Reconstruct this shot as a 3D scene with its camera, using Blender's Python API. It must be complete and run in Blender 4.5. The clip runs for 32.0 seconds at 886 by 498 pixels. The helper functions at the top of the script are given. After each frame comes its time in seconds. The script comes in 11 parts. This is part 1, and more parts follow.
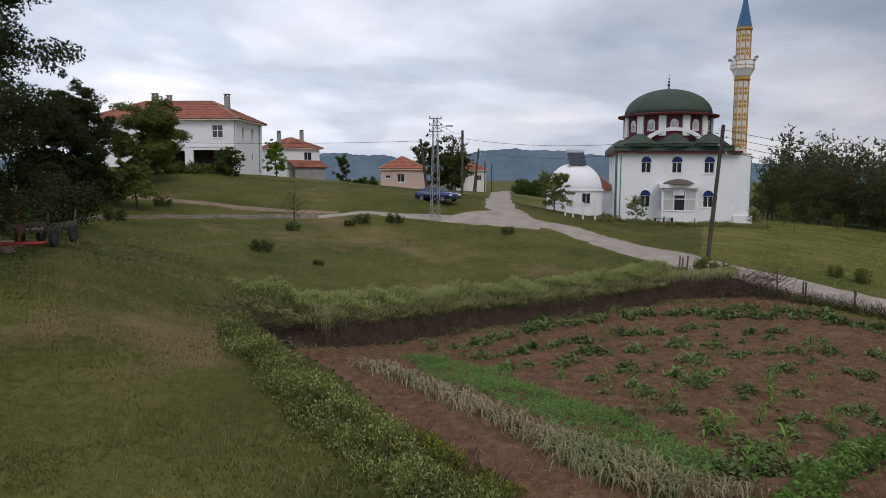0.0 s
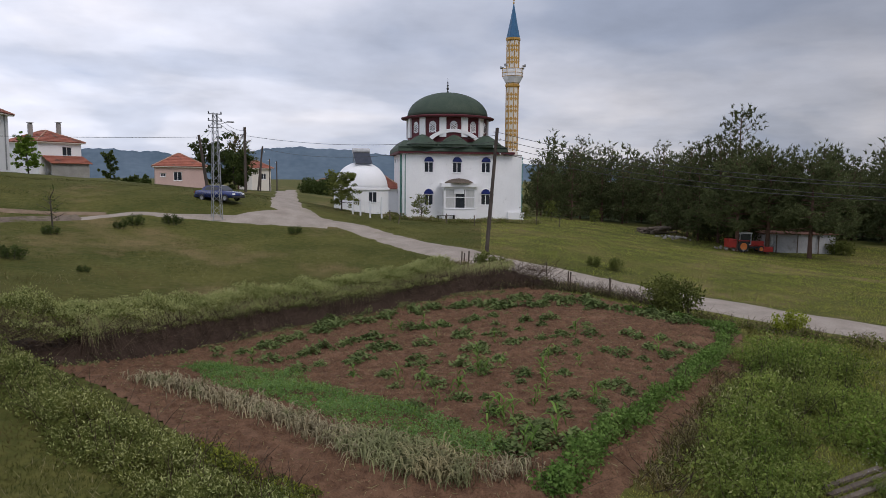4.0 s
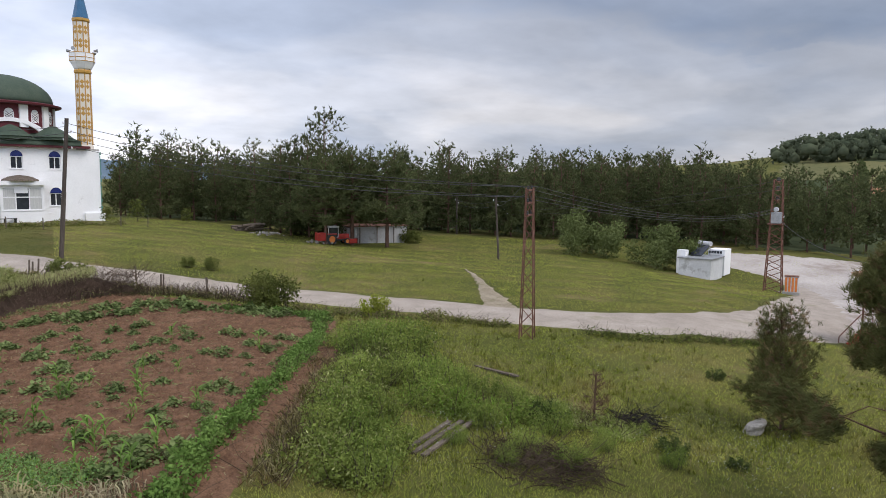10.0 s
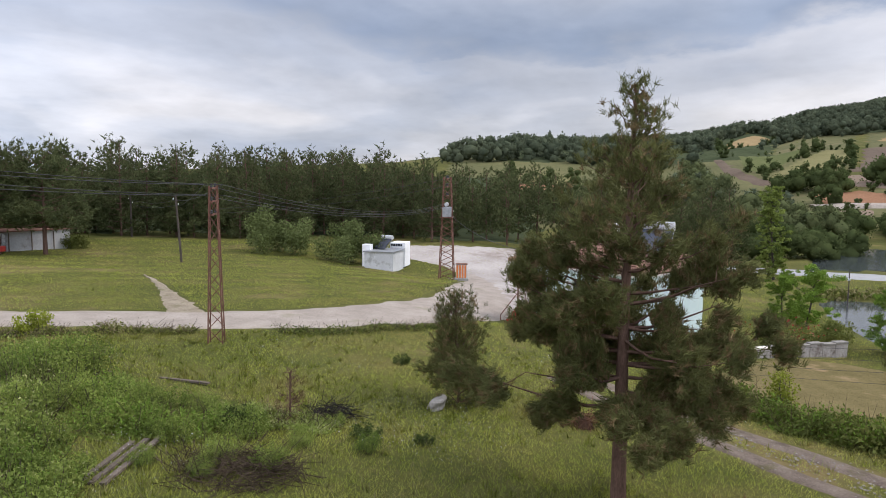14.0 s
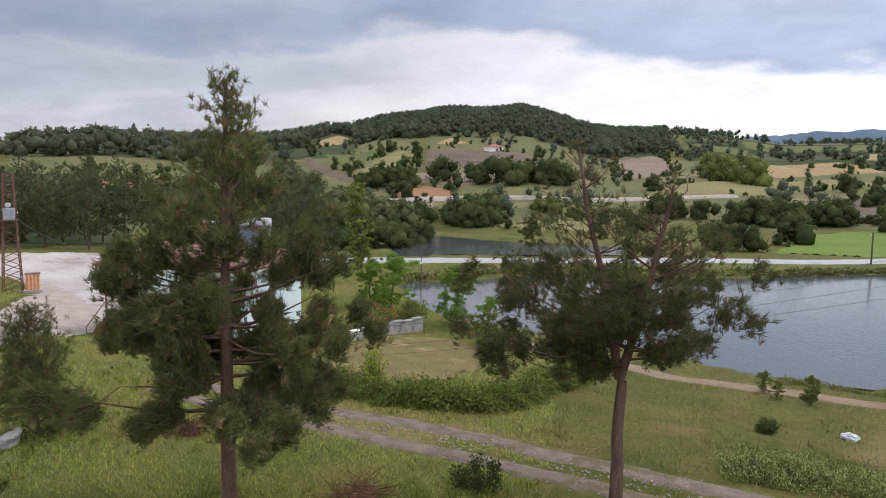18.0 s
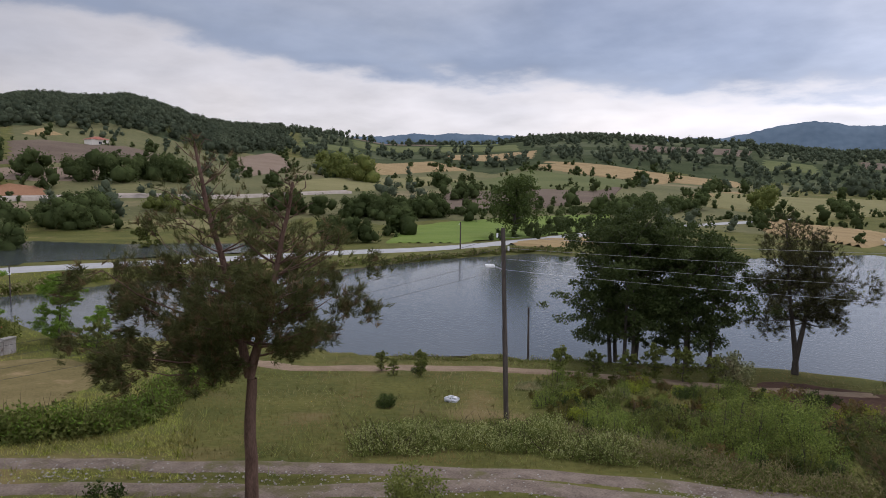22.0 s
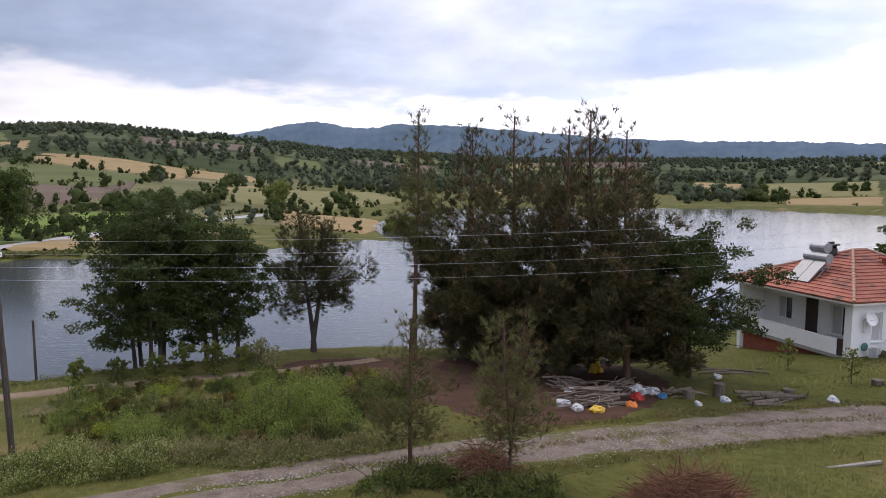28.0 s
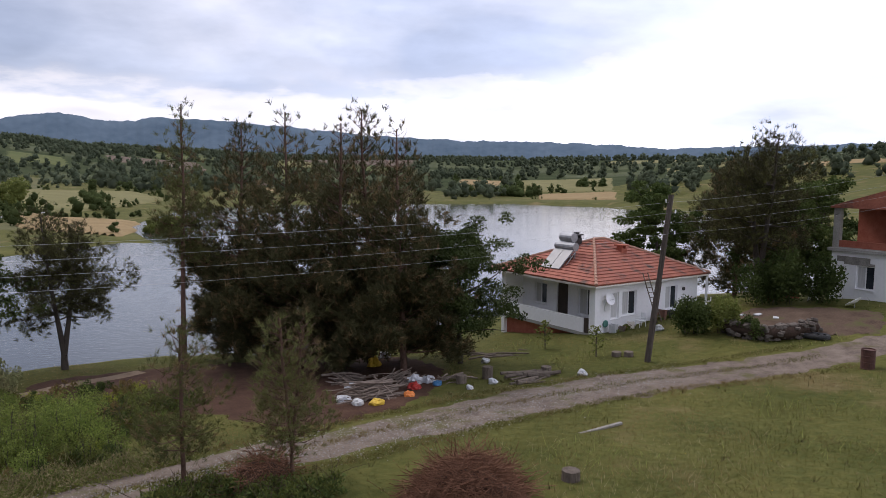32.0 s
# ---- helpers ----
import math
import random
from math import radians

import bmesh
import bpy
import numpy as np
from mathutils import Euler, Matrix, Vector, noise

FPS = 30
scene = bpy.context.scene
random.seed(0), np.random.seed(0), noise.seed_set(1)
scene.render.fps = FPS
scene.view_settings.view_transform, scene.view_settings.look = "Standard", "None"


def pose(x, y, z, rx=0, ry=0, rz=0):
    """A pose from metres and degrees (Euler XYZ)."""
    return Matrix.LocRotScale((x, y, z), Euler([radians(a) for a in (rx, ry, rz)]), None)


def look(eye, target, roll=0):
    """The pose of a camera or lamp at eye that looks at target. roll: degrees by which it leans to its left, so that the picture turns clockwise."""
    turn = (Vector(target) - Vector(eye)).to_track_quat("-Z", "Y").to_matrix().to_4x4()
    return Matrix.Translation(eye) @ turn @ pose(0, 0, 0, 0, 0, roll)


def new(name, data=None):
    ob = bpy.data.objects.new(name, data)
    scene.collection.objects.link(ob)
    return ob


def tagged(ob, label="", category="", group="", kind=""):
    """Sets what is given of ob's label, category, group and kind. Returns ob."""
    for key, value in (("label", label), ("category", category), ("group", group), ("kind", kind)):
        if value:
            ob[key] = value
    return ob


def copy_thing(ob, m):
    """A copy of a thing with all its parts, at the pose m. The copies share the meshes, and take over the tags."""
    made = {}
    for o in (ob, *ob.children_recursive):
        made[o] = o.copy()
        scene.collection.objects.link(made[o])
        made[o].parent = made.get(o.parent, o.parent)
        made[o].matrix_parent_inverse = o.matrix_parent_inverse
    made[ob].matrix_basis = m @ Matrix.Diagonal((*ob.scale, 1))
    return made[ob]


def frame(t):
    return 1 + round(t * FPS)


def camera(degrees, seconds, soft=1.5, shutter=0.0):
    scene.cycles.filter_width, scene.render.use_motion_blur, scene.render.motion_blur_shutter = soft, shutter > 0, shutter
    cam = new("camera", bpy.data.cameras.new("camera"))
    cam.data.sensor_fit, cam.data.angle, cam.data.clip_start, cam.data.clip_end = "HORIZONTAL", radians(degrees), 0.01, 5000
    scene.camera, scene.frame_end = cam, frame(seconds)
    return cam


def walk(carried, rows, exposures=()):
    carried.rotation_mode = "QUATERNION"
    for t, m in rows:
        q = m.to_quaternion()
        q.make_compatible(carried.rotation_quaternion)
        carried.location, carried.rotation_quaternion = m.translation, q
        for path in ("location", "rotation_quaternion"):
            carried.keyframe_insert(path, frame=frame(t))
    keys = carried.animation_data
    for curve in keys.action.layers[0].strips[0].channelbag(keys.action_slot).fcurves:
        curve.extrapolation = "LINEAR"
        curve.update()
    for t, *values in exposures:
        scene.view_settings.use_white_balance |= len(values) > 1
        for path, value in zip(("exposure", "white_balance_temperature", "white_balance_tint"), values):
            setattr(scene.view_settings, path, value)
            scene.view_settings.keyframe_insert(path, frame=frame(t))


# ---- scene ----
EYE = (0.0, 0.0, 8.0)
cam = camera(64.1, 32.0, soft=0.85)
# seconds, pitch, lean, turn of a hovering camera
PATH = [
    (0.0, -5.70, -0.28, 0.22),
    (0.5, -5.70, -0.32, -1.86),
    (1.0, -5.70, -0.35, -3.88),
    (1.5, -5.70, -0.39, -6.01),
    (2.0, -5.69, -0.42, -8.12),
    (2.5, -5.69, -0.44, -10.24),
    (4.5, -5.67, -0.51, -19.32),
    (5.0, -5.66, -0.52, -21.98),
    (5.5, -5.66, -0.53, -24.63),
    (6.0, -5.65, -0.54, -27.30),
    (6.5, -5.64, -0.54, -29.98),
    (7.0, -5.64, -0.55, -32.70),
    (7.5, -5.63, -0.55, -35.41),
    (8.0, -5.62, -0.55, -38.13),
    (8.5, -5.62, -0.55, -40.82),
    (9.0, -5.61, -0.55, -43.55),
    (9.5, -5.60, -0.54, -46.20),
    (10.0, -5.60, -0.54, -48.88),
    (10.5, -5.59, -0.54, -51.59),
    (11.0, -5.59, -0.53, -54.26),
    (11.5, -5.58, -0.53, -56.94),
    (12.0, -5.57, -0.53, -59.97),
    (12.5, -5.57, -0.52, -63.28),
    (13.0, -5.56, -0.52, -66.69),
    (13.5, -5.56, -0.51, -70.13),
    (14.0, -5.56, -0.51, -73.80),
    (14.5, -5.55, -0.51, -77.89),
    (15.0, -5.55, -0.50, -81.99),
    (15.5, -5.55, -0.50, -86.01),
    (17.5, -5.54, -0.49, -101.85),
    (18.0, -5.54, -0.49, -105.65),
    (18.5, -5.54, -0.49, -109.65),
    (19.0, -5.54, -0.49, -113.68),
    (19.5, -5.54, -0.49, -117.58),
    (20.0, -5.54, -0.49, -121.46),
    (20.5, -5.55, -0.49, -125.25),
    (21.0, -5.55, -0.50, -128.77),
    (21.5, -5.55, -0.50, -132.18),
    (22.0, -5.55, -0.50, -135.59),
    (22.5, -5.56, -0.50, -138.96),
    (23.0, -5.56, -0.51, -142.31),
    (23.5, -5.57, -0.51, -145.68),
    (24.0, -5.57, -0.51, -149.02),
    (24.5, -5.58, -0.51, -152.35),
    (25.0, -5.58, -0.52, -155.66),
    (25.5, -5.59, -0.52, -159.01),
    (26.0, -5.60, -0.52, -162.24),
    (26.5, -5.61, -0.52, -165.11),
    (28.5, -5.64, -0.51, -175.55),
    (29.0, -5.65, -0.50, -177.96),
    (29.5, -5.66, -0.50, -180.36),
    (30.0, -5.66, -0.49, -182.78),
    (30.5, -5.67, -0.48, -185.14),
    (31.0, -5.68, -0.46, -187.28),
    (31.5, -5.69, -0.44, -189.28),
    (32.0, -5.70, -0.43, -191.19),
]
walk(cam, [(t, pose(*EYE, 90 + p, r, y)) for t, p, r, y in PATH],
     exposures=[(0.0, -0.76, 6500, 13), (3.0, -0.76, 6500, 14), (6.0, -0.54, 6500, 17), (8.0, -0.24, 6500, 14), (11.0, 0.02, 6500, 13), (15.0, 0.2, 6500, 14), (18.0, 0.18, 6500, 15), (19.0, 0.14, 6500, 17), (20.0, -0.15, 6500, 17), (21.0, -0.28, 6500, 17), (22.0, -0.36, 6500, 17), (23.0, -0.32, 6500, 17), (24.0, -0.18, 6500, 18), (25.0, 0.02, 6500, 18), (28.5, -0.12, 6500, 19), (32.0, -0.26, 6500, 19)])

# ---- sky and sun ----
world = bpy.data.worlds.new("overcast_sky")
scene.world = world
world.use_nodes = True


def node(tree, kind, x=0, **values):
    n = tree.nodes.new(kind)
    for k, v in values.items():
        n.inputs[k].default_value = v
    return n


def build_sky():
    t = world.node_tree
    t.nodes.clear()
    lk = t.links.new
    out = t.nodes.new("ShaderNodeOutputWorld")
    bg = t.nodes.new("ShaderNodeBackground")
    sky = t.nodes.new("ShaderNodeTexSky")
    sky.sky_type = "NISHITA"
    sky.sun_disc = False
    sky.sun_elevation = radians(48)
    sky.sun_rotation = radians(150)
    thin = t.nodes.new("ShaderNodeVectorMath")
    thin.operation = "SCALE"
    thin.inputs["Scale"].default_value = 0.12
    lk(sky.outputs["Color"], thin.inputs[0])
    tc = t.nodes.new("ShaderNodeTexCoord")
    sep = t.nodes.new("ShaderNodeSeparateXYZ")
    lk(tc.outputs["Generated"], sep.inputs[0])
    # flat cloud layer: direction divided by its height
    up = t.nodes.new("ShaderNodeMath")
    up.operation = "MAXIMUM"
    up.inputs[1].default_value = 0.0
    lk(sep.outputs["Z"], up.inputs[0])
    lift = t.nodes.new("ShaderNodeMath")
    lift.operation = "ADD"
    lift.inputs[1].default_value = 0.2
    lk(up.outputs[0], lift.inputs[0])
    div = []
    for axis in ("X", "Y"):
        m = t.nodes.new("ShaderNodeMath")
        m.operation = "DIVIDE"
        lk(sep.outputs[axis], m.inputs[0])
        lk(lift.outputs[0], m.inputs[1])
        div.append(m)
    com = t.nodes.new("ShaderNodeCombineXYZ")
    lk(div[0].outputs[0], com.inputs[0])
    lk(div[1].outputs[0], com.inputs[1])
    big = t.nodes.new("ShaderNodeTexNoise")
    big.inputs["Scale"].default_value = 0.8
    big.inputs["Detail"].default_value = 5.0
    big.inputs["Roughness"].default_value = 0.46
    big.inputs["Distortion"].default_value = 0.35
    lk(com.outputs[0], big.inputs["Vector"])
    ramp = t.nodes.new("ShaderNodeValToRGB")
    r = ramp.color_ramp
    r.elements[0].position, r.elements[0].color = 0.34, (0.47, 0.545, 0.685, 1)
    r.elements[1].position, r.elements[1].color = 0.66, (0.92, 0.93, 0.975, 1)
    e = r.elements.new(0.45)
    e.color = (0.605, 0.665, 0.78, 1)
    e = r.elements.new(0.52)
    e.color = (0.745, 0.79, 0.885, 1)
    r.interpolation = "EASE"
    lk(big.outputs["Fac"], ramp.inputs[0])
    # the sky glows round the veiled sun
    dot = t.nodes.new("ShaderNodeVectorMath")
    dot.operation = "DOT_PRODUCT"
    sun_dir = Vector((math.sin(radians(277)), math.cos(radians(277)), 0.0)).normalized()
    dot.inputs[1].default_value = sun_dir
    lk(tc.outputs["Generated"], dot.inputs[0])
    glow = t.nodes.new("ShaderNodeMapRange")
    glow.inputs["From Min"].default_value = -1.0
    glow.inputs["From Max"].default_value = 0.4
    glow.inputs["To Min"].default_value = 0.82
    glow.inputs["To Max"].default_value = 2.02
    lk(dot.outputs["Value"], glow.inputs["Value"])
    lit = t.nodes.new("ShaderNodeVectorMath")
    lit.operation = "SCALE"
    # a dark cloud shelf hangs from east to south; its lower edge rises and falls with the bearing
    turn = t.nodes.new("ShaderNodeMath")
    turn.operation = "ARCTAN2"
    lk(sep.outputs["X"], turn.inputs[0])
    lk(sep.outputs["Y"], turn.inputs[1])
    around = t.nodes.new("ShaderNodeMapRange")
    around.inputs["From Max"].default_value = math.pi
    around.inputs["To Max"].default_value = 0.75
    lk(turn.outputs[0], around.inputs["Value"])
    wrap = t.nodes.new("ShaderNodeMapRange")
    wrap.clamp = False
    wrap.inputs["From Min"].default_value, wrap.inputs["From Max"].default_value = -math.pi, -math.pi / 3
    wrap.inputs["To Min"].default_value, wrap.inputs["To Max"].default_value = 0.75, 1.25
    lk(turn.outputs[0], wrap.inputs["Value"])
    west = t.nodes.new("ShaderNodeMath")
    west.operation = "LESS_THAN"
    west.inputs[1].default_value = -math.pi / 2
    lk(turn.outputs[0], west.inputs[0])
    bearing_mix = t.nodes.new("ShaderNodeMix")
    lk(west.outputs[0], bearing_mix.inputs[0])
    lk(around.outputs[0], bearing_mix.inputs["A"])
    lk(wrap.outputs[0], bearing_mix.inputs["B"])

    def by_bearing(rows):
        ramp_ = t.nodes.new("ShaderNodeValToRGB")
        els = ramp_.color_ramp.elements
        while len(els) > 1:
            els.remove(els[-1])
        for k, (deg, value) in enumerate(rows):
            e_ = els[0] if k == 0 else els.new(deg / 240)
            e_.position, e_.color = deg / 240, (value, value, value, 1)
        ramp_.color_ramp.interpolation = "B_SPLINE"
        lk(bearing_mix.outputs["Result"], ramp_.inputs[0])
        return ramp_

    edge_line = by_bearing([(30, 0.26), (60, 0.2), (75, 0.15), (92, 0.15), (104, 0.215), (116, 0.16), (126, 0.14), (140, 0.12), (158, 0.09), (185, 0.1), (215, 0.17)])
    near = by_bearing([(0, 0.0), (35, 0.2), (60, 0.6), (85, 0.8), (110, 1.0), (150, 1.0), (164, 0.8), (180, 0.55), (197, 0.2), (215, 0.0)])
    low = by_bearing([(0, 0.0), (60, 0.0), (100, 0.4), (115, 1.0), (160, 0.8), (200, 0.3), (215, 0.0)])
    torn = t.nodes.new("ShaderNodeTexNoise")
    torn.inputs["Scale"].default_value, torn.inputs["Detail"].default_value = 2.6, 6.0
    torn.inputs["Roughness"].default_value = 0.55
    lk(com.outputs[0], torn.inputs["Vector"])
    wavy = t.nodes.new("ShaderNodeMath")
    wavy.operation = "MULTIPLY_ADD"
    wavy.inputs[1].default_value = 0.11
    lk(torn.outputs["Fac"], wavy.inputs[0])
    lk(sep.outputs["Z"], wavy.inputs[2])
    above = t.nodes.new("ShaderNodeMath")
    above.operation = "SUBTRACT"
    lk(wavy.outputs[0], above.inputs[0])
    lk(edge_line.outputs["Color"], above.inputs[1])
    over = t.nodes.new("ShaderNodeMapRange")
    over.interpolation_type = "SMOOTHSTEP"
    over.inputs["From Min"].default_value, over.inputs["From Max"].default_value = 0.05, 0.088
    lk(above.outputs[0], over.inputs["Value"])
    thin_out = t.nodes.new("ShaderNodeMapRange")
    thin_out.interpolation_type = "SMOOTHSTEP"
    thin_out.inputs["From Min"].default_value, thin_out.inputs["From Max"].default_value = 0.09, 0.24
    thin_out.inputs["To Min"].default_value, thin_out.inputs["To Max"].default_value = 1.0, 0.4
    lk(above.outputs[0], thin_out.inputs["Value"])
    body = t.nodes.new("ShaderNodeMath")
    body.operation = "MULTIPLY"
    lk(over.outputs[0], body.inputs[0])
    lk(thin_out.outputs[0], body.inputs[1])
    shelf = t.nodes.new("ShaderNodeMath")
    shelf.operation = "MULTIPLY"
    lk(near.outputs["Color"], shelf.inputs[0])
    lk(body.outputs[0], shelf.inputs[1])
    shade = t.nodes.new("ShaderNodeMix")
    shade.data_type = "RGBA"
    shade.blend_type = "MULTIPLY"
    shade.inputs["B"].default_value = (0.56, 0.65, 0.77, 1)
    lk(shelf.outputs[0], shade.inputs[0])
    # brighter gap between the shelf and the hills
    gap = t.nodes.new("ShaderNodeMath")
    gap.operation = "SUBTRACT"
    gap.use_clamp = True
    lk(low.outputs["Color"], gap.inputs[0])
    lk(over.outputs[0], gap.inputs[1])
    part_gap = t.nodes.new("ShaderNodeMath")
    part_gap.operation = "MULTIPLY"
    part_gap.inputs[1].default_value = 0.65
    lk(gap.outputs[0], part_gap.inputs[0])
    clear = t.nodes.new("ShaderNodeMix")
    clear.data_type = "RGBA"
    clear.inputs["B"].default_value = (1.22, 1.2, 1.2, 1)
    lk(part_gap.outputs[0], clear.inputs[0])
    lk(ramp.outputs["Color"], clear.inputs["A"])
    lk(clear.outputs["Result"], shade.inputs["A"])
    lk(shade.outputs["Result"], lit.inputs[0])
    dull = by_bearing([(0, 1.0), (25, 0.95), (45, 0.8), (80, 0.76), (100, 0.86), (118, 1.0)])
    power = t.nodes.new("ShaderNodeMath")
    power.operation = "MULTIPLY"
    lk(glow.outputs[0], power.inputs[0])
    lk(dull.outputs["Color"], power.inputs[1])
    rough_sky = t.nodes.new("ShaderNodeMapRange")
    rough_sky.inputs["From Min"].default_value, rough_sky.inputs["From Max"].default_value = 0.3, 0.7
    rough_sky.inputs["To Min"].default_value, rough_sky.inputs["To Max"].default_value = 0.86, 1.1
    lk(torn.outputs["Fac"], rough_sky.inputs["Value"])
    uneven = t.nodes.new("ShaderNodeMath")
    uneven.operation = "MULTIPLY"
    lk(power.outputs[0], uneven.inputs[0])
    lk(rough_sky.outputs[0], uneven.inputs[1])
    lk(uneven.outputs[0], lit.inputs["Scale"])
    mix = t.nodes.new("ShaderNodeMix")
    mix.data_type = "RGBA"
    mix.inputs[0].default_value = 0.9
    lk(thin.outputs[0], mix.inputs["A"])
    lk(lit.outputs[0], mix.inputs["B"])
    lk(mix.outputs["Result"], bg.inputs["Color"])
    bg.inputs["Strength"].default_value = 1.0
    lk(bg.outputs[0], out.inputs[0])


build_sky()
sun = new("sun", bpy.data.lights.new("sun", "SUN"))
sun.data.energy, sun.data.angle, sun.data.color = 1.9, radians(24), (1.0, 0.96, 0.9)
sun.matrix_world = look((math.sin(radians(150)) * 60, math.cos(radians(150)) * 60, 70), (0, 0, 0))


# ---- materials ----
def material(name, a, b, scale=4.0, rough=0.85, bump=0.25, fine=8.0, metal=0.0, vary=0.0, spot=None, spot_scale=0.5, spot_at=0.58, stretch=(1, 1, 1), coat=0.0, leafy=0.0):
    """Two colours mixed by noise at two sizes (world metres), fine relief, an optional third colour in blotches."""
    m = bpy.data.materials.new(name)
    m.use_nodes = True
    t = m.node_tree
    lk = t.links.new
    b0 = t.nodes["Principled BSDF"]
    b0.inputs["Roughness"].default_value = rough
    b0.inputs["Metallic"].default_value = metal
    if coat:
        b0.inputs["Coat Weight"].default_value = coat
    b0.inputs["Specular IOR Level"].default_value = 0.06 if leafy else 0.1 if rough >= 0.9 else 0.5
    geo = t.nodes.new("ShaderNodeNewGeometry")
    mp = t.nodes.new("ShaderNodeMapping")
    mp.inputs["Scale"].default_value = stretch
    lk(geo.outputs["Position"], mp.inputs["Vector"])
    n1 = t.nodes.new("ShaderNodeTexNoise")
    n1.inputs["Scale"].default_value, n1.inputs["Detail"].default_value = scale, 4
    lk(mp.outputs[0], n1.inputs["Vector"])
    n2 = t.nodes.new("ShaderNodeTexNoise")
    n2.inputs["Scale"].default_value, n2.inputs["Detail"].default_value = scale * fine, 3
    lk(mp.outputs[0], n2.inputs["Vector"])
    f = t.nodes.new("ShaderNodeMath")
    f.operation = "MULTIPLY_ADD"
    f.inputs[1].default_value = 0.45
    lk(n2.outputs["Fac"], f.inputs[0])
    half = t.nodes.new("ShaderNodeMath")
    half.operation = "MULTIPLY"
    half.inputs[1].default_value = 0.55
    lk(n1.outputs["Fac"], half.inputs[0])
    lk(half.outputs[0], f.inputs[2])
    rg = t.nodes.new("ShaderNodeMapRange")
    rg.inputs["From Min"].default_value, rg.inputs["From Max"].default_value = 0.34, 0.66
    lk(f.outputs[0], rg.inputs["Value"])
    mix = t.nodes.new("ShaderNodeMix")
    mix.data_type = "RGBA"
    mix.inputs["A"].default_value, mix.inputs["B"].default_value = (*a, 1), (*b, 1)
    lk(rg.outputs[0], mix.inputs[0])
    col = mix.outputs["Result"]
    if spot:
        n3 = t.nodes.new("ShaderNodeTexNoise")
        n3.inputs["Scale"].default_value, n3.inputs["Detail"].default_value = spot_scale, 5
        n3.inputs["Roughness"].default_value = 0.65
        lk(geo.outputs["Position"], n3.inputs["Vector"])
        r3 = t.nodes.new("ShaderNodeMapRange")
        r3.inputs["From Min"].default_value, r3.inputs["From Max"].default_value = spot_at, spot_at + 0.12
        lk(n3.outputs["Fac"], r3.inputs["Value"])
        m3 = t.nodes.new("ShaderNodeMix")
        m3.data_type = "RGBA"
        m3.inputs["B"].default_value = (*spot, 1)
        lk(r3.outputs[0], m3.inputs[0])
        lk(col, m3.inputs["A"])
        col = m3.outputs["Result"]
    if vary:
        ob = t.nodes.new("ShaderNodeObjectInfo")
        add = t.nodes.new("ShaderNodeMath")
        add.operation = "ADD"
        lk(ob.outputs["Random"], add.inputs[0])
        lk(geo.outputs["Random Per Island"], add.inputs[1])
        vr = t.nodes.new("ShaderNodeMapRange")
        vr.inputs["From Max"].default_value = 2.0
        vr.inputs["To Min"].default_value, vr.inputs["To Max"].default_value = 1 - vary, 1 + vary
        lk(add.outputs[0], vr.inputs["Value"])
        hv = t.nodes.new("ShaderNodeHueSaturation")
        lk(vr.outputs[0], hv.inputs["Value"])
        lk(col, hv.inputs["Color"])
        col = hv.outputs["Color"]
    lk(col, b0.inputs["Base Color"])
    if bump:
        bp = t.nodes.new("ShaderNodeBump")
        bp.inputs["Strength"].default_value = bump
        bp.inputs["Distance"].default_value = 0.05 / max(scale, 0.2)
        lk(f.outputs[0], bp.inputs["Height"])
        lk(bp.outputs[0], b0.inputs["Normal"])
    return m


def leaf_material(name, a, b, vary=0.35, glow=0.25, patches=0.6, **more):
    """Leaves: diffuse with some light let through, each leaf a little different."""
    m = material(name, a, b, scale=patches, rough=0.65, bump=0.0, vary=vary, leafy=1.0, **more)
    t = m.node_tree
    b0 = t.nodes["Principled BSDF"]
    src = b0.inputs["Base Color"].links[0].from_socket
    tr = t.nodes.new("ShaderNodeBsdfTranslucent")
    t.links.new(src, tr.inputs["Color"])
    mx = t.nodes.new("ShaderNodeMixShader")
    mx.inputs[0].default_value = glow
    out = t.nodes["Material Output"]
    t.links.new(b0.outputs[0], mx.inputs[1])
    t.links.new(tr.outputs[0], mx.inputs[2])
    t.links.new(mx.outputs[0], out.inputs["Surface"])
    return m


M_GRASS = material("meadow_grass", (0.056, 0.067, 0.015), (0.128, 0.12, 0.034), 0.22, 0.95, 0.5, 14, spot=(0.175, 0.135, 0.06), spot_scale=0.12, spot_at=0.55)
M_GRAVEL = material("pale_gravel", (0.262, 0.224, 0.188), (0.4, 0.348, 0.3), 0.8, 0.95, 0.5, 12, spot=(0.27, 0.24, 0.18), spot_scale=0.35, spot_at=0.6)
M_TRACK = material("stony_track", (0.1, 0.076, 0.06), (0.23, 0.185, 0.15), 1.6, 0.95, 0.9, 10, spot=(0.11, 0.1, 0.045), spot_scale=0.7, spot_at=0.53)
M_DIRT = material("trodden_earth", (0.17, 0.12, 0.08), (0.27, 0.2, 0.14), 1.0, 0.95, 0.6, 9)
M_WORN = material("pale_worn_earth", (0.2, 0.165, 0.115), (0.34, 0.29, 0.22), 1.0, 0.95, 0.6, 9, spot=(0.12, 0.12, 0.05), spot_scale=0.8, spot_at=0.56)
M_SOIL = material("tilled_red_soil", (0.078, 0.041, 0.025), (0.2, 0.115, 0.07), 2.6, 0.95, 1.0, 9, spot=(0.21, 0.12, 0.074), spot_scale=0.55, spot_at=0.58)
M_BANK = material("brown_earth_bank", (0.026, 0.018, 0.013), (0.075, 0.05, 0.038), 1.6, 0.95, 1.0, 9)
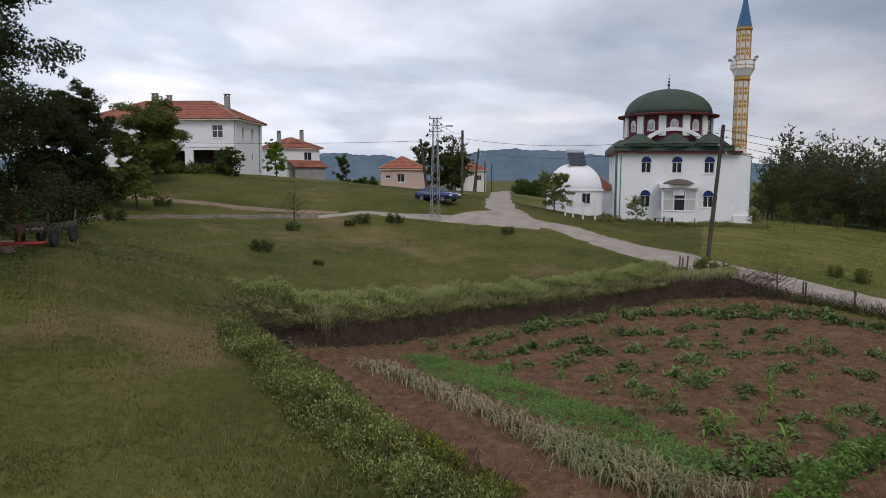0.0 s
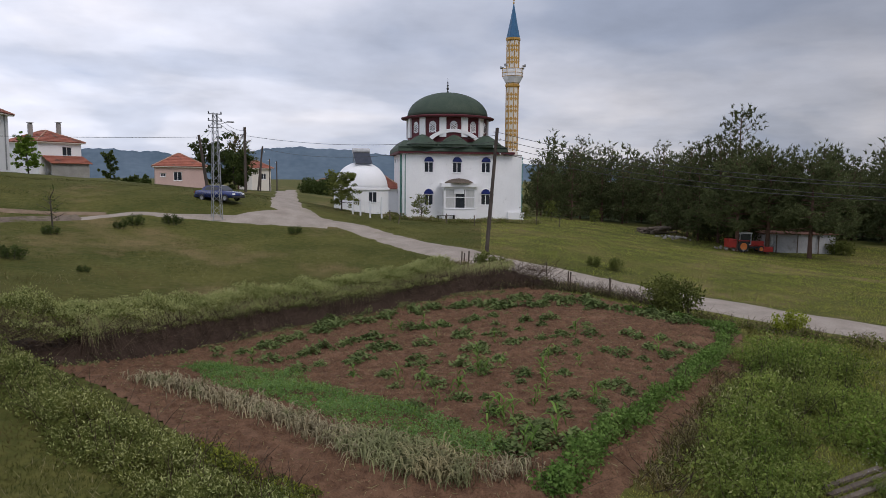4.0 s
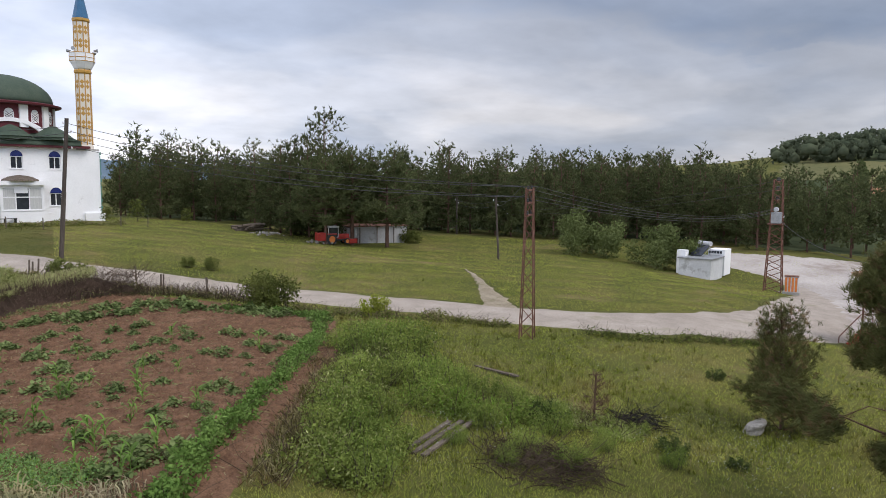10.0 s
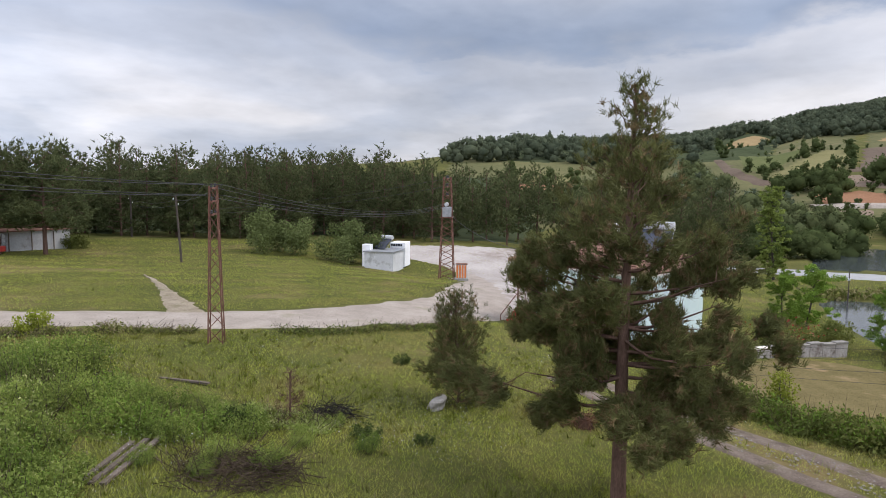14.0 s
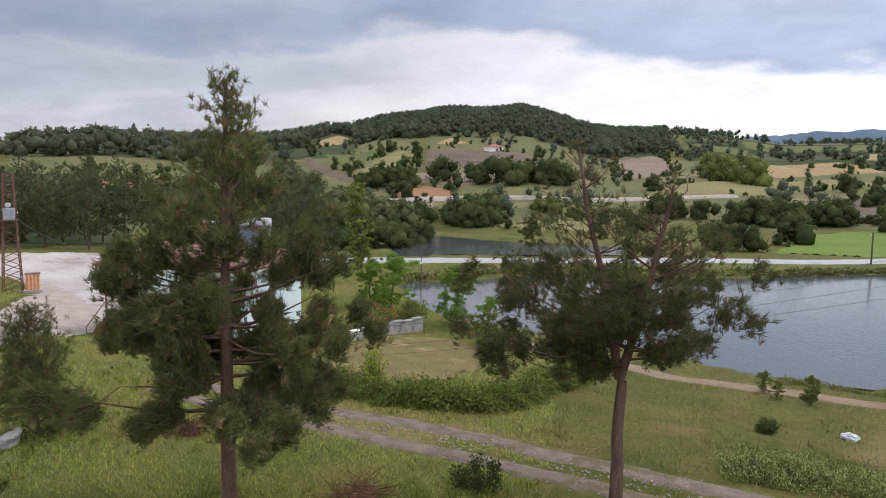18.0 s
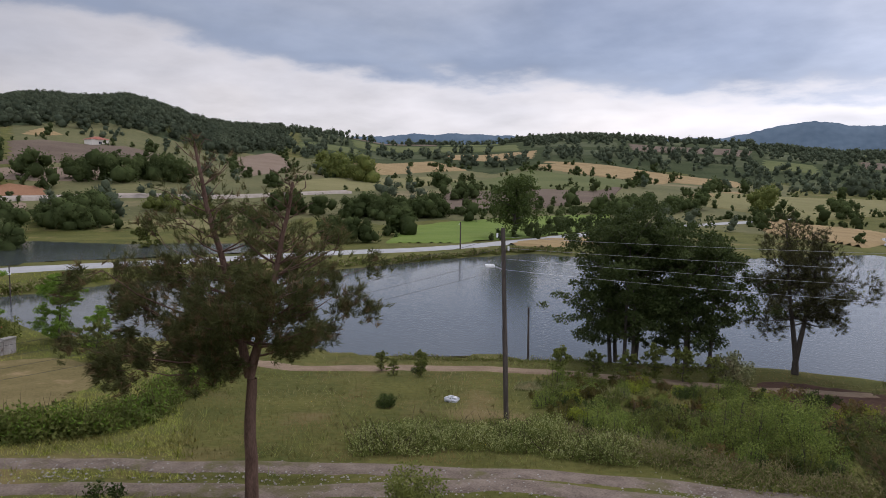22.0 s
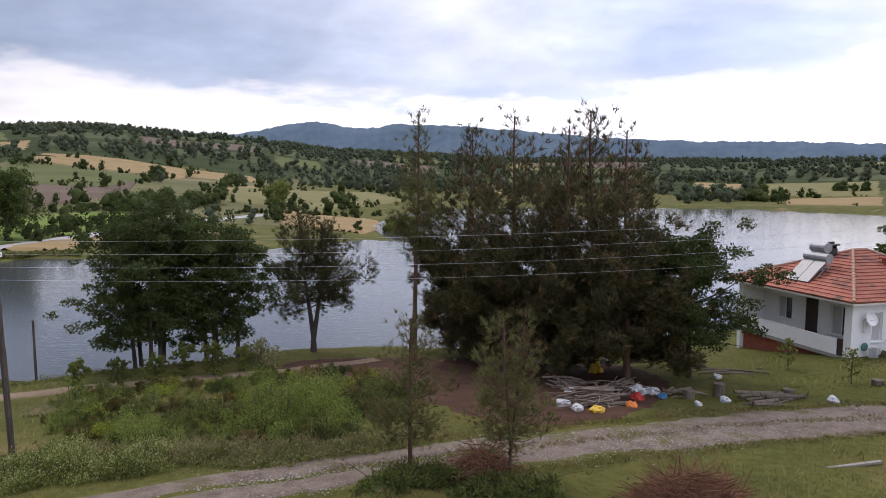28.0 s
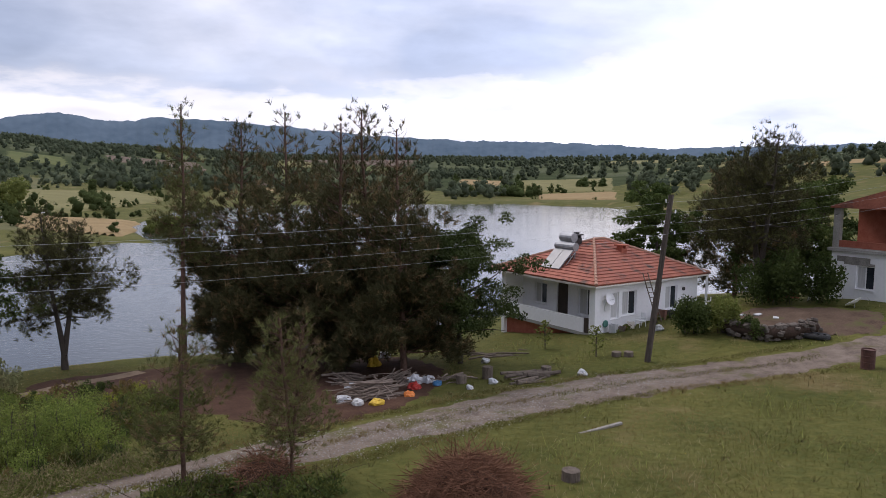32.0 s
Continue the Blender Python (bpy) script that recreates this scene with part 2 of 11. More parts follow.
M_YARD = material("crushed_stone_yard", (0.32, 0.285, 0.26), (0.47, 0.43, 0.4), 0.25, 0.95, 0.3, 14, spot=(0.27, 0.225, 0.195), spot_scale=0.15, spot_at=0.52)
M_ASPHALT = material("worn_asphalt", (0.3, 0.3, 0.3), (0.4, 0.4, 0.4), 0.6, 0.9, 0.2, 20)
M_STRAW = material("dry_stubble", (0.23, 0.16, 0.075), (0.32, 0.235, 0.12), 0.08, 0.95, 0.3, 20, stretch=(1, 3, 1))
M_WHEAT = material("ripening_field", (0.145, 0.138, 0.055), (0.21, 0.19, 0.085), 0.07, 0.95, 0.3, 20)
M_CROP = material("bright_green_crop", (0.1, 0.155, 0.026), (0.15, 0.2, 0.042), 0.1, 0.9, 0.3, 25)
M_PLOUGH = material("ploughed_field", (0.098, 0.07, 0.052), (0.155, 0.118, 0.087), 0.06, 0.95, 0.4, 25)
M_PLOUGHRED = material("red_ploughed_field", (0.22, 0.11, 0.06), (0.31, 0.17, 0.1), 0.06, 0.95, 0.4, 25)
M_PINKSOIL = material("pale_bare_field", (0.165, 0.12, 0.085), (0.24, 0.18, 0.135), 0.06, 0.95, 0.4, 25)
M_VALLEY = material("dull_valley_grass", (0.085, 0.09, 0.038), (0.15, 0.14, 0.062), 0.035, 0.95, 0.3, 22, spot=(0.2, 0.165, 0.09), spot_scale=0.02, spot_at=0.56)
M_SCRUB = material("scrubby_slope", (0.045, 0.06, 0.026), (0.09, 0.1, 0.045), 0.03, 0.95, 0.4, 30)
M_PASTURE = material("rough_pasture", (0.072, 0.09, 0.028), (0.122, 0.132, 0.048), 0.05, 0.95, 0.3, 20)
M_BARK = material("pine_bark", (0.075, 0.044, 0.033), (0.185, 0.115, 0.088), 6, 0.95, 1.0, 5, stretch=(1, 1, 0.3))
M_BARK2 = material("grey_bark", (0.05, 0.042, 0.035), (0.11, 0.095, 0.08), 6, 0.95, 0.9, 5, stretch=(1, 1, 0.3))
M_NEEDLE = leaf_material("pine_needles", (0.074, 0.084, 0.03), (0.16, 0.162, 0.06), 0.4, 0.3)
M_NEEDLE_DARK = leaf_material("dark_lakeside_needles", (0.052, 0.052, 0.024), (0.108, 0.1, 0.046), 0.4, 0.25)
M_NEEDLE_FAR = leaf_material("forest_needles", (0.062, 0.08, 0.035), (0.135, 0.15, 0.066), 0.35, 0.25)
M_NEEDLE_BROWN = leaf_material("brownish_needles", (0.12, 0.085, 0.04), (0.2, 0.145, 0.075), 0.4, 0.2)
M_LEAF = leaf_material("green_leaves", (0.09, 0.116, 0.029), (0.195, 0.208, 0.058), 0.35, 0.3)
M_LEAF_DARK = leaf_material("oak_leaves", (0.045, 0.068, 0.02), (0.095, 0.125, 0.037), 0.4, 0.3)
M_LEAF_OAK = leaf_material("dense_oak_leaves", (0.034, 0.05, 0.017), (0.072, 0.092, 0.03), 0.4, 0.3)
M_MOWN = leaf_material("mown_dry_grass", (0.105, 0.09, 0.036), (0.18, 0.145, 0.065), 0.3, 0.2)
M_LEAF_BRIGHT = leaf_material("fresh_leaves", (0.12, 0.2, 0.03), (0.2, 0.3, 0.05), 0.3, 0.3)
M_LEAF_PALE = leaf_material("pale_bramble_leaves", (0.23, 0.265, 0.09), (0.46, 0.47, 0.21), 0.35, 0.25)
# hill leaves: lighter and bluer, with the haze of distance put into the colour
M_LEAF_HAZED = leaf_material("hill_leaves_with_haze", (0.076, 0.098, 0.064), (0.135, 0.155, 0.096), 0.3, 0.4, 0.08)
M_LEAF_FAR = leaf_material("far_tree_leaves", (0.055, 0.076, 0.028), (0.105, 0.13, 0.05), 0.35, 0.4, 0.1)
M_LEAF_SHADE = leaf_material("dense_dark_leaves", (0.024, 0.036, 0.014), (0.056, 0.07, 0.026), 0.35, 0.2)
M_LEAF_YELLOW = leaf_material("yellow_green_leaves", (0.2, 0.24, 0.03), (0.3, 0.33, 0.05), 0.3, 0.3)
M_BLADE = leaf_material("grass_blades", (0.2, 0.245, 0.04), (0.385, 0.4, 0.088), 0.22, 0.45, 0.45, spot=(0.32, 0.275, 0.095), spot_scale=0.22, spot_at=0.52)
M_BLADE_N = leaf_material("grazed_grass_blades", (0.03, 0.041, 0.009), (0.074, 0.077, 0.018), 0.25, 0.5, 0.4, spot=(0.13, 0.102, 0.042), spot_scale=0.16, spot_at=0.5)
M_BLADE_S = leaf_material("rough_grass_blades", (0.072, 0.078, 0.018), (0.152, 0.132, 0.042), 0.25, 0.45, 0.5, spot=(0.195, 0.14, 0.06), spot_scale=0.25, spot_at=0.5)
M_BLADE_DRY = leaf_material("dry_grass_blades", (0.2, 0.17, 0.08), (0.32, 0.28, 0.15), 0.35, 0.2)
M_TWIG = material("dry_twigs", (0.048, 0.034, 0.024), (0.12, 0.088, 0.062), 5, 0.95, 0.5, 4, vary=0.4)
M_WHITE = material("white_render", (0.82, 0.82, 0.83), (0.9, 0.9, 0.91), 0.5, 0.85, 0.15, 12, spot=(0.6, 0.6, 0.6), spot_scale=0.7, spot_at=0.66)
# white limewash greyed in colour for the tree shade on the shed
M_WALLSHADE = material("tree_shaded_limewash", (0.36, 0.36, 0.37), (0.5, 0.5, 0.51), 0.6, 0.9, 0.2, 10, spot=(0.25, 0.24, 0.22), spot_scale=0.7, spot_at=0.56)
M_WALLPALE = material("faded_white_wall", (0.5, 0.51, 0.52), (0.64, 0.65, 0.66), 0.8, 0.9, 0.2, 10, spot=(0.38, 0.38, 0.37), spot_scale=0.9, spot_at=0.57)
M_CREAM = material("cream_paint", (0.68, 0.63, 0.55), (0.78, 0.73, 0.65), 0.6, 0.8, 0.1, 12)
M_PINK = material("pink_render", (0.55, 0.38, 0.34), (0.63, 0.46, 0.41), 0.5, 0.85, 0.15, 12)
M_TILE = material("clay_roof_tiles", (0.21, 0.062, 0.04), (0.35, 0.12, 0.074), 1.2, 0.85, 0.4, 8, vary=0.25, spot=(0.09, 0.052, 0.04), spot_scale=0.9, spot_at=0.55)
M_RIDGE = material("pale_mortared_ridge", (0.36, 0.2, 0.14), (0.5, 0.32, 0.24), 3.0, 0.9, 0.3, 6)
M_RUSTDARK = material("dark_rusted_drum", (0.05, 0.022, 0.018), (0.12, 0.05, 0.035), 4, 0.85, 0.4, 6)
M_STONEDARK = material("dark_wall_stone", (0.07, 0.058, 0.048), (0.17, 0.145, 0.125), 2.0, 0.9, 0.6, 6, vary=0.35)
M_TILEBROWN = material("brown_roof_tiles", (0.13, 0.06, 0.042), (0.23, 0.12, 0.085), 1.0, 0.85, 0.4, 8, vary=0.25, spot=(0.3, 0.2, 0.15), spot_scale=0.6, spot_at=0.6)
M_GREENROOF = material("green_sheet_roof", (0.028, 0.052, 0.034), (0.055, 0.08, 0.052), 1.0, 0.75, 0.1, 8)
M_MAROON = material("maroon_paint", (0.09, 0.012, 0.018), (0.13, 0.02, 0.028), 1.0, 0.7, 0.1, 8)
M_GOLD = material("ochre_gold_tile", (0.45, 0.24, 0.04), (0.56, 0.32, 0.07), 2.0, 0.5, 0.1, 8)
M_BLUE = material("blue_cone_sheet", (0.015, 0.09, 0.2), (0.03, 0.14, 0.28), 1.0, 0.45, 0.1, 6)
M_LUNETTE = material("deep_blue_glazing", (0.012, 0.02, 0.12), (0.02, 0.035, 0.18), 2.0, 0.25, 0.0, 6)
M_TRIMGREEN = material("green_trim", (0.06, 0.19, 0.15), (0.1, 0.24, 0.2), 2.0, 0.7, 0.0, 6)
M_GLASS = material("dark_window_glass", (0.02, 0.025, 0.032), (0.04, 0.045, 0.055), 1.0, 0.08, 0.0, 3)
M_CURTAIN = material("pale_curtain", (0.45, 0.45, 0.45), (0.6, 0.6, 0.58), 3.0, 0.9, 0.2, 5, stretch=(4, 4, 0.3))
M_PVC = material("white_window_frame", (0.76, 0.77, 0.78), (0.84, 0.84, 0.85), 3.0, 0.5, 0.0, 5)
M_BRICK = material("red_hollow_brick", (0.3, 0.09, 0.06), (0.42, 0.15, 0.1), 2.5, 0.9, 0.5, 8, vary=0.15)
M_CONCRETE = material("grey_concrete", (0.26, 0.25, 0.23), (0.4, 0.39, 0.37), 1.2, 0.9, 0.4, 10)
M_STONE = material("field_stone", (0.17, 0.155, 0.14), (0.33, 0.31, 0.28), 2.0, 0.9, 0.6, 6, vary=0.3)
M_WOOD = material("grey_weathered_wood", (0.09, 0.07, 0.055), (0.2, 0.165, 0.135), 5, 0.9, 0.6, 6, stretch=(1, 1, 0.2), vary=0.25)
M_POLE = material("tarred_pole_wood", (0.055, 0.045, 0.04), (0.12, 0.1, 0.085), 5, 0.9, 0.6, 6, stretch=(1, 1, 0.15))
M_RUST = material("rusty_steel", (0.1, 0.042, 0.03), (0.22, 0.105, 0.07), 3, 0.85, 0.3, 8)
M_STEEL = material("grey_steel", (0.28, 0.29, 0.3), (0.42, 0.43, 0.45), 3, 0.55, 0.15, 8, metal=0.6)
M_DARKMETAL = material("dark_metal", (0.03, 0.03, 0.032), (0.06, 0.058, 0.055), 3, 0.6, 0.15, 8, metal=0.3)
M_CABLE = material("cable_rubber", (0.03, 0.03, 0.03), (0.07, 0.07, 0.07), 4, 0.7, 0.0, 4)
M_CABLE_PALE = material("bare_aluminium_wire", (0.3, 0.31, 0.32), (0.42, 0.43, 0.44), 4, 0.5, 0.0, 4)
M_CARBLUE = material("blue_car_paint", (0.012, 0.025, 0.12), (0.018, 0.035, 0.16), 1.0, 0.25, 0.0, 4, coat=0.6)
M_RED = material("red_tractor_paint", (0.3, 0.015, 0.01), (0.42, 0.03, 0.017), 2.0, 0.5, 0.1, 6)
M_ORANGE = material("orange_paint", (0.6, 0.16, 0.03), (0.72, 0.24, 0.05), 2.0, 0.6, 0.1, 6)
M_YELLOW = material("yellow_plastic", (0.6, 0.38, 0.03), (0.72, 0.48, 0.05), 2.0, 0.6, 0.1, 6)
M_TYRE = material("tyre_rubber", (0.02, 0.02, 0.02), (0.04, 0.04, 0.04), 3, 0.85, 0.3, 6)
M_BAG = material("pale_plastic_sack", (0.4, 0.41, 0.43), (0.6, 0.6, 0.61), 4, 0.6, 0.4, 5)
M_PANEL = material("solar_collector", (0.03, 0.035, 0.05), (0.06, 0.065, 0.085), 2, 0.15, 0.0, 5)
M_COLLECTOR = material("pale_solar_glass", (0.15, 0.16, 0.17), (0.2, 0.21, 0.22), 1, 0.4, 0.0, 5)
M_MINT = material("pale_mint_render", (0.55, 0.68, 0.66), (0.64, 0.75, 0.73), 0.6, 0.85, 0.1, 10)
# dark wood of doors and screen; also painted shade inside openings
M_DARKWOOD_SHADE = material("dark_stained_wood_and_shade", (0.03, 0.02, 0.016), (0.06, 0.04, 0.03), 3, 0.7, 0.2, 6)
M_ASH = material("burnt_ash", (0.012, 0.011, 0.011), (0.05, 0.045, 0.045), 2.5, 0.95, 0.6, 6)
M_EARTH = material("bare_brown_earth", (0.07, 0.046, 0.033), (0.14, 0.098, 0.07), 1.2, 0.95, 0.7, 9, spot=(0.09, 0.09, 0.035), spot_scale=0.6, spot_at=0.56)
M_BRANCH = material("dry_cut_branches", (0.12, 0.092, 0.075), (0.26, 0.21, 0.175), 5, 0.9, 0.6, 6, vary=0.35)
M_NEEDLELITTER = material("needle_litter", (0.048, 0.025, 0.017), (0.1, 0.056, 0.038), 1.2, 0.95, 0.7, 9)
M_DRYGRASS = material("dry_grass_ground", (0.115, 0.095, 0.036), (0.19, 0.15, 0.068), 0.5, 0.95, 0.5, 12, spot=(0.3, 0.21, 0.12), spot_scale=0.25, spot_at=0.6)
M_WOODFLOOR = material("wooded_undergrowth", (0.042, 0.056, 0.03), (0.08, 0.092, 0.05), 0.05, 0.95, 0.6, 12)
# far ridge: the blue of distance haze is painted into its colour
M_MOUNTAIN_HAZE = material("ridge_in_haze_blue", (0.09, 0.13, 0.17), (0.135, 0.18, 0.225), 0.0035, 1.0, 0.0, 7)


M_THICKET = leaf_material("thicket_leaves", (0.13, 0.185, 0.04), (0.275, 0.325, 0.082), 0.4, 0.35)
for far_leaf in (M_LEAF_HAZED, M_LEAF_FAR, M_NEEDLE_FAR, M_MOUNTAIN_HAZE, M_WOODFLOOR):
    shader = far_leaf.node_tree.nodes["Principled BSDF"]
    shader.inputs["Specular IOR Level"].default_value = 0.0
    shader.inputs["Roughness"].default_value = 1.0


def water_material():
    m = bpy.data.materials.new("lake_water")
    m.use_nodes = True
    t = m.node_tree
    b = t.nodes["Principled BSDF"]
    b.inputs["Base Color"].default_value = (0.06, 0.07, 0.075, 1)
    b.inputs["Roughness"].default_value = 0.08
    b.inputs["IOR"].default_value = 1.333
    geo = t.nodes.new("ShaderNodeNewGeometry")
    mp = t.nodes.new("ShaderNodeMapping")
    mp.inputs["Rotation"].default_value = (0, 0, radians(35))
    mp.inputs["Scale"].default_value = (1.0, 2.6, 1)
    t.links.new(geo.outputs["Position"], mp.inputs["Vector"])
    n = t.nodes.new("ShaderNodeTexNoise")
    n.inputs["Scale"].default_value, n.inputs["Detail"].default_value = 1.6, 4
    t.links.new(mp.outputs[0], n.inputs["Vector"])
    bp = t.nodes.new("ShaderNodeBump")
    bp.inputs["Strength"].default_value, bp.inputs["Distance"].default_value = 0.32, 0.05
    t.links.new(n.outputs["Fac"], bp.inputs["Height"])
    t.links.new(bp.outputs[0], b.inputs["Normal"])
    return m


M_WATER = water_material()
# ---- the lie of the land: heights at known spots, smoothly joined ----
RNG = np.random.default_rng(7)
LAKE_Z = -3.5
LAND_NORTH = [(-5.4, 13.3, 2.00), (-1.0, 13.3, 2.00), (2.5, 14.2, 1.80), (6.3, 12.2, 1.70), (-7.0, 29.1, 2.00), (13.3, 53.2, 2.80), (-0.9, 62.0, 4.49), (-0.7, 67.0, 6.03), (-23.9, 82.6, 8.40), (-34.4, 72.2, 8.86), (-20.4, 103.0, 7.73), (-6.3, 99.8, 6.62), (9.3, 109.6, 5.78), (19.6, 83.7, 3.37), (34.0, 79.0, 3.11), (17.4, 46.9, 2.83), (14.5, 42.3, 1.80), (20.8, 25.3, 1.40), (21.4, 40.1, 1.70), (-15.5, 28.0, 5.15), (-8.9, 15.8, 3.00), (-15.4, 39.1, 3.73), (-11.6, 60.9, 4.84), (0.0, 0.0, 1.00), (-40.0, 20.0, 3.50), (-45.0, 60.0, 6.50), (-44.5, 122.2, 7.50), (0.0, 130.0, 5.00), (44.5, 122.2, 2.00)]
LAND_EAST = [(31.8, 19.9, 0.70), (40.5, 11.8, 0.20), (52.3, 61.9, 0.60), (44.6, 89.5, 2.63), (77.9, 62.7, 0.46), (69.3, 19.7, -2.17), (71.3, 26.2, -1.87), (91.7, 24.9, -0.97), (57.8, 11.8, -1.22), (47.3, 7.9, -1.53), (17.5, 0.5, 0.00), (23.5, 6.2, 0.20), (20.8, -7.3, -0.60), (49.8, 36.9, 0.18), (64.7, 26.8, -1.02), (37.5, -8.7, -2.20), (48.6, -11.3, -2.80), (44.1, 8.1, -1.30), (91.9, 91.9, 0.00), (117.8, 54.9, -0.50), (119.5, 10.5, -3.00), (118.2, -20.8, -3.00), (117.8, -54.9, -3.00)]
LAND_SOUTH = [(15.9, -9.2, -0.50), (11.4, -14.9, -0.40), (5.9, -18.6, -0.40), (0.7, -21.6, -0.40), (-10.4, -26.7, -0.80), (-22.9, -29.3, -0.60), (17.3, -21.3, -1.50), (-4.0, -17.4, 0.00), (-16.7, -38.6, -0.96), (-25.8, -42.8, -0.54), (-33.6, -39.7, 0.73), (27.3, -28.0, -2.70), (27.2, -35.4, -3.40), (26.5, -17.8, -1.70), (-3.9, -30.3, -1.30), (10.6, -39.8, -2.60), (-14.7, -41.7, -2.00), (-38.3, -40.6, -0.30), (25.4, -30.9, -2.60), (-40.0, -12.0, 2.00), (99.6, -83.6, -3.00), (77.4, -110.6, -3.00), (44.5, -122.2, -3.80), (0.0, -60.0, -3.80), (0.0, -130.0, -3.80), (-44.5, -122.2, -3.80), (-51.6, -73.7, -3.00), (-49.1, -34.4, 1.00), (-122.2, -44.5, 2.00)]

LAND = np.array(LAND_NORTH + LAND_EAST + LAND_SOUTH)


def spread(px, py, qx, qy):
    return np.sqrt((px[:, None] - qx[None]) ** 2 + (py[:, None] - qy[None]) ** 2 + 64.0)


def fit_land():
    n = len(LAND)
    a = np.zeros((n + 3, n + 3))
    a[:n, :n] = spread(LAND[:, 0], LAND[:, 1], LAND[:, 0], LAND[:, 1]) - 0.4 * np.eye(n)
    a[:n, n], a[:n, n + 1], a[:n, n + 2] = 1, LAND[:, 0] / 50, LAND[:, 1] / 50
    a[n:, :n] = a[:n, n:].T
    return np.linalg.solve(a, np.concatenate([LAND[:, 2], np.zeros(3)]))


LAND_W = fit_land()
# bearing, height angle of the skyline's ground, where the rise begins, where it tops out
RISE = np.array([
    (-30, -0.5, 150, 600), (20, -0.8, 140, 500), (45, 0.2, 110, 300), (60, 0.9, 110, 300), (70, 1.3, 115, 350),
    (74, 1.8, 118, 420), (80, 2.4, 120, 480), (86, 2.5, 130, 560), (93, 2.9, 130, 650), (96.5, 3.6, 130, 690),
    (98.5, 3.6, 135, 700), (100.2, 4.3, 140, 720), (104, 4.8, 145, 740), (106, 5.1, 150, 750), (109, 5.0, 150, 750),
    (111.7, 5.25, 150, 750), (114.4, 4.6, 150, 750), (116, 4.0, 150, 760), (119, 3.4, 150, 780), (125.5, 3.3, 150, 900),
    (127.7, 3.1, 150, 930), (131, 2.6, 150, 1000), (139, 2.6, 150, 1100), (142, 2.9, 150, 1100), (144, 3.15, 150, 1100),
    (149, 3.2, 150, 1100), (152, 2.9, 150, 1100), (157.5, 2.6, 160, 1100), (165, 1.9, 190, 1200), (180, 1.4, 300, 1300), (195, 1.3, 330, 1300),
    (210, 1.5, 300, 1000), (225, 2.0, 160, 800), (250, 1.0, 150, 800), (300, 0.0, 150, 600), (330, -0.5, 150, 600)])


def edge_distance(px, py, poly):
    """Distance to a closed outline, negative inside."""
    best = np.full(px.shape, 1e9)
    inside = np.zeros(px.shape, bool)
    n = len(poly)
    for i in range(n):
        (x0, y0), (x1, y1) = poly[i], poly[(i + 1) % n]
        ex, ey = x1 - x0, y1 - y0
        u = np.clip(((px - x0) * ex + (py - y0) * ey) / (ex * ex + ey * ey), 0, 1)
        best = np.minimum(best, np.hypot(px - x0 - u * ex, py - y0 - u * ey))
        if y0 != y1:
            inside ^= ((y0 > py) != (y1 > py)) & (px < ex * (py - y0) / (y1 - y0) + x0)
    return np.where(inside, -best, best)


# shore of the lake, and of the pond behind the causeway
LAKE = [(45.6, -24.7), (51.6, -17.6), (56.7, -15.4), (65.4, -14.6), (75.7, -16.2), (77.3, -17.5), (79.3, -38.0), (73.3, -48.7), (71.8, -60.6), (71.7, -74.9), (68.2, -90.4), (59.9, -91.4), (52.0, -98.6), (39.2, -112.6), (30.7, -130.6), (25.2, -129.0), (39.4, -170.5), (40.7, -256.8), (20.9, -299.3), (-11.0, -314.8), (-55.9, -317.1), (-96.5, -315.6), (-122.0, -274.1), (-132.5, -212.0), (-102.8, -122.6), (-69.5, -71.9), (-50.2, -55.7), (-38.0, -56.4), (-27.2, -55.7), (-20.5, -56.4), (-12.6, -54.6), (-2.1, -44.0), (8.3, -45.7), (12.7, -44.8), (12.9, -44.9), (17.5, -42.8), (18.1, -42.3), (22.0, -39.3), (24.3, -38.7), (27.5, -35.7), (29.4, -35.6), (31.7, -32.6), (33.7, -31.0), (35.1, -28.8)]
POND = [(98.9, -19.9), (103.2, -30.4), (99.9, -38.4), (96.4, -56.5), (110.1, -64.5), (122.5, -47.0), (137.5, -38.1), (136.2, -28.6)]


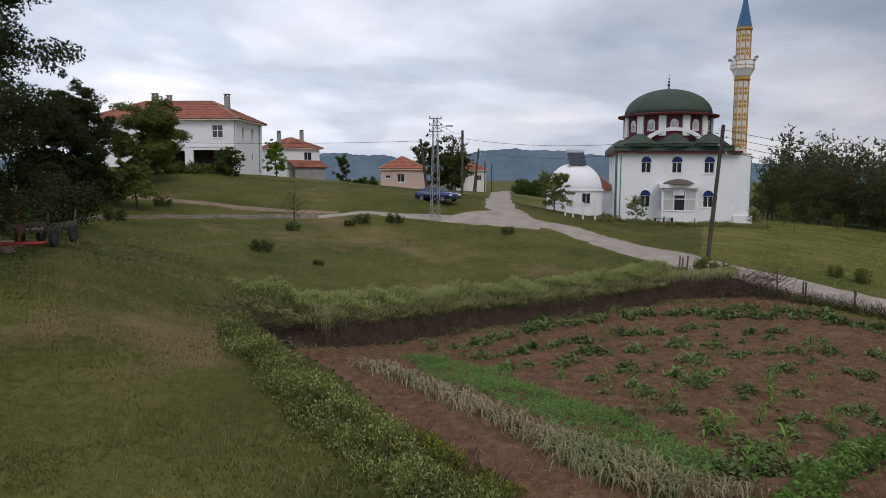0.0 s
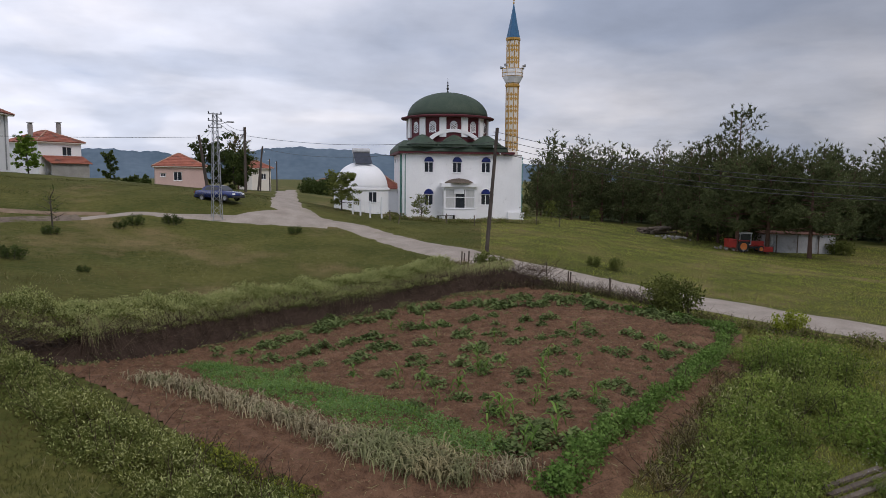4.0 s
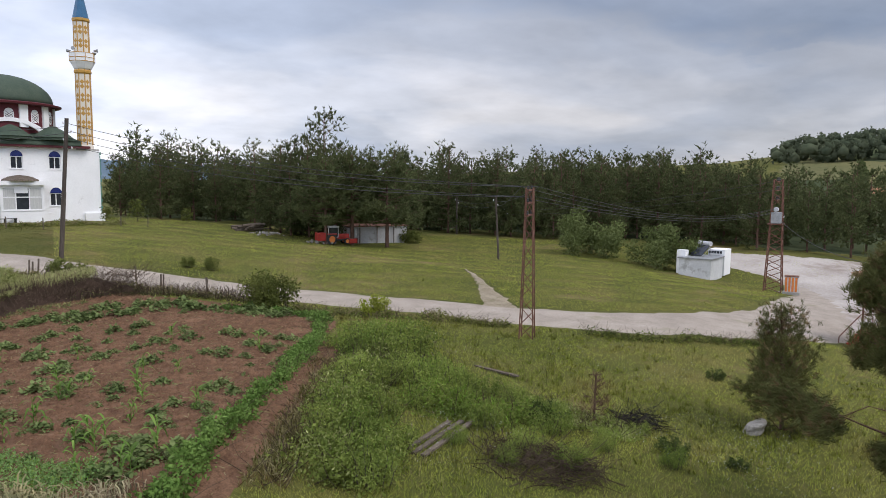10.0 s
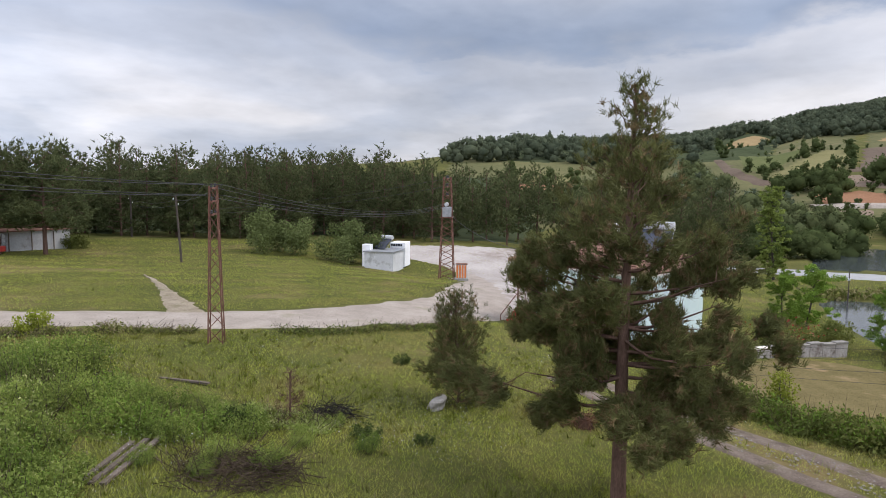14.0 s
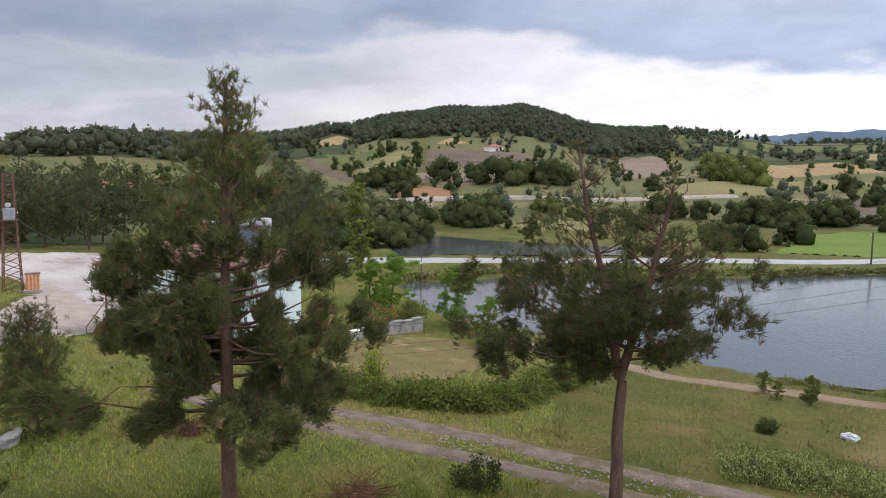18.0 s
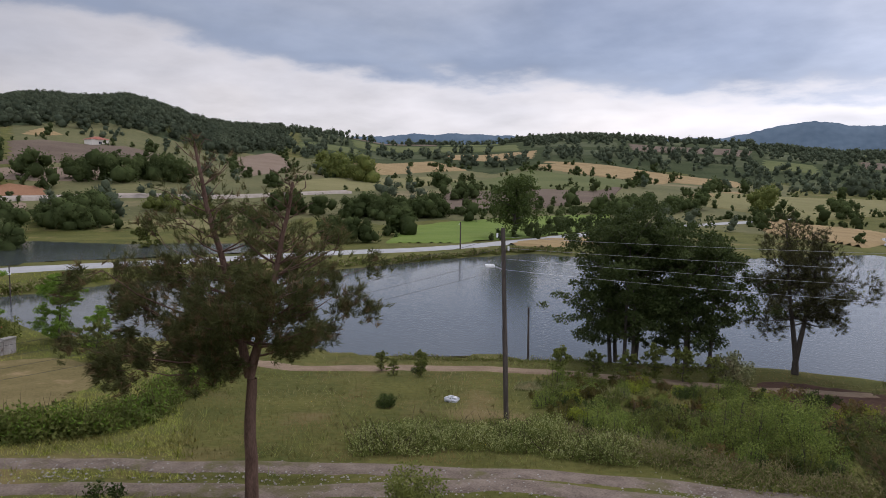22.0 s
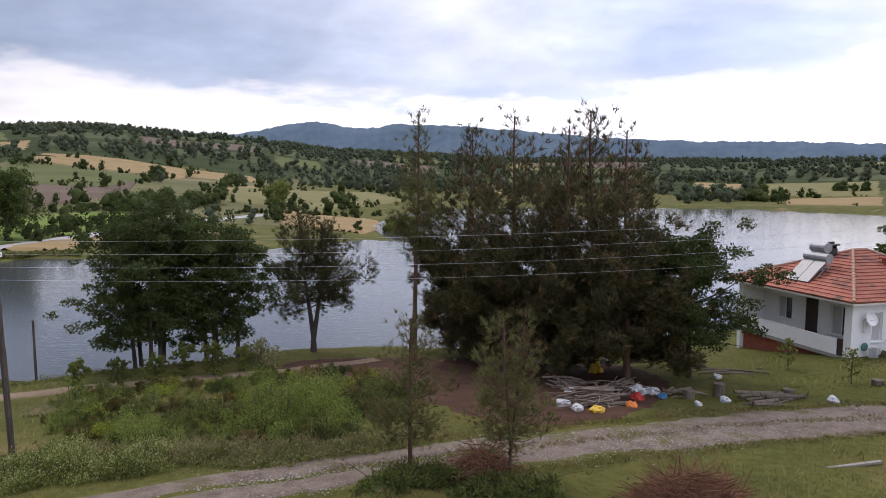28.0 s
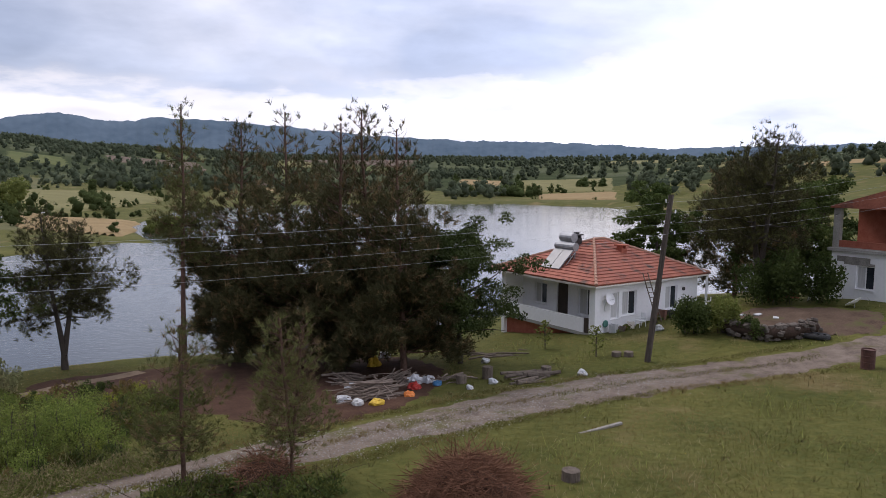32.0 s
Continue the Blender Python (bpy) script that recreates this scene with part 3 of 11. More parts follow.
def heights(px, py):
    px, py = np.atleast_1d(np.asarray(px, float)), np.atleast_1d(np.asarray(py, float))
    r = np.hypot(px, py)
    az = (np.degrees(np.arctan2(px, py)) + 30) % 360 - 30
    s = np.minimum(1, 135 / np.maximum(r, 1))
    nx, ny = px * s, py * s
    z = np.empty_like(px)
    for i in range(0, len(px), 20000):
        k = slice(i, i + 20000)
        z[k] = spread(nx[k], ny[k], LAND[:, 0], LAND[:, 1]) @ LAND_W[:-3] + LAND_W[-3] + LAND_W[-2] * nx[k] / 50 + LAND_W[-1] * ny[k] / 50
    el, d0, d1 = (np.interp(az, RISE[:, 0], RISE[:, c]) for c in (1, 2, 3))
    top = EYE[2] + d1 * np.tan(np.radians(el + 0.05))
    u = np.clip((r - d0) / (d1 - d0), 0, 1)
    u = u ** 1.5 * (2.2 - 1.2 * u)
    over = np.clip((r - d1) / 900, 0, 1)
    swell = np.sin(px * 0.021 + 1.3) * np.cos(py * 0.017) * 2.2 + np.sin(px * 0.007 - py * 0.009) * 3.5
    far = z * (1 - u) + top * u - over * 40 + swell * np.clip((r - 170) / 250, 0, 1) * (1 - 0.85 * u ** 2)
    z = np.where(r > d0, far, z)
    small = np.sin(px * 0.9 + 0.6 * np.sin(py * 0.7)) * np.sin(py * 0.8 + 0.4 * px) * 0.05
    z = z + small
    for poly, level in ((LAKE, LAKE_Z), (POND, LAKE_Z + 0.3)):
        d = edge_distance(px, py, poly)
        z = np.where(d < 0, level - 0.15 + np.maximum(d * 0.25, -1.5), np.maximum(z, level + 0.12 + np.minimum(d * 0.05, 0.3)) if level == LAKE_Z else z)
    return z


def ground_z(x, y):
    return float(heights([x], [y])[0])


def mesh_object(name, verts, faces, mat, parent=None, smooth=False):
    """A mesh from arrays; faces an (n, 3) or (n, 4) array."""
    verts, faces = np.asarray(verts, np.float32), np.asarray(faces, np.int32)
    me = bpy.data.meshes.new(name)
    k = faces.shape[1]
    me.vertices.add(len(verts))
    me.vertices.foreach_set("co", verts.ravel())
    me.loops.add(faces.size)
    me.loops.foreach_set("vertex_index", faces.ravel())
    me.polygons.add(len(faces))
    me.polygons.foreach_set("loop_start", np.arange(0, faces.size, k, dtype=np.int32))
    me.update(calc_edges=True)
    if smooth:
        me.polygons.foreach_set("use_smooth", np.ones(len(faces), bool))
    me.materials.append(mat)
    ob = new(name, me)
    ob.parent = parent
    return ob


def grid_faces(rows, cols, wrap=False):
    i, j = np.meshgrid(np.arange(rows - 1), np.arange(cols if wrap else cols - 1), indexing="ij")
    a, b = i * cols + j, i * cols + (j + 1) % cols
    return np.stack([a.ravel(), b.ravel(), (b + cols).ravel(), (a + cols).ravel()], 1)


def build_ground():
    rings = [0.02]
    while rings[-1] < 4700:
        rings.append(rings[-1] * 1.028 + 0.1)
    rr, aa = np.meshgrid(rings, np.radians(np.arange(0, 360, 0.6)), indexing="ij")
    x, y = (rr * np.sin(aa)).ravel() - 1.5, (rr * np.cos(aa)).ravel() + 0.7
    z = heights(x, y)
    ob = mesh_object("ground", np.stack([x, y, z], 1), grid_faces(*rr.shape, wrap=True)[:, ::-1], M_GRASS, smooth=True)
    tagged(ob, "rolling green meadow and farmland with dry patches", "ground", kind="structure")
    return ob


build_ground()


def flat_sheet(name, poly, z, mat, label, category):
    bm = bmesh.new()
    bm.faces.new([bm.verts.new((x, y, z)) for x, y in poly])
    bmesh.ops.triangulate(bm, faces=bm.faces[:])
    me = bpy.data.meshes.new(name)
    bm.normal_update()
    bm.to_mesh(me)
    bm.free()
    me.materials.append(mat)
    ob = new(name, me)
    if me.polygons[0].normal.z < 0:
        me.flip_normals()
    return tagged(ob, label, category, kind="structure")


flat_sheet("water_lake", [(x * 1.0, y * 1.0) for x, y in LAKE], LAKE_Z, M_WATER, "calm grey reservoir water with faint ripples", "lake")
flat_sheet("water_pond", POND, LAKE_Z + 0.3, M_WATER, "still greenish pond behind the causeway", "pond")


def smooth_line(points, step=1.0):
    """A soft curve through the points (Catmull-Rom), as an array of x, y."""
    p = [np.array(points[0]) * 2 - np.array(points[1])] + [np.array(q, float) for q in points] + [np.array(points[-1]) * 2 - np.array(points[-2])]
    out = []
    for i in range(1, len(p) - 2):
        n = max(2, int(np.linalg.norm(p[i + 1] - p[i]) / step))
        for u in np.arange(n) / n:
            out.append(0.5 * (2 * p[i] + (p[i + 1] - p[i - 1]) * u + (2 * p[i - 1] - 5 * p[i] + 4 * p[i + 1] - p[i + 2]) * u * u + (3 * p[i] - p[i - 1] - 3 * p[i + 1] + p[i + 2]) * u ** 3))
    out.append(p[-2])
    return np.array(out)


def strip(name, points, widths, mat, label, category, lift=0.05, step=1.0, ragged=0.12, across=7):
    """A road or path laid over the ground, its edges a little ragged."""
    c = smooth_line(points, step)
    t = np.gradient(c, axis=0)
    t /= np.linalg.norm(t, axis=1)[:, None] + 1e-9
    nrm = np.stack([t[:, 1], -t[:, 0]], 1)
    w = np.interp(np.linspace(0, 1, len(c)), np.linspace(0, 1, len(widths)), widths) / 2
    cols = np.linspace(-1, 1, across)
    rag = RNG.normal(0, ragged, (len(c), 2))
    off = w[:, None] * cols[None]
    off[:, 0] += rag[:, 0]
    off[:, -1] += rag[:, 1]
    pts = c[:, None] + nrm[:, None] * off[..., None]
    x, y = pts[..., 0].ravel(), pts[..., 1].ravel()
    z = heights(x, y) + lift
    side = np.ones((len(c), across)) * 0
    side[:, 0] = side[:, -1] = -lift * 1.6
    z = z + side.ravel()
    ob = mesh_object(name, np.stack([x, y, z], 1), grid_faces(len(c), across), mat, smooth=True)
    if ob.data.polygons[0].normal.z < 0:
        ob.data.flip_normals()
    return tagged(ob, label, category, kind="structure")


def patch(name, poly, mat, label, category, lift=0.05, step=1.0, wobble=0.25):
    """A piece of ground of another kind inside an outline, laid over the ground."""
    poly = np.array(poly, float)
    lo, hi = poly.min(0) - step, poly.max(0) + step
    nx, ny = int((hi[0] - lo[0]) / step) + 2, int((hi[1] - lo[1]) / step) + 2
    gx, gy = np.meshgrid(lo[0] + np.arange(nx) * step, lo[1] + np.arange(ny) * step, indexing="ij")
    d = edge_distance(gx.ravel(), gy.ravel(), poly)
    d += (np.sin(gx.ravel() * 2.1 / max(step, 0.5)) + np.sin(gy.ravel() * 1.7 / max(step, 0.5) + 1)) * wobble * 0.5
    # pull the border points onto the outline
    f = grid_faces(nx, ny)
    keep = (d[f] < step * 0.75).all(1)
    e = 0.05
    gxf, gyf = gx.ravel(), gy.ravel()
    dx = (edge_distance(gxf + e, gyf, poly) - edge_distance(gxf - e, gyf, poly)) / (2 * e)
    dy = (edge_distance(gxf, gyf + e, poly) - edge_distance(gxf, gyf - e, poly)) / (2 * e)
    out = np.clip(d, 0, step)
    px, py = gxf - dx * out, gyf - dy * out
    z = heights(px, py) + np.where(d > -0.1 * step, -0.6 if step > 2 else -0.02, lift * np.clip(0.2 - d / (2 * step), 0, 1) if step > 2 else lift)
    q = np.stack([px, py], 1)[f]
    d1, d2 = q[:, 2] - q[:, 0], q[:, 3] - q[:, 1]
    keep &= np.abs(d1[:, 0] * d2[:, 1] - d1[:, 1] * d2[:, 0]) * 0.5 > 0.06 * step * step
    f = f[keep]
    used = np.unique(f)
    remap = np.zeros(nx * ny, int)
    remap[used] = np.arange(len(used))
    ob = mesh_object(name, np.stack([px, py, z], 1)[used], remap[f], mat)
    if len(ob.data.polygons) and ob.data.polygons[0].normal.z < 0:
        ob.data.flip_normals()
    return tagged(ob, label, category, kind="structure")


# ---- roads, tracks, yards and fields ----
strip("road_gravel", [(24.87, 299.97), (7.06, 92.13), (6.15, 66.22), (10.34, 61.13), (13.24, 54.51), (16.98, 44.79), (21.16, 39.60), (24.68, 32.74), (28.83, 25.06), (31.64, 19.76), (34.9, 15.7), (39.6, 12.9), (50.80, 12.02), (69.81, 14.01), (82.45, 18.95)],
      [4.5, 4.5, 7.0, 5.5, 4.2, 4.0, 3.6, 3.4, 3.3, 3.3, 3.4, 4.4, 6, 8, 10], M_GRAVEL, "pale gravel village road with worn edges", "road", 0.06, 0.8)
strip("road_gravel_fork", [(-10.97, 60.01), (-7.40, 62.36), (-3.40, 62.01), (0.56, 61.80), (4.60, 62.93), (8.50, 62.02)], [0.8, 1.0, 1.3, 2.6, 6.0, 4.5], M_GRAVEL, "pale gravel side road joining the village road", "road", 0.05, 0.8)
strip("path_meadow", [(-27.87, 47.76), (-22.95, 52.28), (-17.60, 56.63), (-11.07, 60.60)], [1.4, 1.3, 1.6, 1.8], M_TRACK, "narrow trodden earth path across the meadow", "path", 0.05, 0.7)
strip("path_meadow_upper", [(-36.36, 60.05), (-28.02, 59.65), (-22.04, 60.19), (-14.99, 60.78), (-9.33, 61.90)], [1.6, 1.6, 1.6, 1.4, 1.2], M_DIRT, "reddish trodden path on the slope", "path", 0.05, 0.7)
strip("path_field", [(30.3, 22.2), (32.44, 23.9), (35.47, 26.87), (41.0, 32.2), (46.0, 37.5)], [2.6, 1.8, 1.0, 0.5, 0.15], M_WORN, "pale worn footpath over the grassy field", "path", 0.045, 0.5, 0.09)
strip("path_rut_far", [(31.4, 2.7), (29.1, 0.2), (26.0, -3.5), (23.1, -6.7), (20.13, -9.3), (17.54, -11.8), (15.4, -13.5), (12.04, -16.2), (9.5, -17.8), (6.8, -19.2), (3.6, -20.9), (0.6, -22.5)], [1.0, 1.15, 1.05, 1.2, 1.1, 1.2, 1.1], M_TRACK, "stony wheel rut of a farm track", "track", 0.05, 0.4, 0.06)
strip("path_rut_near", [(29.6, 3.6), (26.3, 0.3), (23.4, -3.0), (21.0, -5.7), (18.86, -7.9), (16.98, -9.6), (15.1, -11.4), (12.6, -14.4), (10.75, -15.6), (8.81, -16.6), (6.7, -17.6), (3.8, -19.1), (1.0, -20.6)], [1.0, 1.2, 1.1, 1.2, 1.15, 1.2, 1.2], M_TRACK, "stony wheel rut of a farm track", "track", 0.055, 0.4, 0.06)
strip("path_track_wide", [(1.2, -21.1), (-0.5, -21.9), (-3.8, -23.7), (-8.2, -26.0), (-13.7, -27.8), (-19.3, -28.5), (-24.0, -29.0), (-30.0, -29.3)], [2.2, 2.8, 3.7, 4.2, 4.1, 3.3, 2.7, 3.0], M_TRACK, "stony farm track with pale gravel and grass edges", "track", 0.045, 0.6, 0.2)
strip("path_lakeside", [(45.51, -16.46), (39.10, -20.62), (33.24, -22.25), (29.38, -26.6), (26.6, -29.2), (23.25, -31.3), (17.72, -33.96), (13.63, -35.68), (12.29, -36.80), (8.64, -39.77)], [1.6, 1.6, 1.8, 2.0, 2.0, 2.0, 1.8, 1.6, 1.5, 1.4], M_DIRT, "reddish dirt path along the lake shore", "path", 0.05, 0.7)
strip("road_causeway", [(92.56, 9.00), (94.96, -9.14), (93.22, -27.51), (89.68, -42.88), (85.13, -65.16), (80.73, -78.63), (79.07, -104.57), (80.99, -119.31), (82.10, -144.27), (71.85, -196.26), (70.78, -233.51)], [5, 5, 5, 5, 4.5, 4.5, 4, 3.6, 3.4, 3, 3], M_ASPHALT, "pale asphalt road on the causeway along the water", "road", 0.25, 2.0, 0.1)
strip("road_valley", [(197.05, -39.66), (200.50, -58.99), (194.17, -92.32), (194.61, -152.11)], [5, 5, 5, 5], M_GRAVEL, "pale road across the valley floor", "road", 0.8, 6.0, 0.2)
patch("yard_crushed_stone", [(80.07, 27.31), (88.22, 33.31), (91.72, 27.31), (98.08, 17.88), (85.38, 14.50), (58.81, 9.01), (40.47, 6.58), (49.14, 9.21), (71.54, 16.40), (78.37, 21.26)], M_YARD, "wide pale crushed stone yard", "yard", 0.07, 0.8)
patch("dry_plot", [(35.39, -2.80), (44.44, -5.66), (46.66, -9.40), (45.93, -13.61), (40.63, -14.98), (36.61, -12.84), (31.34, -8.21), (31.80, -5.08)], M_DRYGRASS, "dry mown round plot of straw-coloured grass", "field", 0.06, 0.6)
patch("needle_floor", [(14.1, -38.6), (10.4, -40.4), (5.8, -41.2), (2.1, -41.0), (-5.69, -40.1), (-7.13, -34.47), (-5.65, -29.46), (-3.71, -26.2), (-1.11, -24.6), (1.3, -25.2), (4.3, -28.6), (8.3, -31.9), (11.2, -33.6), (13.4, -36.2)], M_NEEDLELITTER, "bare brown ground with needle litter under the pines", "ground", 0.03, 0.5)
patch("bare_platform", [(-25.15, -37.92), (-27.37, -38.95), (-30.81, -35.89), (-32.03, -33.57), (-29.39, -30.70), (-26.25, -31.23), (-24.02, -33.10)], M_EARTH, "bare brown earth platform beside the house", "ground", 0.05, 0.5)
patch("dry_bank", [(-19.14, 32.71), (-16.26, 26.63), (-15.61, 24.56), (-17.99, 28.38)], M_DIRT, "bare trodden earth under the trees", "ground", 0.05, 0.5)

FIELDS = [
    ("crop_field", M_CROP, "bright green young crop field", [(92.90, -80.31), (119.93, -110.39), (122.07, -125.40), (117.61, -144.09), (103.07, -171.40), (88.07, -146.57), (83.85, -111.61), (85.15, -90.28)]),
    ("ploughed_field", M_PLOUGH, "brown ploughed strip on the hill slope", [(326.24, -22.33), (321.52, -30.89), (273.14, -31.95), (243.72, -40.11), (235.81, -32.20), (258.78, -25.20)]),
    ("pasture_field", M_PASTURE, "green pasture on the hill slope", [(323.34, -32.82), (337.24, -56.89), (342.15, -68.82), (293.65, -50.71), (267.46, -36.97), (272.96, -33.43)]),
    ("wheat_field", M_WHEAT, "olive stony pasture on the hill slope", [(260.44, -36.62), (333.76, -69.88), (324.46, -79.24), (283.66, -69.30), (245.53, -41.40)]),
    ("ploughed_field", M_PLOUGH, "grey brown ploughed hill field", [(330.88, -82.47), (336.80, -98.82), (322.36, -117.18), (299.99, -135.09), (276.26, -124.47), (263.45, -100.60), (263.85, -77.50), (260.43, -58.86), (283.21, -71.10)]),
    ("ploughed_field", M_PINKSOIL, "pale pinkish bare field", [(235.35, -41.59), (256.22, -54.72), (257.13, -75.54), (256.73, -95.74), (226.44, -82.50), (227.38, -66.84), (233.22, -56.63)]),
    ("ploughed_field", M_PLOUGHRED, "reddish ploughed field above the valley road", [(217.91, -42.42), (225.01, -56.53), (219.70, -64.60), (205.30, -60.39), (202.60, -42.45)]),
    ("ploughed_field", M_PINKSOIL, "bare brown field below the valley road", [(192.15, -38.67), (194.88, -53.14), (169.01, -45.40), (167.76, -37.96)]),
    ("wheat_field", M_WHEAT, "pale grass strip by the pond", [(158.60, -52.28), (160.60, -61.57), (156.12, -89.60), (134.08, -79.74), (151.26, -58.02)]),
    ("stubble_field", M_STRAW, "straw-coloured hill field", [(451.33, -38.90), (538.54, -69.48), (467.99, -75.21), (404.65, -52.18), (369.51, -33.25)]),
    ("stubble_field", M_STRAW, "straw-coloured hill clearing", [(361.65, -95.30), (394.39, -115.66), (359.36, -117.24), (347.19, -98.89)]),
    ("ploughed_field", M_PINKSOIL, "pinkish stubble field on the rise", [(359.74, -200.82), (390.46, -245.08), (348.54, -232.55), (288.71, -192.50), (245.89, -138.07)]),
    ("stubble_field", M_STRAW, "cut straw-coloured stubble field on the hillside", [(320.21, -224.38), (358.26, -296.43), (352.13, -350.74), (288.88, -321.21), (299.01, -297.79), (301.05, -223.60)]),
    ("wheat_field", M_WHEAT, "olive terraced field", [(202.64, -122.91), (231.30, -150.59), (280.85, -225.22), (280.59, -279.44), (242.73, -269.91), (198.09, -163.73)]),
    ("ploughed_field", M_PLOUGH, "brown ploughed field on the slope", [(147.53, -148.04), (184.83, -189.90), (171.61, -213.60), (147.72, -254.20), (123.24, -204.77), (124.61, -155.16)]),
    ("stubble_field", M_STRAW, "long straw-coloured strip on the slope", [(283.84, -370.84), (255.06, -387.61), (156.57, -398.33), (137.83, -350.90), (179.95, -339.23)]),
    ("stubble_field", M_STRAW, "pale stubble behind the shore trees", [(121.08, -251.36), (123.90, -315.55), (105.19, -268.10), (108.00, -228.79)]),
    ("stubble_field", M_STRAW, "dry grass strip beside the shore road", [(77.56, -95.07), (79.04, -105.22), (73.82, -122.94), (67.88, -107.22), (69.99, -96.36)]),
    ("ploughed_field", M_PLOUGHRED, "reddish bare field by the wood", [(217.97, 42.11), (230.80, 23.58), (203.95, 20.69), (195.22, 33.04)]),
    ("wheat_field", M_WHEAT, "ripening pale field", [(239.89, 44.57), (258.48, 36.19), (255.75, 25.35), (235.77, 24.12), (222.05, 42.05)]),
    ("stubble_field", M_STRAW, "pale stubble field across the lake", [(69.03, -184.51), (73.33, -209.54), (44.54, -187.79), (35.11, -179.60), (32.79, -138.47), (57.43, -160.01)]),
    ("wheat_field", M_WHEAT, "pale grass field across the lake", [(97.92, -216.92), (123.83, -274.35), (77.32, -349.55), (51.01, -296.65), (64.34, -210.38)]),
    ("stubble_field", M_STRAW, "straw-coloured slope field", [(275.50, -363.37), (248.06, -369.45), (182.89, -373.64), (160.57, -315.49), (250.24, -339.80)]),
    ("pasture_field", M_PASTURE, "grassy hill slope", [(240.26, -247.59), (259.82, -337.59), (162.62, -307.67), (138.54, -223.55), (197.92, -206.46)]),
    ("stubble_field", M_STRAW, "straw-coloured far shore field", [(-91.62, -443.64), (-133.25, -601.42), (-159.39, -546.22), (-121.94, -440.43)]),
    ("wheat_field", M_WHEAT, "pale far shore field", [(-135.21, -428.16), (-165.99, -540.07), (-231.36, -501.17), (-173.03, -373.90)]),
    ("stubble_field", M_STRAW, "straw-coloured field at the water's edge", [(-116.10, -341.82), (-135.59, -399.62), (-172.54, -369.72), (-143.12, -306.21)]),
]


def far_patchwork(seed):
    """Small fields and scrub over the far slopes, between the fields above."""
    rng = np.random.default_rng(seed)
    kinds = [("pasture_field", M_PASTURE, "green pasture on the far slope"), ("wheat_field", M_WHEAT, "pale olive field on the far slope"), ("ploughed_field", M_PLOUGH, "brown ploughed field on the far slope"), ("stubble_field", M_STRAW, "straw-coloured field on the far slope"), ("scrub_slope", M_SCRUB, "dark scrubby ground on the far slope")]
    out, scrub = [], []
    rings = [430, 500, 585, 690, 820, 980]
    for d0, d1 in zip(rings, rings[1:]):
        a = 124.0
        while a < 228:
            w = rng.uniform(4, 9)
            poly = [(dd * math.sin(radians(aa)), dd * math.cos(radians(aa))) for aa, dd in ((a, d0 * rng.uniform(0.97, 1.03)), (a + w * 0.5, d0 * rng.uniform(0.98, 1.03)), (a + w - 0.35, d0 * rng.uniform(0.97, 1.03)), (a + w - 0.35 + rng.normal() * 0.4, d1 * 0.97), (a + rng.normal() * 0.4, d1 * 0.97))]
            c = np.array(poly)
            a += w
            clear = all((edge_distance(c[:, 0], c[:, 1], f[3]) > 3).all() and edge_distance(*[np.array([q]) for q in c.mean(0)], f[3])[0] > 5 for f in FIELDS)
            wet = edge_distance(c[:, 0], c[:, 1], LAKE).min() < 8 or edge_distance(c[:, 0], c[:, 1], POND).min() < 8
            k = int(rng.choice(5, p=(0.14, 0.1, 0.08, 0.1, 0.58)))
            if clear and not wet:
                (scrub if k == 4 else out).append((*kinds[k], poly))
    return out, scrub


MORE, SCRUB = far_patchwork(8)
FIELDS += MORE
for nm, mt, lb, poly in SCRUB:
    patch(nm, poly, mt, lb, "field", 0.4, 6.0, 0.8)
for k, (nm, mt, lb, poly) in enumerate(FIELDS):
    far = math.hypot(*poly[0])
    patch(nm, poly, mt, lb, "field", 0.12 + far * 0.0006 + 0.012 * min(k, 30), max(1.0, far * 0.009), far * 0.0006)


def wood_floor(name, a0, a1, d0, d1, label):
    """Dark undergrowth below far woods, over a stretch of bearings and distances."""
    n = max(4, int((a1 - a0) / 2.5))
    lo = [(d0 * (1 + 0.06 * math.sin(k * 1.9)) * math.sin(radians(a)), d0 * (1 + 0.06 * math.sin(k * 1.9)) * math.cos(radians(a))) for k, a in enumerate(np.linspace(a0, a1, n))]
    hi = [(d1 * math.sin(radians(a)), d1 * math.cos(radians(a))) for a in np.linspace(a1, a0, n)]
    patch(name, lo + hi, M_WOODFLOOR, label, "woodland", 0.25, max(3.0, d0 * 0.012), 1.5)


def valley_grass(name, a0, a1, d0, d1):
    n = int((a1 - a0) / 2.5)
    lo = [(d0 * (1 + 0.05 * math.sin(k * 1.7)) * math.sin(radians(a)), d0 * (1 + 0.05 * math.sin(k * 1.7)) * math.cos(radians(a))) for k, a in enumerate(np.linspace(a0, a1, n))]
    hi = [(d1 * math.sin(radians(a)), d1 * math.cos(radians(a))) for a in np.linspace(a1, a0, n)]
    patch(name, lo + hi, M_VALLEY, "dull olive valley grassland with dry patches", "grassland", 0.1, 3.0, 0.8)


valley_grass("ground_valley_east", 74, 104, 150, 440)
valley_grass("ground_valley_south", 104.2, 162, 172, 440)
wood_floor("woodland_floor_hill", 97, 123, 425, 900, "dark undergrowth of the wooded hill")
wood_floor("woodland_floor_forest", 24.5, 82, 106, 240, "dark pine forest floor")
wood_floor("woodland_floor_east", 74, 99, 300, 560, "dark undergrowth of the eastern woods")
wood_floor("woodland_floor_south", 124, 178, 430, 1300, "dark undergrowth of the southern woods")
wood_floor("woodland_floor_far_shore", 178.4, 230, 450, 1300, "dark undergrowth behind the lake")


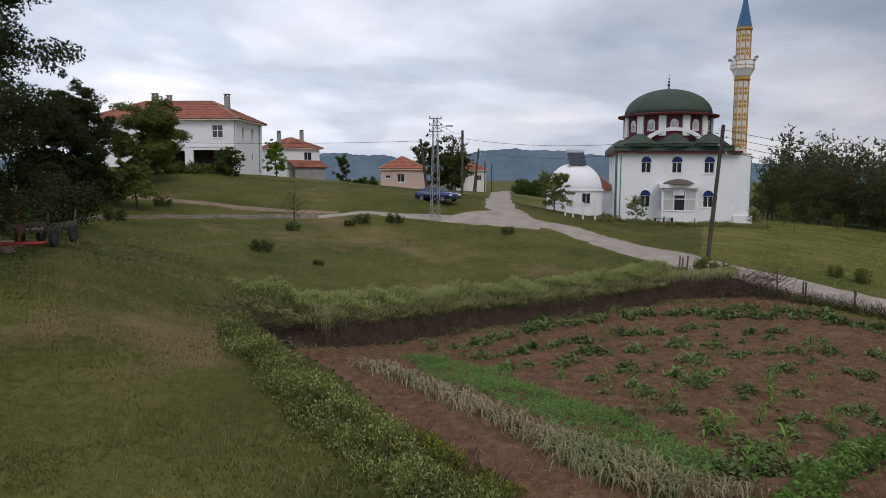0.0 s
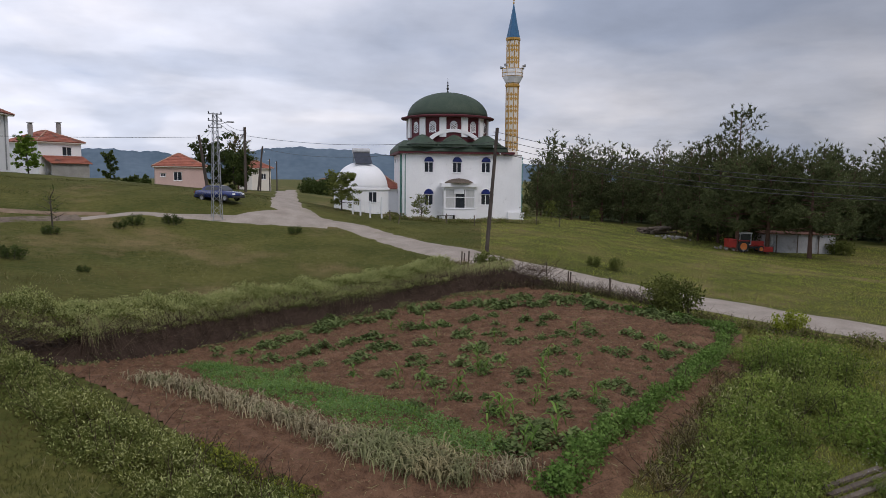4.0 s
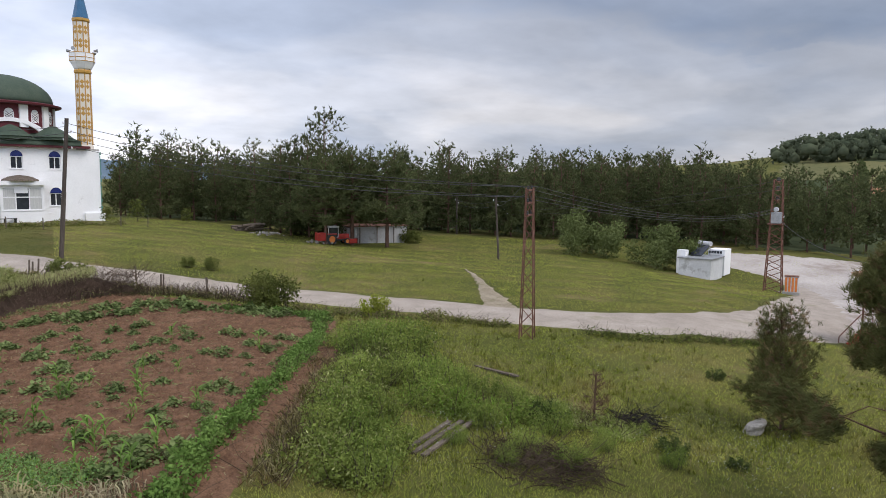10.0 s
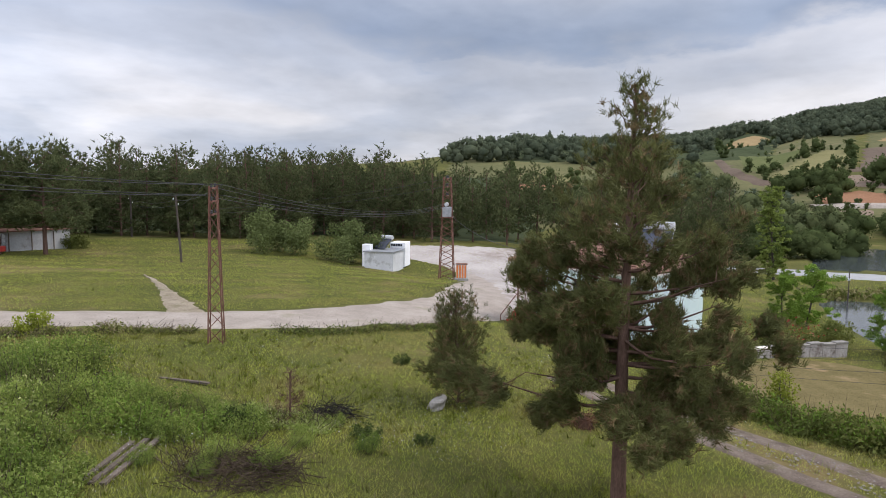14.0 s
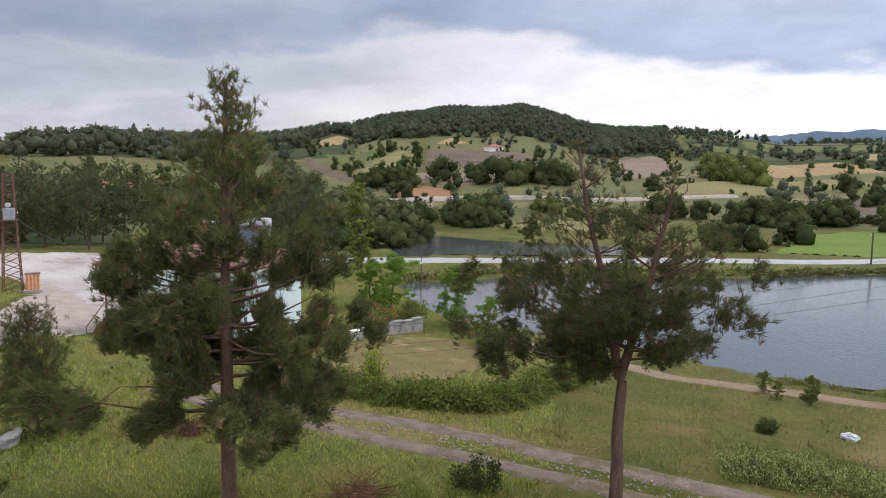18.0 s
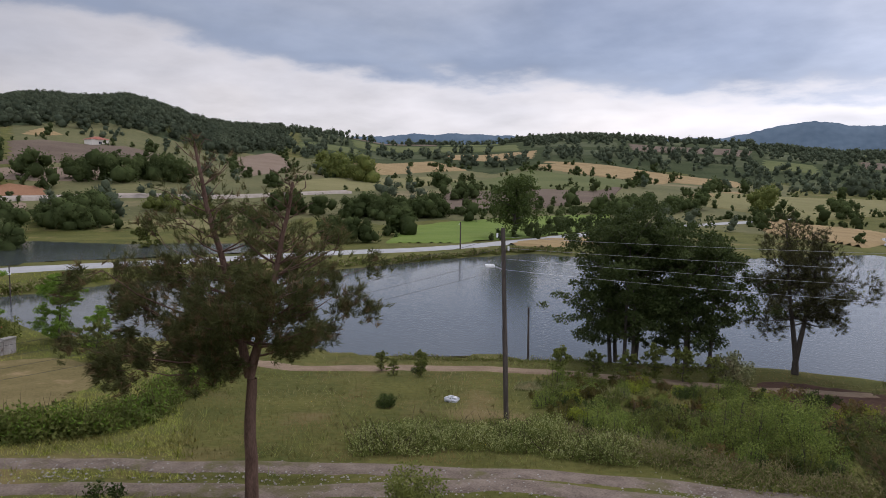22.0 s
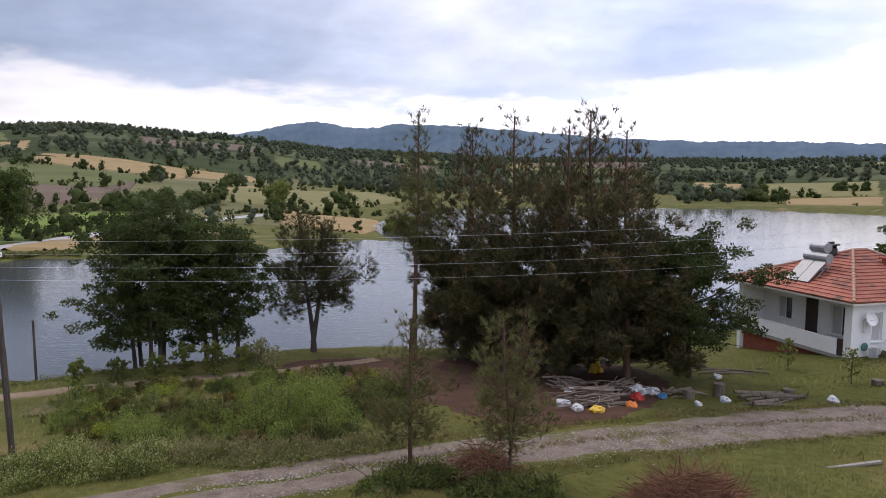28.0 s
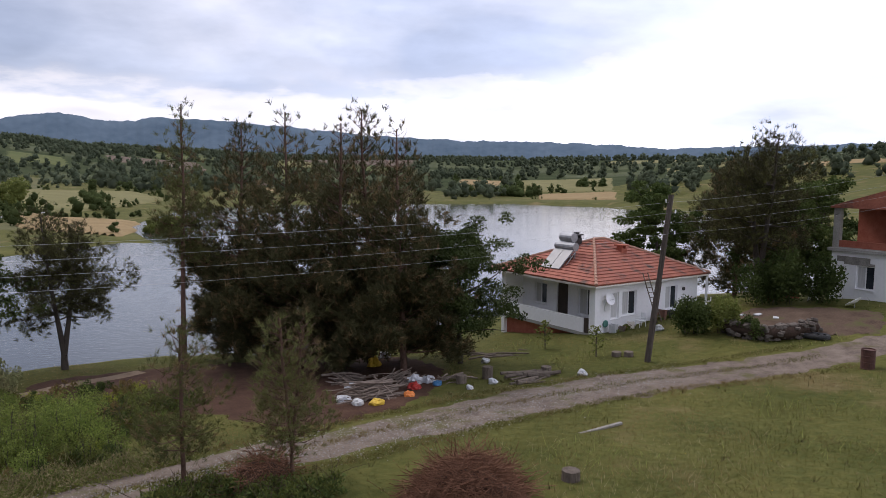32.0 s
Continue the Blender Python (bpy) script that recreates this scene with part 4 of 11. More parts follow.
def ridge(name, rows, dist, base):
    """A far mountain ridge: rows of bearing and height angle of its crest."""
    az = np.arange(rows[0][0], rows[-1][0] + 0.01, 0.12)
    el = np.interp(az, [r[0] for r in rows], [r[1] for r in rows])
    k = np.arange(len(az))
    el = el + np.array([0.16 * noise.noise((a * 0.5, dist, 0)) + 0.1 * noise.noise((a * 1.7, dist, 2)) + 0.05 * noise.noise((a * 6.0, dist, 4)) for a in az])
    v = []
    for u in (0.0, 0.5, 0.85, 1.0, 0.7):
        dd = dist + 500 * (u if u != 0.7 else 1.6)
        h = base + (EYE[2] + dd * np.tan(np.radians(el)) - base) * u
        v.append(np.stack([dd * np.sin(np.radians(az)), dd * np.cos(np.radians(az)), h], 1))
    ob = mesh_object(name, np.concatenate(v), grid_faces(5, len(az)), M_MOUNTAIN_HAZE, smooth=True)
    tagged(ob, "wooded mountain ridge in the distance, haze painted in as blue", "mountain", kind="structure")


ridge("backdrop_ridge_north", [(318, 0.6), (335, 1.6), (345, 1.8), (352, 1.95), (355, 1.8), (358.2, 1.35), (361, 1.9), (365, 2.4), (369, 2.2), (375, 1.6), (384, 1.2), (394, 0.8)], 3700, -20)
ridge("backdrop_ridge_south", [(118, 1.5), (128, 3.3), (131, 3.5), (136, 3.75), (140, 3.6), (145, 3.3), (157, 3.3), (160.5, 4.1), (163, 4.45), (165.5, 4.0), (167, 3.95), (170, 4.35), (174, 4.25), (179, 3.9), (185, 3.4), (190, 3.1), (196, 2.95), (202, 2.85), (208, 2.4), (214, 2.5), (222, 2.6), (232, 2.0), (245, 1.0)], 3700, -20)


# ---- plants ----
def tube(path, radii, sides=7):
    """Vertices and quads of a tapered tube along a path."""
    path = np.array(path, float)
    t = np.gradient(path, axis=0)
    t /= np.linalg.norm(t, axis=1)[:, None] + 1e-9
    ref = np.where(np.abs(t[:, 2:3]) > 0.9, np.array([[1.0, 0, 0]]), np.array([[0, 0, 1.0]]))
    u = np.cross(t, ref)
    u /= np.linalg.norm(u, axis=1)[:, None] + 1e-9
    w = np.cross(t, u)
    a = np.arange(sides) / sides * 2 * np.pi
    ring = np.cos(a)[None, :, None] * u[:, None] + np.sin(a)[None, :, None] * w[:, None]
    v = path[:, None] + ring * np.array(radii)[:, None, None]
    return v.reshape(-1, 3), grid_faces(len(path), sides, wrap=True)


def join(pieces):
    vs, fs, n = [], [], 0
    for v, f in pieces:
        vs.append(v)
        fs.append(np.asarray(f) + n)
        n += len(v)
    return np.concatenate(vs), np.concatenate(fs)


def unit(v):
    return v / (np.linalg.norm(v, axis=-1, keepdims=True) + 1e-9)


def leaf_cards(centres, size, rng, droop=0.0, narrow=0.55, outward=None):
    """Diamond leaves at the centres, turned every way; size may differ leaf by leaf."""
    n = len(centres)
    size = np.broadcast_to(size, (n,)) * rng.uniform(0.7, 1.35, n)
    a = rng.normal(size=(n, 3))
    if outward is not None:
        a = a * 0.8 + outward
    a[:, 2] -= droop
    a = unit(a)
    b = unit(np.cross(a, rng.normal(size=(n, 3))))
    L, Wd = a * size[:, None] * 0.5, b * size[:, None] * 0.5 * narrow
    lift = np.cross(a, b) * size[:, None] * 0.08
    v = np.stack([centres - L, centres + Wd + lift, centres + L, centres - Wd + lift], 1).reshape(-1, 3)
    return v, np.arange(4 * n).reshape(-1, 4)


def needle_tufts(centres, dirs, length, per, rng, width=0.035, open_=0.55):
    """Fans of thin needles round each twig tip."""
    n = len(centres)
    c = np.repeat(centres, per, 0)
    dv = unit(np.repeat(dirs, per, 0) + rng.normal(size=(n * per, 3)) * open_)
    ln = np.repeat(np.broadcast_to(length, (n,)), per) * rng.uniform(0.6, 1.2, n * per)
    side = unit(np.cross(dv, rng.normal(size=(n * per, 3)))) * (ln * width)[:, None]
    start = c - dv * (ln * 0.15)[:, None] + rng.normal(size=(n * per, 3)) * (ln * 0.12)[:, None]
    v = np.stack([start - side, start + side, start + dv * ln[:, None]], 1).reshape(-1, 3)
    return v, np.arange(3 * n * per).reshape(-1, 3)


def wobble_line(p0, p1, n, amp, rng):
    p0, p1 = np.array(p0, float), np.array(p1, float)
    u = np.linspace(0, 1, n)[:, None]
    off = np.cumsum(rng.normal(size=(n, 3)), 0) * amp
    off -= off[0]
    return p0 + (p1 - p0) * u + off * u


def finish_tree(name, spot, pieces, label, category, group="", kind=""):
    """An Empty at the tree's foot with trunk and crown meshes."""
    root = new(name)
    root.location = spot
    for nm, v, f, mt, sm in pieces:
        ob = mesh_object(nm, v, f, mt, root, smooth=sm)
        if nm in ("leaves", "shoot_mass", "crown", "brown_needles", "wood"):
            tagged(ob, kind="stuff")
    return tagged(root, label, category, group, kind)


def pine(h, spread_, bare, seed, tufts=900, per=12, needle=0.3, trunk_r=0.2, fork=0, fork_at=0.4, fork_bare=0.08, lean=0.0, top_thin=0.0, levels=16, mats=None, droop=0.0, taper=0.9, width=0.035):
    """An open Mediterranean pine: whorled limbs, twigs and fans of needles. Returns its pieces."""
    rng = np.random.default_rng(seed)
    mats = mats or (M_BARK, M_NEEDLE, M_NEEDLE_BROWN)
    wood, tips, tdir, heft = [], [], [], []
    stems = [(np.array([0, 0, -0.15]), np.array([lean * h, rng.normal() * 0.03 * h, h]), trunk_r, bare)]
    if fork:
        base = np.array([lean * h * fork_at, 0, h * fork_at])
        stems = [(np.array([0, 0, -0.15]), base, trunk_r, 2.0)]
        for k in range(fork):
            a = k / fork * 2 * np.pi + 0.7
            stems.append((base, np.array([math.cos(a) * spread_ * 0.32, math.sin(a) * spread_ * 0.32, h * (1 - 0.1 * k)]), trunk_r * 0.7, fork_bare))
    for s0, s1, r0, bare_ in stems:
        n = 12
        line = wobble_line(s0, s1, n, 0.02 * h / 6, rng)
        end_r = r0 * 0.7 if bare_ > 1 else 0.035
        wood.append(tube(line, np.linspace(r0, end_r, n), 8))
        if bare_ > 1:
            continue
        for k in range(levels):
            u = bare_ + (0.97 - bare_) * (k / (levels - 1)) ** 0.9
            at = np.array([np.interp(u, np.linspace(0, 1, n), line[:, c]) for c in range(3)])
            rel = (u - bare_) / (1 - bare_)
            prof = (0.8 + 0.2 * math.sin(min(rel * 6, 1.57))) * (1 - rel) ** taper + 0.1
            for j in range(rng.integers(3, 6)):
                a = rng.uniform(0, 2 * np.pi)
                reach = spread_ * prof * rng.uniform(0.55, 1.15) * (1.0 if not fork else 0.8)
                rise = reach * (rng.uniform(0.0, 0.3) + 0.75 * rel - droop)
                tip = at + np.array([math.cos(a) * reach, math.sin(a) * reach, rise])
                limb = wobble_line(at, tip, 5, reach * 0.03, rng)
                limb[:, 2] -= np.sin(np.linspace(0, np.pi, 5)) * reach * 0.06
                wood.append(tube(limb, np.linspace(max(0.012, r0 * 0.28 * (1 - rel * 0.7)), 0.008, 5), 4 if needle < 0.6 else 3))
                m = max(2, int(6 * prof * (1 - top_thin * rel)))
                for q in range(m):
                    w = rng.uniform(0.22, 1.0) if q else 1.0
                    c = np.array([np.interp(w, np.linspace(0, 1, 5), limb[:, cc]) for cc in range(3)])
                    off = np.array([math.cos(a + rng.normal() * 1.1), math.sin(a + rng.normal() * 1.1), rng.normal() * 0.35 + 0.25 + 0.4 * rel])
                    ln = reach * 0.28 * rng.uniform(0.4, 1.0) + 0.12
                    tips.append(c + off * ln)
                    tdir.append(off + np.array([0, 0, 0.35 + rel]))
                    heft.append((1 - top_thin * rel) ** 2 * (0.25 + prof) ** 1.5)
                    if q < 2 and needle < 0.6:
                        wood.append(tube(np.array([c, c + off * ln * 0.5, c + off * ln]), [0.012, 0.009, 0.006], 3))
        tips.append(line[-1])
        tdir.append(np.array([0, 0, 1.0]))
        heft.append(0.08)
    tips, tdir = np.array(tips), unit(np.array(tdir))
    want = tufts
    heft = np.array(heft)
    pick = rng.choice(len(tips), want, p=heft / heft.sum())
    c = tips[pick] + rng.normal(size=(want, 3)) * needle * 0.62
    dv = unit(tdir[pick] + rng.normal(size=(want, 3)) * 0.35)
    brown = rng.random(want) < 0.2
    out = []
    wv, wf = join(wood)
    out.append(("trunk", wv, wf, mats[0], True))
    v, f = needle_tufts(c[~brown], dv[~brown], needle, per, rng, width)
    out.append(("crown", v, f, mats[1], False))
    v, f = needle_tufts(c[brown], dv[brown], needle, per, rng, width)
    out.append(("brown_needles", v, f, mats[2], False))
    return out


def broadleaf(h, spread_, bare, seed, leaves=6000, leaf=0.16, trunk_r=0.16, stems=1, mat=None, bark=None, limbs=14, clump=0.32, tall=1.0):
    """A leafy tree: trunk, limbs, and clumps of small leaves with gaps between them."""
    rng = np.random.default_rng(seed)
    wood, cl = [], []
    for s in range(stems):
        a0 = s / stems * 2 * np.pi + rng.uniform(0, 1)
        foot = np.array([math.cos(a0), math.sin(a0), 0]) * (0.0 if stems == 1 else spread_ * 0.28) * rng.uniform(0.6, 1.1)
        top = foot * 1.8 + np.array([rng.normal() * 0.05 * h, rng.normal() * 0.05 * h, h * 0.8])
        line = wobble_line(foot - np.array([0, 0, 0.15]), top, 8, 0.02 * h / 3, rng)
        wood.append(tube(line, np.linspace(trunk_r, 0.03, 8), 7))
        for k in range(limbs):
            u = bare + (1 - bare) * (k + rng.random()) / limbs
            at = np.array([np.interp(u, np.linspace(0, 1, 8), line[:, c]) for c in range(3)])
            rel = (u - bare) / (1 - bare)
            reach = spread_ * (0.35 + 0.65 * math.sin(np.pi * min(0.95, 0.22 + rel * 0.75))) * rng.uniform(0.6, 1.05) * (1 if stems == 1 else 0.72)
            a = k * 2.399 + rng.normal() * 0.3
            tip = at + np.array([math.cos(a) * reach, math.sin(a) * reach, reach * rng.uniform(0.0, 0.5) * tall + 0.14 * h * rel])
            limb = wobble_line(at, tip, 5, reach * 0.04, rng)
            wood.append(tube(limb, np.linspace(trunk_r * 0.35, 0.012, 5), 4))
            for w in (0.3, 0.45, 0.6, 0.75, 0.85, 0.95, 1.0, 1.05):
                c = at + (tip - at) * w
                cl.append((*(c + rng.normal(size=3) * spread_ * np.array([0.17, 0.17, 0.14])), spread_ * clump * rng.uniform(0.3, 0.85)))
        for j in range(5):
            cl.append((*(top + rng.normal(size=3) * spread_ * np.array([0.16, 0.16, 0.12])), spread_ * clump * rng.uniform(0.35, 0.8)))
    cl = np.array(cl)
    heft = cl[:, 3] ** 1.6
    pick = rng.choice(len(cl), leaves, p=heft / heft.sum())
    dirn = unit(rng.normal(size=(leaves, 3)))
    squash_ = rng.uniform(0.7, 1.3, (len(cl), 3)) * np.array([1.0, 1.0, 0.6])
    c = cl[pick, :3] + dirn * cl[pick, 3:4] * squash_[pick] * rng.random((leaves, 1)) ** 0.5 * 0.9
    v, f = leaf_cards(c, leaf, rng, droop=0.25, outward=dirn * 0.6)
    wv, wf = join(wood)
    return [("trunk", wv, wf, bark or M_BARK2, True), ("crown", v, f, mat or M_LEAF, False)]


def shrub(w, h, seed, leaves=1500, leaf=0.1, mat=None, depth=None, twigs=14, low=0.55, high=1.0):
    """A low bush: twigs from the ground and leaves in uneven clumps."""
    rng = np.random.default_rng(seed)
    depth = depth or w
    wood, cl = [], []
    for k in range(twigs):
        a, q = rng.uniform(0, 2 * np.pi), rng.random() ** 0.5
        foot = np.array([math.cos(a) * w * 0.32 * q, math.sin(a) * depth * 0.32 * q, -0.1])
        tip = np.array([math.cos(a) * w * 0.5 * q, math.sin(a) * depth * 0.5 * q, h * rng.uniform(low, high) * (1 - 0.35 * q * q)])
        wood.append(tube(wobble_line(foot, tip, 4, 0.03 * h, rng), np.linspace(0.02, 0.006, 4), 4))
        cl.append((*tip, h * 0.26))
        cl.append((*(foot * 0.45 + tip * 0.55), h * 0.3))
    cl = np.array(cl)
    pick = rng.integers(0, len(cl), leaves)
    dirn = unit(rng.normal(size=(leaves, 3)))
    c = cl[pick, :3] + dirn * cl[pick, 3:4] * rng.random((leaves, 1)) ** 0.5
    c[:, 2] = np.maximum(c[:, 2], 0.02)
    v, f = leaf_cards(c, leaf, rng, droop=-0.3, outward=dirn * 0.6)
    wv, wf = join(wood)
    return [("wood", wv, wf, M_BARK2, True), ("leaves", v, f, mat or M_LEAF, False)]


def plant(name, x, y, pieces, label, category="tree", group="", turn=0.0, size=1.0):
    root = finish_tree(name, (x, y, ground_z(x, y)), pieces, label, category, group)
    root.rotation_euler = (0, 0, radians(turn))
    root.scale = (size, size, size)
    return root


def again(ob, x, y, turn=0.0, size=1.0, sink=0.0):
    """A copy of a plant at another spot."""
    o = copy_thing(ob, Matrix.Translation((x, y, ground_z(x, y) - sink)) @ Matrix.Rotation(radians(turn), 4, "Z"))
    o.scale = (size, size, size)
    return o


# the two near pines
plant("pine_tree", 17.59, 0.48, pine(10.4, 3.15, 0.25, 11, 21000, 13, 0.24, 0.2, levels=28, top_thin=0.82, droop=0.14, taper=1.45, width=0.045), "tall open pine with dark needles and sparse top", "pine tree")
plant("pine_tree", 16.18, -9.38, pine(9.4, 4.2, 0.3, 12, 6500, 13, 0.24, 0.19, fork=2, fork_at=0.36, top_thin=0.9, taper=1.7, droop=-0.05, width=0.045), "forked pine with reddish bark and a broad crown", "pine tree")
plant("young_pine", 23.41, 6.14, pine(3.6, 1.05, 0.03, 13, 2600, 12, 0.22, 0.07, levels=16, droop=-0.7, taper=0.8), "small bushy young pine in the grass", "pine tree")

# pines by the lake
GROVE = [pine(13.2, 3.5, 0.1, 20 + k, 7200, 10, 0.42, 0.2, levels=26, top_thin=0.86, taper=1.05, width=0.055, mats=(M_BARK, M_NEEDLE_DARK, M_NEEDLE_BROWN)) for k in range(3)]
g0 = plant("pine_tree", 3.66, -42.74, GROVE[0], "tall dark pine in the lakeside group", "pine tree", "lakeside pines", 0, 1.04)
g1 = plant("pine_tree", -1.82, -37.06, GROVE[1], "tall dark pine in the lakeside group", "pine tree", "lakeside pines", 40, 0.97)
g2 = plant("pine_tree", -4.84, -33.96, GROVE[2], "tall dark pine above the log pile", "pine tree", "lakeside pines", 90, 0.9)
again(g1, 0.81, -39.79, 200, 1.05)
again(g0, -3.53, -37.73, 120, 1.03)
thin = plant("pine_tree", 6.43, -39.89, pine(14.0, 1.7, 0.45, 33, 900, 12, 0.4, 0.16, levels=12, top_thin=0.2), "thin bare-stemmed pine with a ragged top", "pine tree")
lp = plant("pine_tree", 13.36, -42.76, pine(8.6, 3.3, 0.3, 34, 3200, 14, 0.34, 0.24, fork=2, fork_at=0.1, fork_bare=0.32, droop=0.12, taper=0.7, levels=11, mats=(M_BARK2, M_NEEDLE_DARK, M_NEEDLE)), "twin-stemmed pine at the water's edge", "pine tree")
again(lp, -30.16, -42.36, 60, 1.25)
plant("oak_tree", -8.05, -35.50, broadleaf(7.4, 3.3, 0.22, 35, 34000, 0.14, 0.16, mat=M_LEAF_OAK, limbs=20), "round dark green tree beside the pines", "tree")
plant("oak_grove_tree", 22.1, -38.9, broadleaf(9.6, 4.3, 0.22, 36, 52000, 0.17, 0.13, stems=5, mat=M_LEAF_OAK, limbs=13, clump=0.24), "many-stemmed dark green tree on the shore", "tree")
plant("oak_grove_tree", 18.8, -41.4, broadleaf(8.7, 3.8, 0.22, 37, 40000, 0.17, 0.13, stems=4, mat=M_LEAF_OAK, limbs=12, clump=0.24), "many-stemmed dark green tree on the shore", "tree")
plant("young_pine", 3.27, -19.63, pine(4.4, 1.15, 0.25, 38, 800, 12, 0.22, 0.07, levels=11), "young pine beside the track", "pine tree")
plant("young_pine", 0.36, -19.30, pine(4.5, 1.2, 0.25, 39, 900, 12, 0.22, 0.07, fork=2, fork_at=0.15), "young twin-stemmed pine beside the track", "pine tree")

# forest on the north-east side
FOREST = [pine(11.5 + k, 3.2, 0.08, 50 + k, 1150, 6, 0.5, 0.2, levels=17, taper=0.6, width=0.12, top_thin=0.0, mats=(M_BARK, M_NEEDLE_FAR, M_NEEDLE_FAR)) for k in range(4)]
FOREST_BACK = [pine(11.5 + k, 3.4, 0.2, 60 + k, 420, 5, 0.75, 0.2, levels=11, taper=0.6, width=0.16, mats=(M_BARK, M_NEEDLE_FAR, M_NEEDLE_FAR)) for k in range(4)]
fr = []
rngf = np.random.default_rng(5)


def forest_band(a0, a1, d0, d1, count, low=0.8, high=1.15, first=0):
    for k in range(count):
        u = (k + 0.5) / count
        a, dd = radians(a0 + (a1 - a0) * u + rngf.normal() * 0.5), rngf.uniform(d0, d1)
        x, y = dd * math.sin(a), dd * math.cos(a)
        s, tn = rngf.uniform(low, high), rngf.uniform(0, 360)
        i = int(rngf.integers(0, 4))
        i += first
        if first and len(fr) < 8:
            fr.append(plant("forest_pine", x, y, FOREST_BACK[len(fr) - 4], "dark green pine inside the forest", "pine tree", "pine forest", tn, s))
        elif len(fr) < 4:
            fr.append(plant("forest_pine", x, y, FOREST[len(fr)], "dark green pine at the forest edge", "pine tree", "pine forest", tn, s))
        else:
            again(fr[i], x, y, tn, s)


forest_band(24.5, 60, 97, 112, 54, 0.6, 0.86)
forest_band(56, 74, 100, 128, 38, 0.66, 0.92)
forest_band(24, 80, 113, 150, 110, 0.62, 0.93, 4)
forest_band(35, 40.5, 84, 93, 7, 0.6, 0.85)
forest_band(74, 92, 105, 180, 26, 0.66, 0.9, 4)
forest_band(84, 97, 85, 125, 16, 0.6, 0.8)
for x, y, tn, sz in ((56.4, 68.9, 130, 1.12), (54.2, 71.6, 210, 0.85), (59.8, 68.6, 20, 0.86), (64.3, 64.2, 300, 0.98), (66.5, 64.5, 80, 0.92)):
    again(fr[int(tn) % 4], x, y, tn, sz)


sp0 = plant("shade_pine", 56.1, 57.3, pine(9.6, 3.6, 0.3, 71, 2600, 7, 0.42, 0.24, levels=18, taper=0.5, droop=0.12, width=0.09, mats=(M_BARK, M_NEEDLE_FAR, M_NEEDLE_FAR)), "broad dark pine overhanging the farm shed", "pine tree")
again(sp0, 50.6, 61.4, 110, 0.95)
again(sp0, 53.6, 60.4, 200, 1.05)

ICO = bmesh.new()
bmesh.ops.create_icosphere(ICO, subdivisions=1, radius=1.0)
ICO_V = np.array([v.co[:] for v in ICO.verts])
ICO_F = np.array([[v.index for v in f.verts] for f in ICO.faces])
ICO.free()


def wood_clumps(name, spots, heights_, mat, label, seed, leaves=66, leaf=0.12, lobes=3):
    """Far trees joined into one mass: ragged lobes of foliage with leaves standing out of them."""
    rng = np.random.default_rng(seed)
    spots, hh = np.array(spots), np.array(heights_)
    n = len(spots)
    z = heights(spots[:, 0], spots[:, 1])
    slim = np.repeat(rng.uniform(0.75, 1.2, n), lobes)
    c0 = np.repeat(np.stack([spots[:, 0], spots[:, 1], z + hh * 0.4], 1), lobes, 0)
    hr = np.repeat(hh, lobes)
    lift = np.tile(np.linspace(-0.2, 0.27, lobes), n)
    wide = slim * (1 - 0.9 * np.abs(lift + 0.06))
    c0 = c0 + rng.normal(size=c0.shape) * (hr * wide)[:, None] * np.array([0.17, 0.17, 0.04])
    c0[:, 2] += lift * hr
    rad = hr * wide * rng.uniform(0.27, 0.37, len(hr))
    v = c0[:, None] + ICO_V[None] * rad[:, None, None] * 0.82 * rng.uniform(0.55, 1.3, (len(hr), len(ICO_V), 1))
    f = (np.arange(len(hr))[:, None, None] * len(ICO_V) + ICO_F[None]).reshape(-1, 3)
    ob = mesh_object(name, v.reshape(-1, 3), f, mat, smooth=True)
    tagged(ob, label, "woodland", kind="stuff")
    pick = rng.integers(0, len(hr), n * leaves)
    dirn = unit(rng.normal(size=(len(pick), 3)))
    c = c0[pick] + dirn * rad[pick][:, None] * rng.uniform(0.72, 1.14, (len(pick), 1))
    v, f = leaf_cards(c, hr[pick] * leaf, rng, narrow=0.6, outward=dirn * 0.7)
    tagged(mesh_object("leaf_fringe", v, f, mat, ob), kind="stuff")
    return ob


def scatter_wood(count, a0, a1, d0, d1, seed, keep=None, h=(5, 9)):
    rng = np.random.default_rng(seed)
    a = np.radians(rng.uniform(a0, a1, count))
    dd = np.sqrt(rng.uniform(d0 ** 2, d1 ** 2, count))
    p = np.stack([dd * np.sin(a), dd * np.cos(a)], 1)
    ok = np.ones(count, bool)
    for nm, mt, lb, poly in FIELDS:
        ok &= edge_distance(p[:, 0], p[:, 1], poly) > 4
    ok &= edge_distance(p[:, 0], p[:, 1], LAKE) > 6
    ok &= edge_distance(p[:, 0], p[:, 1], POND) > 4
    if keep:
        v = np.array([noise.noise((x * keep[0], y * keep[0], seed)) for x, y in p])
        ok &= v > keep[1]
    return p[ok], rng.uniform(h[0], h[1], ok.sum())


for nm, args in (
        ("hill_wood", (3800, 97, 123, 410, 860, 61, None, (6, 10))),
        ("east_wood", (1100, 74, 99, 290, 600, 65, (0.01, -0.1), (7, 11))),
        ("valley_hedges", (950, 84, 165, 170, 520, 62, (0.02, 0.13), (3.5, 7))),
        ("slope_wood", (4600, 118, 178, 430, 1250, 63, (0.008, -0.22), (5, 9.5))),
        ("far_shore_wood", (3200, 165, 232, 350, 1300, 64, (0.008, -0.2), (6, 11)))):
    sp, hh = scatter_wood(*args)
    wood_clumps(nm, sp, hh, M_LEAF_HAZED, "dark mixed woodland on the hills, haze in its leaf colour", args[5])


